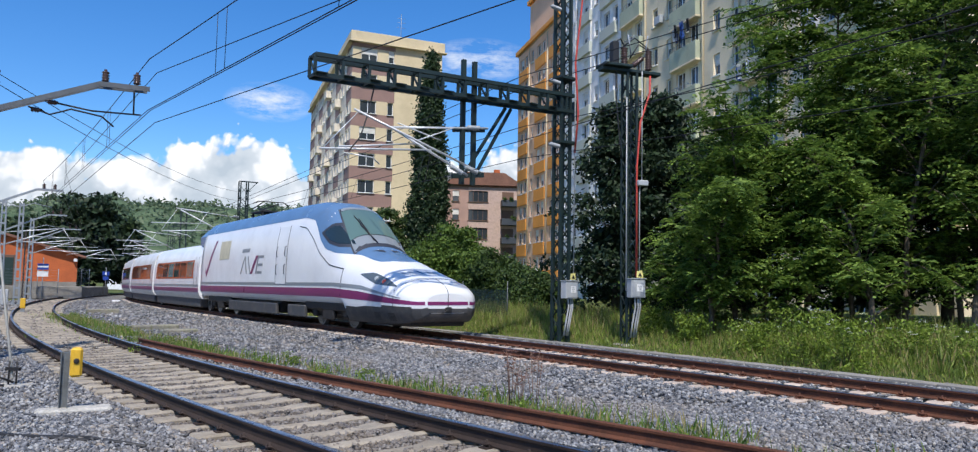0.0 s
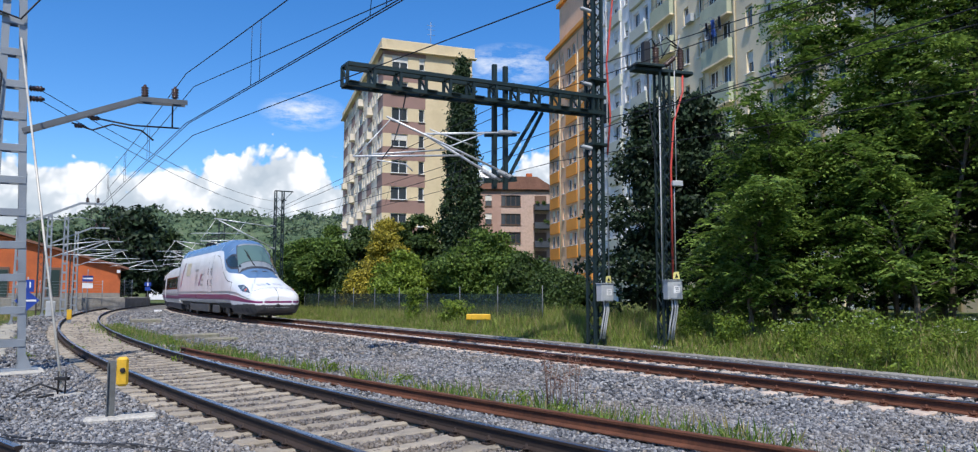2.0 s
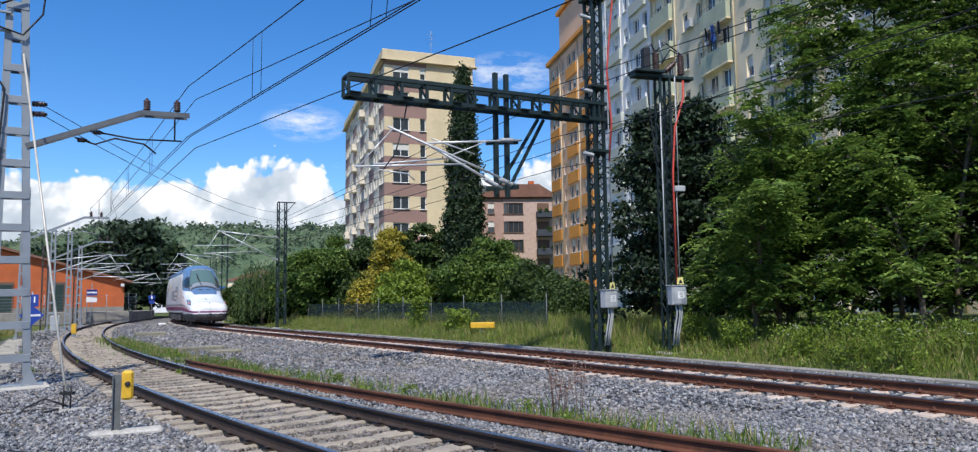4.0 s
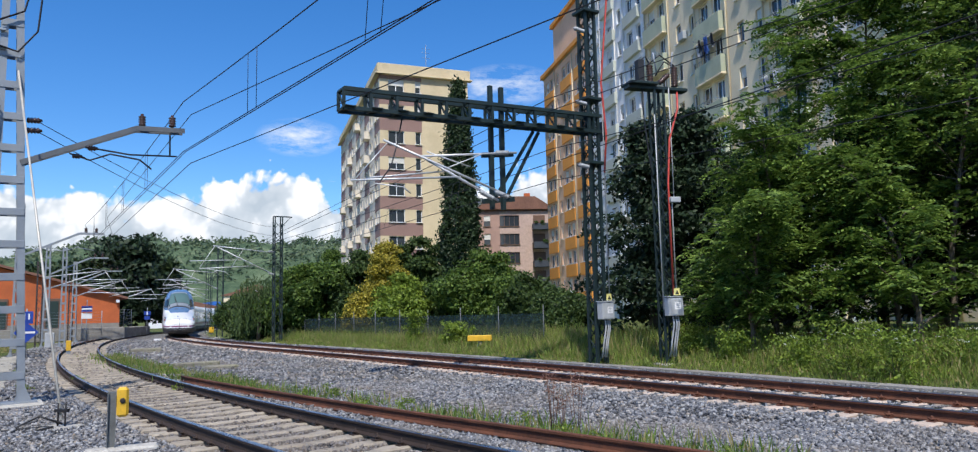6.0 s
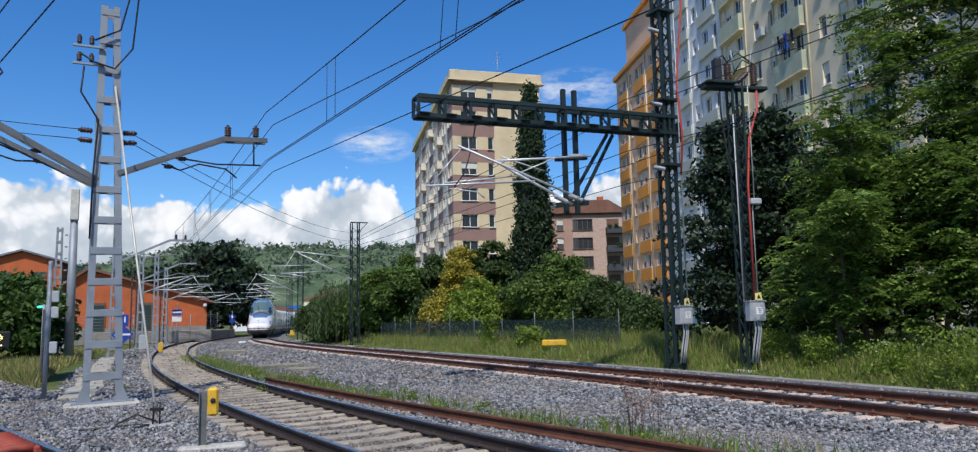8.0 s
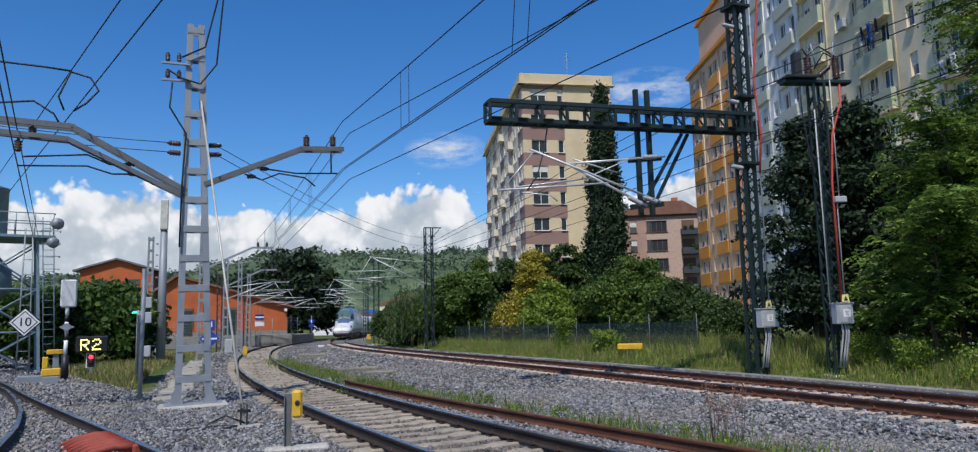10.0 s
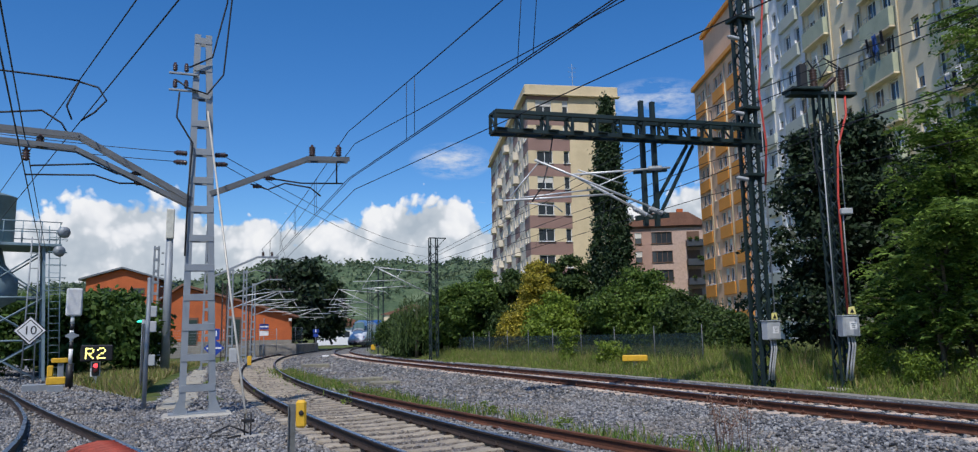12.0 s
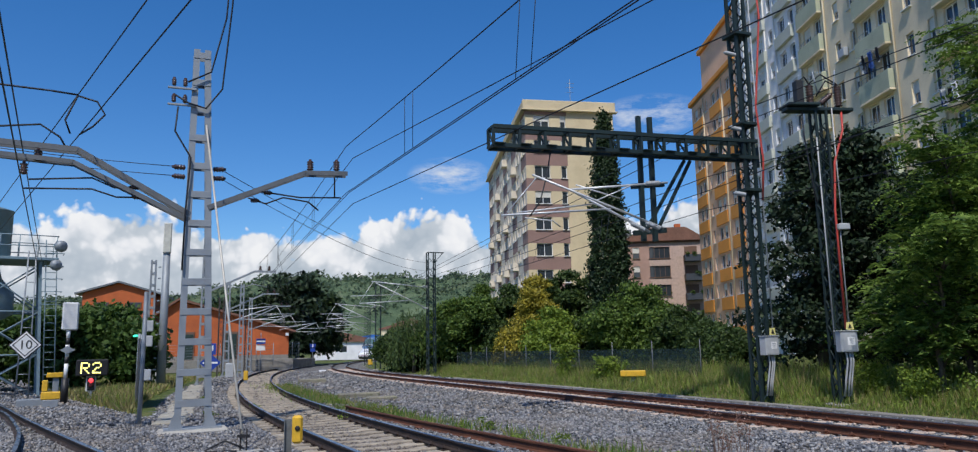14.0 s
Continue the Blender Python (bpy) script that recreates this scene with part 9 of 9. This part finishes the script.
def make_grass():
    rng = np.random.default_rng(21)
    # verge beyond the far track, rising towards the trees
    root = thing("verge_grass", "tall sunlit grass on the verge below the trees", "grass", kind="stuff")
    n = 170000
    s = 62 * rng.random(n) ** 1.25 - 5
    u = 3.1 + 5.6 * rng.random(n) ** 0.9
    P = np.array([FAR.row(v) for v in np.linspace(-6, 60, 200)])
    k = np.linspace(-6, 60, 200)
    px, py, pa = (np.interp(s, k, P[:, i]) for i in range(3))
    X, Y = px + np.cos(pa) * u, py - np.sin(pa) * u
    Z, B = land(X, Y)
    patch = np.array([noise.noise((x * 0.5, y * 0.5, 0)) for x, y in zip(X[::10], Y[::10])]).repeat(10)[:n]
    hgt = (0.20 + 0.48 * rng.random(n) ** 1.4) * (0.85 + 0.7 * np.clip(patch, -0.6, 0.8)) * np.clip((u - 2.8) / 1.6, 0.35, 1.15)
    dry = rng.random(n) < 0.22 + 0.25 * np.clip(patch, 0, 1)
    for sel, m in ((~dry, GRASS), (dry, GRASS_DRY)):
        tagged(leaf_object("blades", [blades(X[sel], Y[sel], Z[sel], hgt[sel], 0.008 + 0.008 * rng.random(sel.sum()), rng)], m, root), kind="stuff")
    # strip along the old rail between the tracks
    root = thing("strip_grass", "patchy green grass along the old rail", "grass", kind="stuff")
    n = 16000
    s = rng.uniform(0, 44, n)
    w = old_off(s) + rng.normal(0.6, 0.42, n)
    P = np.array([NEAR.row(v) for v in np.linspace(-6, 60, 200)])
    px, py, pa = (np.interp(s, k, P[:, i]) for i in range(3))
    X, Y = px + np.cos(pa) * w, py - np.sin(pa) * w
    patch = np.array([noise.noise((x * 0.7, y * 0.7, 3)) for x, y in zip(X, Y)])
    keep = (patch > -0.12 + 0.3 * (s < 4)) & ((w - old_off(s) > 0.07) | (s > 23))
    X, Y, s = X[keep], Y[keep], s[keep]
    Z, B = land(X, Y)
    hgt = 0.10 + 0.26 * rng.random(len(X)) ** 1.6
    dry = rng.random(len(X)) < 0.3
    for sel, m in ((~dry, GRASS_GREEN), (dry, GRASS_DRY)):
        tagged(leaf_object("blades", [blades(X[sel], Y[sel], Z[sel], hgt[sel], 0.006 + 0.007 * rng.random(sel.sum()), rng)], m, root), kind="stuff")
    # dry grass of the yard on the left
    root = thing("yard_grass", "dry yellow-green grass round the yard signals", "grass", kind="stuff")
    n = 100000
    a = rng.uniform(radians(-52), radians(-31), n)
    d = 17 + 45 * rng.random(n) ** 1.5
    X, Y = np.sin(a) * d, np.cos(a) * d
    Z, B = land(X, Y)
    w, sw = NEAR.offset(X, Y)
    # distance from the footpath
    ax, ay = np.array([-12.6, 16.6]), np.array([-26.5, 37.0])
    t = np.clip(((X - ax[0]) * (ay - ax)[0] + (Y - ax[1]) * (ay - ax)[1]) / ((ay - ax) ** 2).sum(), 0, 1)
    off_path = np.hypot(X - ax[0] - t * (ay - ax)[0], Y - ax[1] - t * (ay - ax)[1])
    keep = (B < 0.5) & (w < -4.2) & (off_path > 0.6)
    X, Y, Z, d = X[keep], Y[keep], Z[keep], d[keep]
    patch = np.array([noise.noise((x * 0.25, y * 0.25, 8)) for x, y in zip(X, Y)])
    hgt = (0.14 + 0.34 * rng.random(len(X))) * (1.0 + 0.8 * np.clip(patch, -0.5, 1))
    dry = rng.random(len(X)) < 0.75 - 0.5 * patch
    for sel, m in ((~dry, GRASS), (dry, GRASS_DRY)):
        tagged(leaf_object("blades", [blades(X[sel], Y[sel], Z[sel], hgt[sel], 0.012 + 0.012 * rng.random(sel.sum()), rng)], m, root), kind="stuff")


def make_weeds():
    rng = np.random.default_rng(5)
    # two dry brown stalks by the old rail
    for x, y, hgt in ((0.28, 11.0, 0.86), (0.62, 10.9, 0.84), (0.42, 11.15, 0.5)):
        z = land_z(x, y)
        root = thing("dry_weed", "dry reddish-brown weed stalk with seed heads", "weed", pose(x, y, z), group="dry weeds")
        for i in range(5):
            bm = bmesh.new()
            dx, dy = rng.normal(0, 0.05, 2)
            tube(bm, [(dx * 0.4, dy * 0.4, 0), (dx, dy, hgt * 0.5), (dx * 1.6, dy * 1.6, hgt * rng.uniform(0.75, 1.0))], 0.006, 5, taper=0.003)
            part("stalk", bm, WEED_BROWN, root)
        C = np.stack([rng.normal(0, 0.06, 40), rng.normal(0, 0.06, 40), rng.uniform(hgt * 0.62, hgt, 40)], 1)
        leaf_object("seed_heads", [leaf_cloud(C, 0.022, 7, 0.013, rng)], leaf_mat("brown seed heads", (0.12, 0.06, 0.045), (0.30, 0.17, 0.13), 0.1), root)
    # leafy weeds between the tracks and bushes in the verge
    for i in range(26):
        s = rng.uniform(1, 34)
        p = NEAR.at(s, old_off(s) + rng.uniform(0.2, 1.5) if i < 18 else rng.uniform(-2.3, 4.2))
        root = thing("leafy_weed", "small leafy green weed in the ballast", "weed", pose(p.x, p.y, land_z(p.x, p.y)), group="leafy weeds")
        C = np.stack([rng.normal(0, 0.07, 12), rng.normal(0, 0.07, 12), rng.uniform(0.03, 0.2, 12)], 1)
        leaf_object("leaves", [leaf_cloud(C, 0.035, 9, 0.024, rng)], LEAF_BRIGHT, root)
    for az, d, rx, hgt in ((22.5, 18.0, 0.9, 1.15), (25.0, 17.2, 0.8, 1.0), (29.0, 18.2, 0.8, 0.9), (19.2, 19.0, 0.6, 0.8), (-5.6, 33, 0.75, 1.15), (-8.8, 37, 0.5, 1.7), (33.5, 17.0, 0.8, 0.9), (12.0, 22.0, 0.4, 1.0), (-21.4, 72, 0.9, 1.6), (14.5, 20.5, 0.5, 0.9)):
        x, y = by_bearing(az, d)
        root = thing("bush", "light green bush with white umbels in the verge" if d < 20 else "light green leafy bush by the fence", "bush", pose(x, y, land_z(x, y)))
        C = np.stack([rng.normal(0, rx * 0.42, 90), rng.normal(0, rx * 0.42, 90), rng.uniform(0.05, hgt, 90)], 1)
        bm = bmesh.new()
        for c in C[::6]:
            tube(bm, [(0, 0, 0), (c[0] * 0.5, c[1] * 0.5, c[2] * 0.6), tuple(c)], 0.008, 4, taper=0.003)
        part("stem", bm, mat("green stem", (0.10, 0.14, 0.04), 0.8), root)
        leaf_object("leaves", [leaf_cloud(C, 0.1, 22, 0.035 if d < 25 else 0.06, rng)], LEAF_BRIGHT, root)
        if d < 20:
            U = np.stack([rng.normal(0, rx * 0.45, 12), rng.normal(0, rx * 0.45, 12), rng.uniform(hgt * 0.7, hgt * 1.1, 12)], 1)
            leaf_object("umbels", [leaf_cloud(U, 0.03, 16, 0.012, rng, 0.3)], leaf_mat("white blossom", (0.6, 0.62, 0.5), (0.8, 0.8, 0.72), 0.2), root)


make_stones()
make_grass()
make_weeds()


def motions():
    """Everything that moves: the train's cars, rolling away down the line."""
    for car, front, rear in TRAIN:
        rows = []
        for i in range(57):
            t = i * 0.25
            rows.append((t, car_pose(nose_at(t), front, rear) @ pose(0, -front if front > 20 else 0, 0)))
        walk(car, rows)


motions()
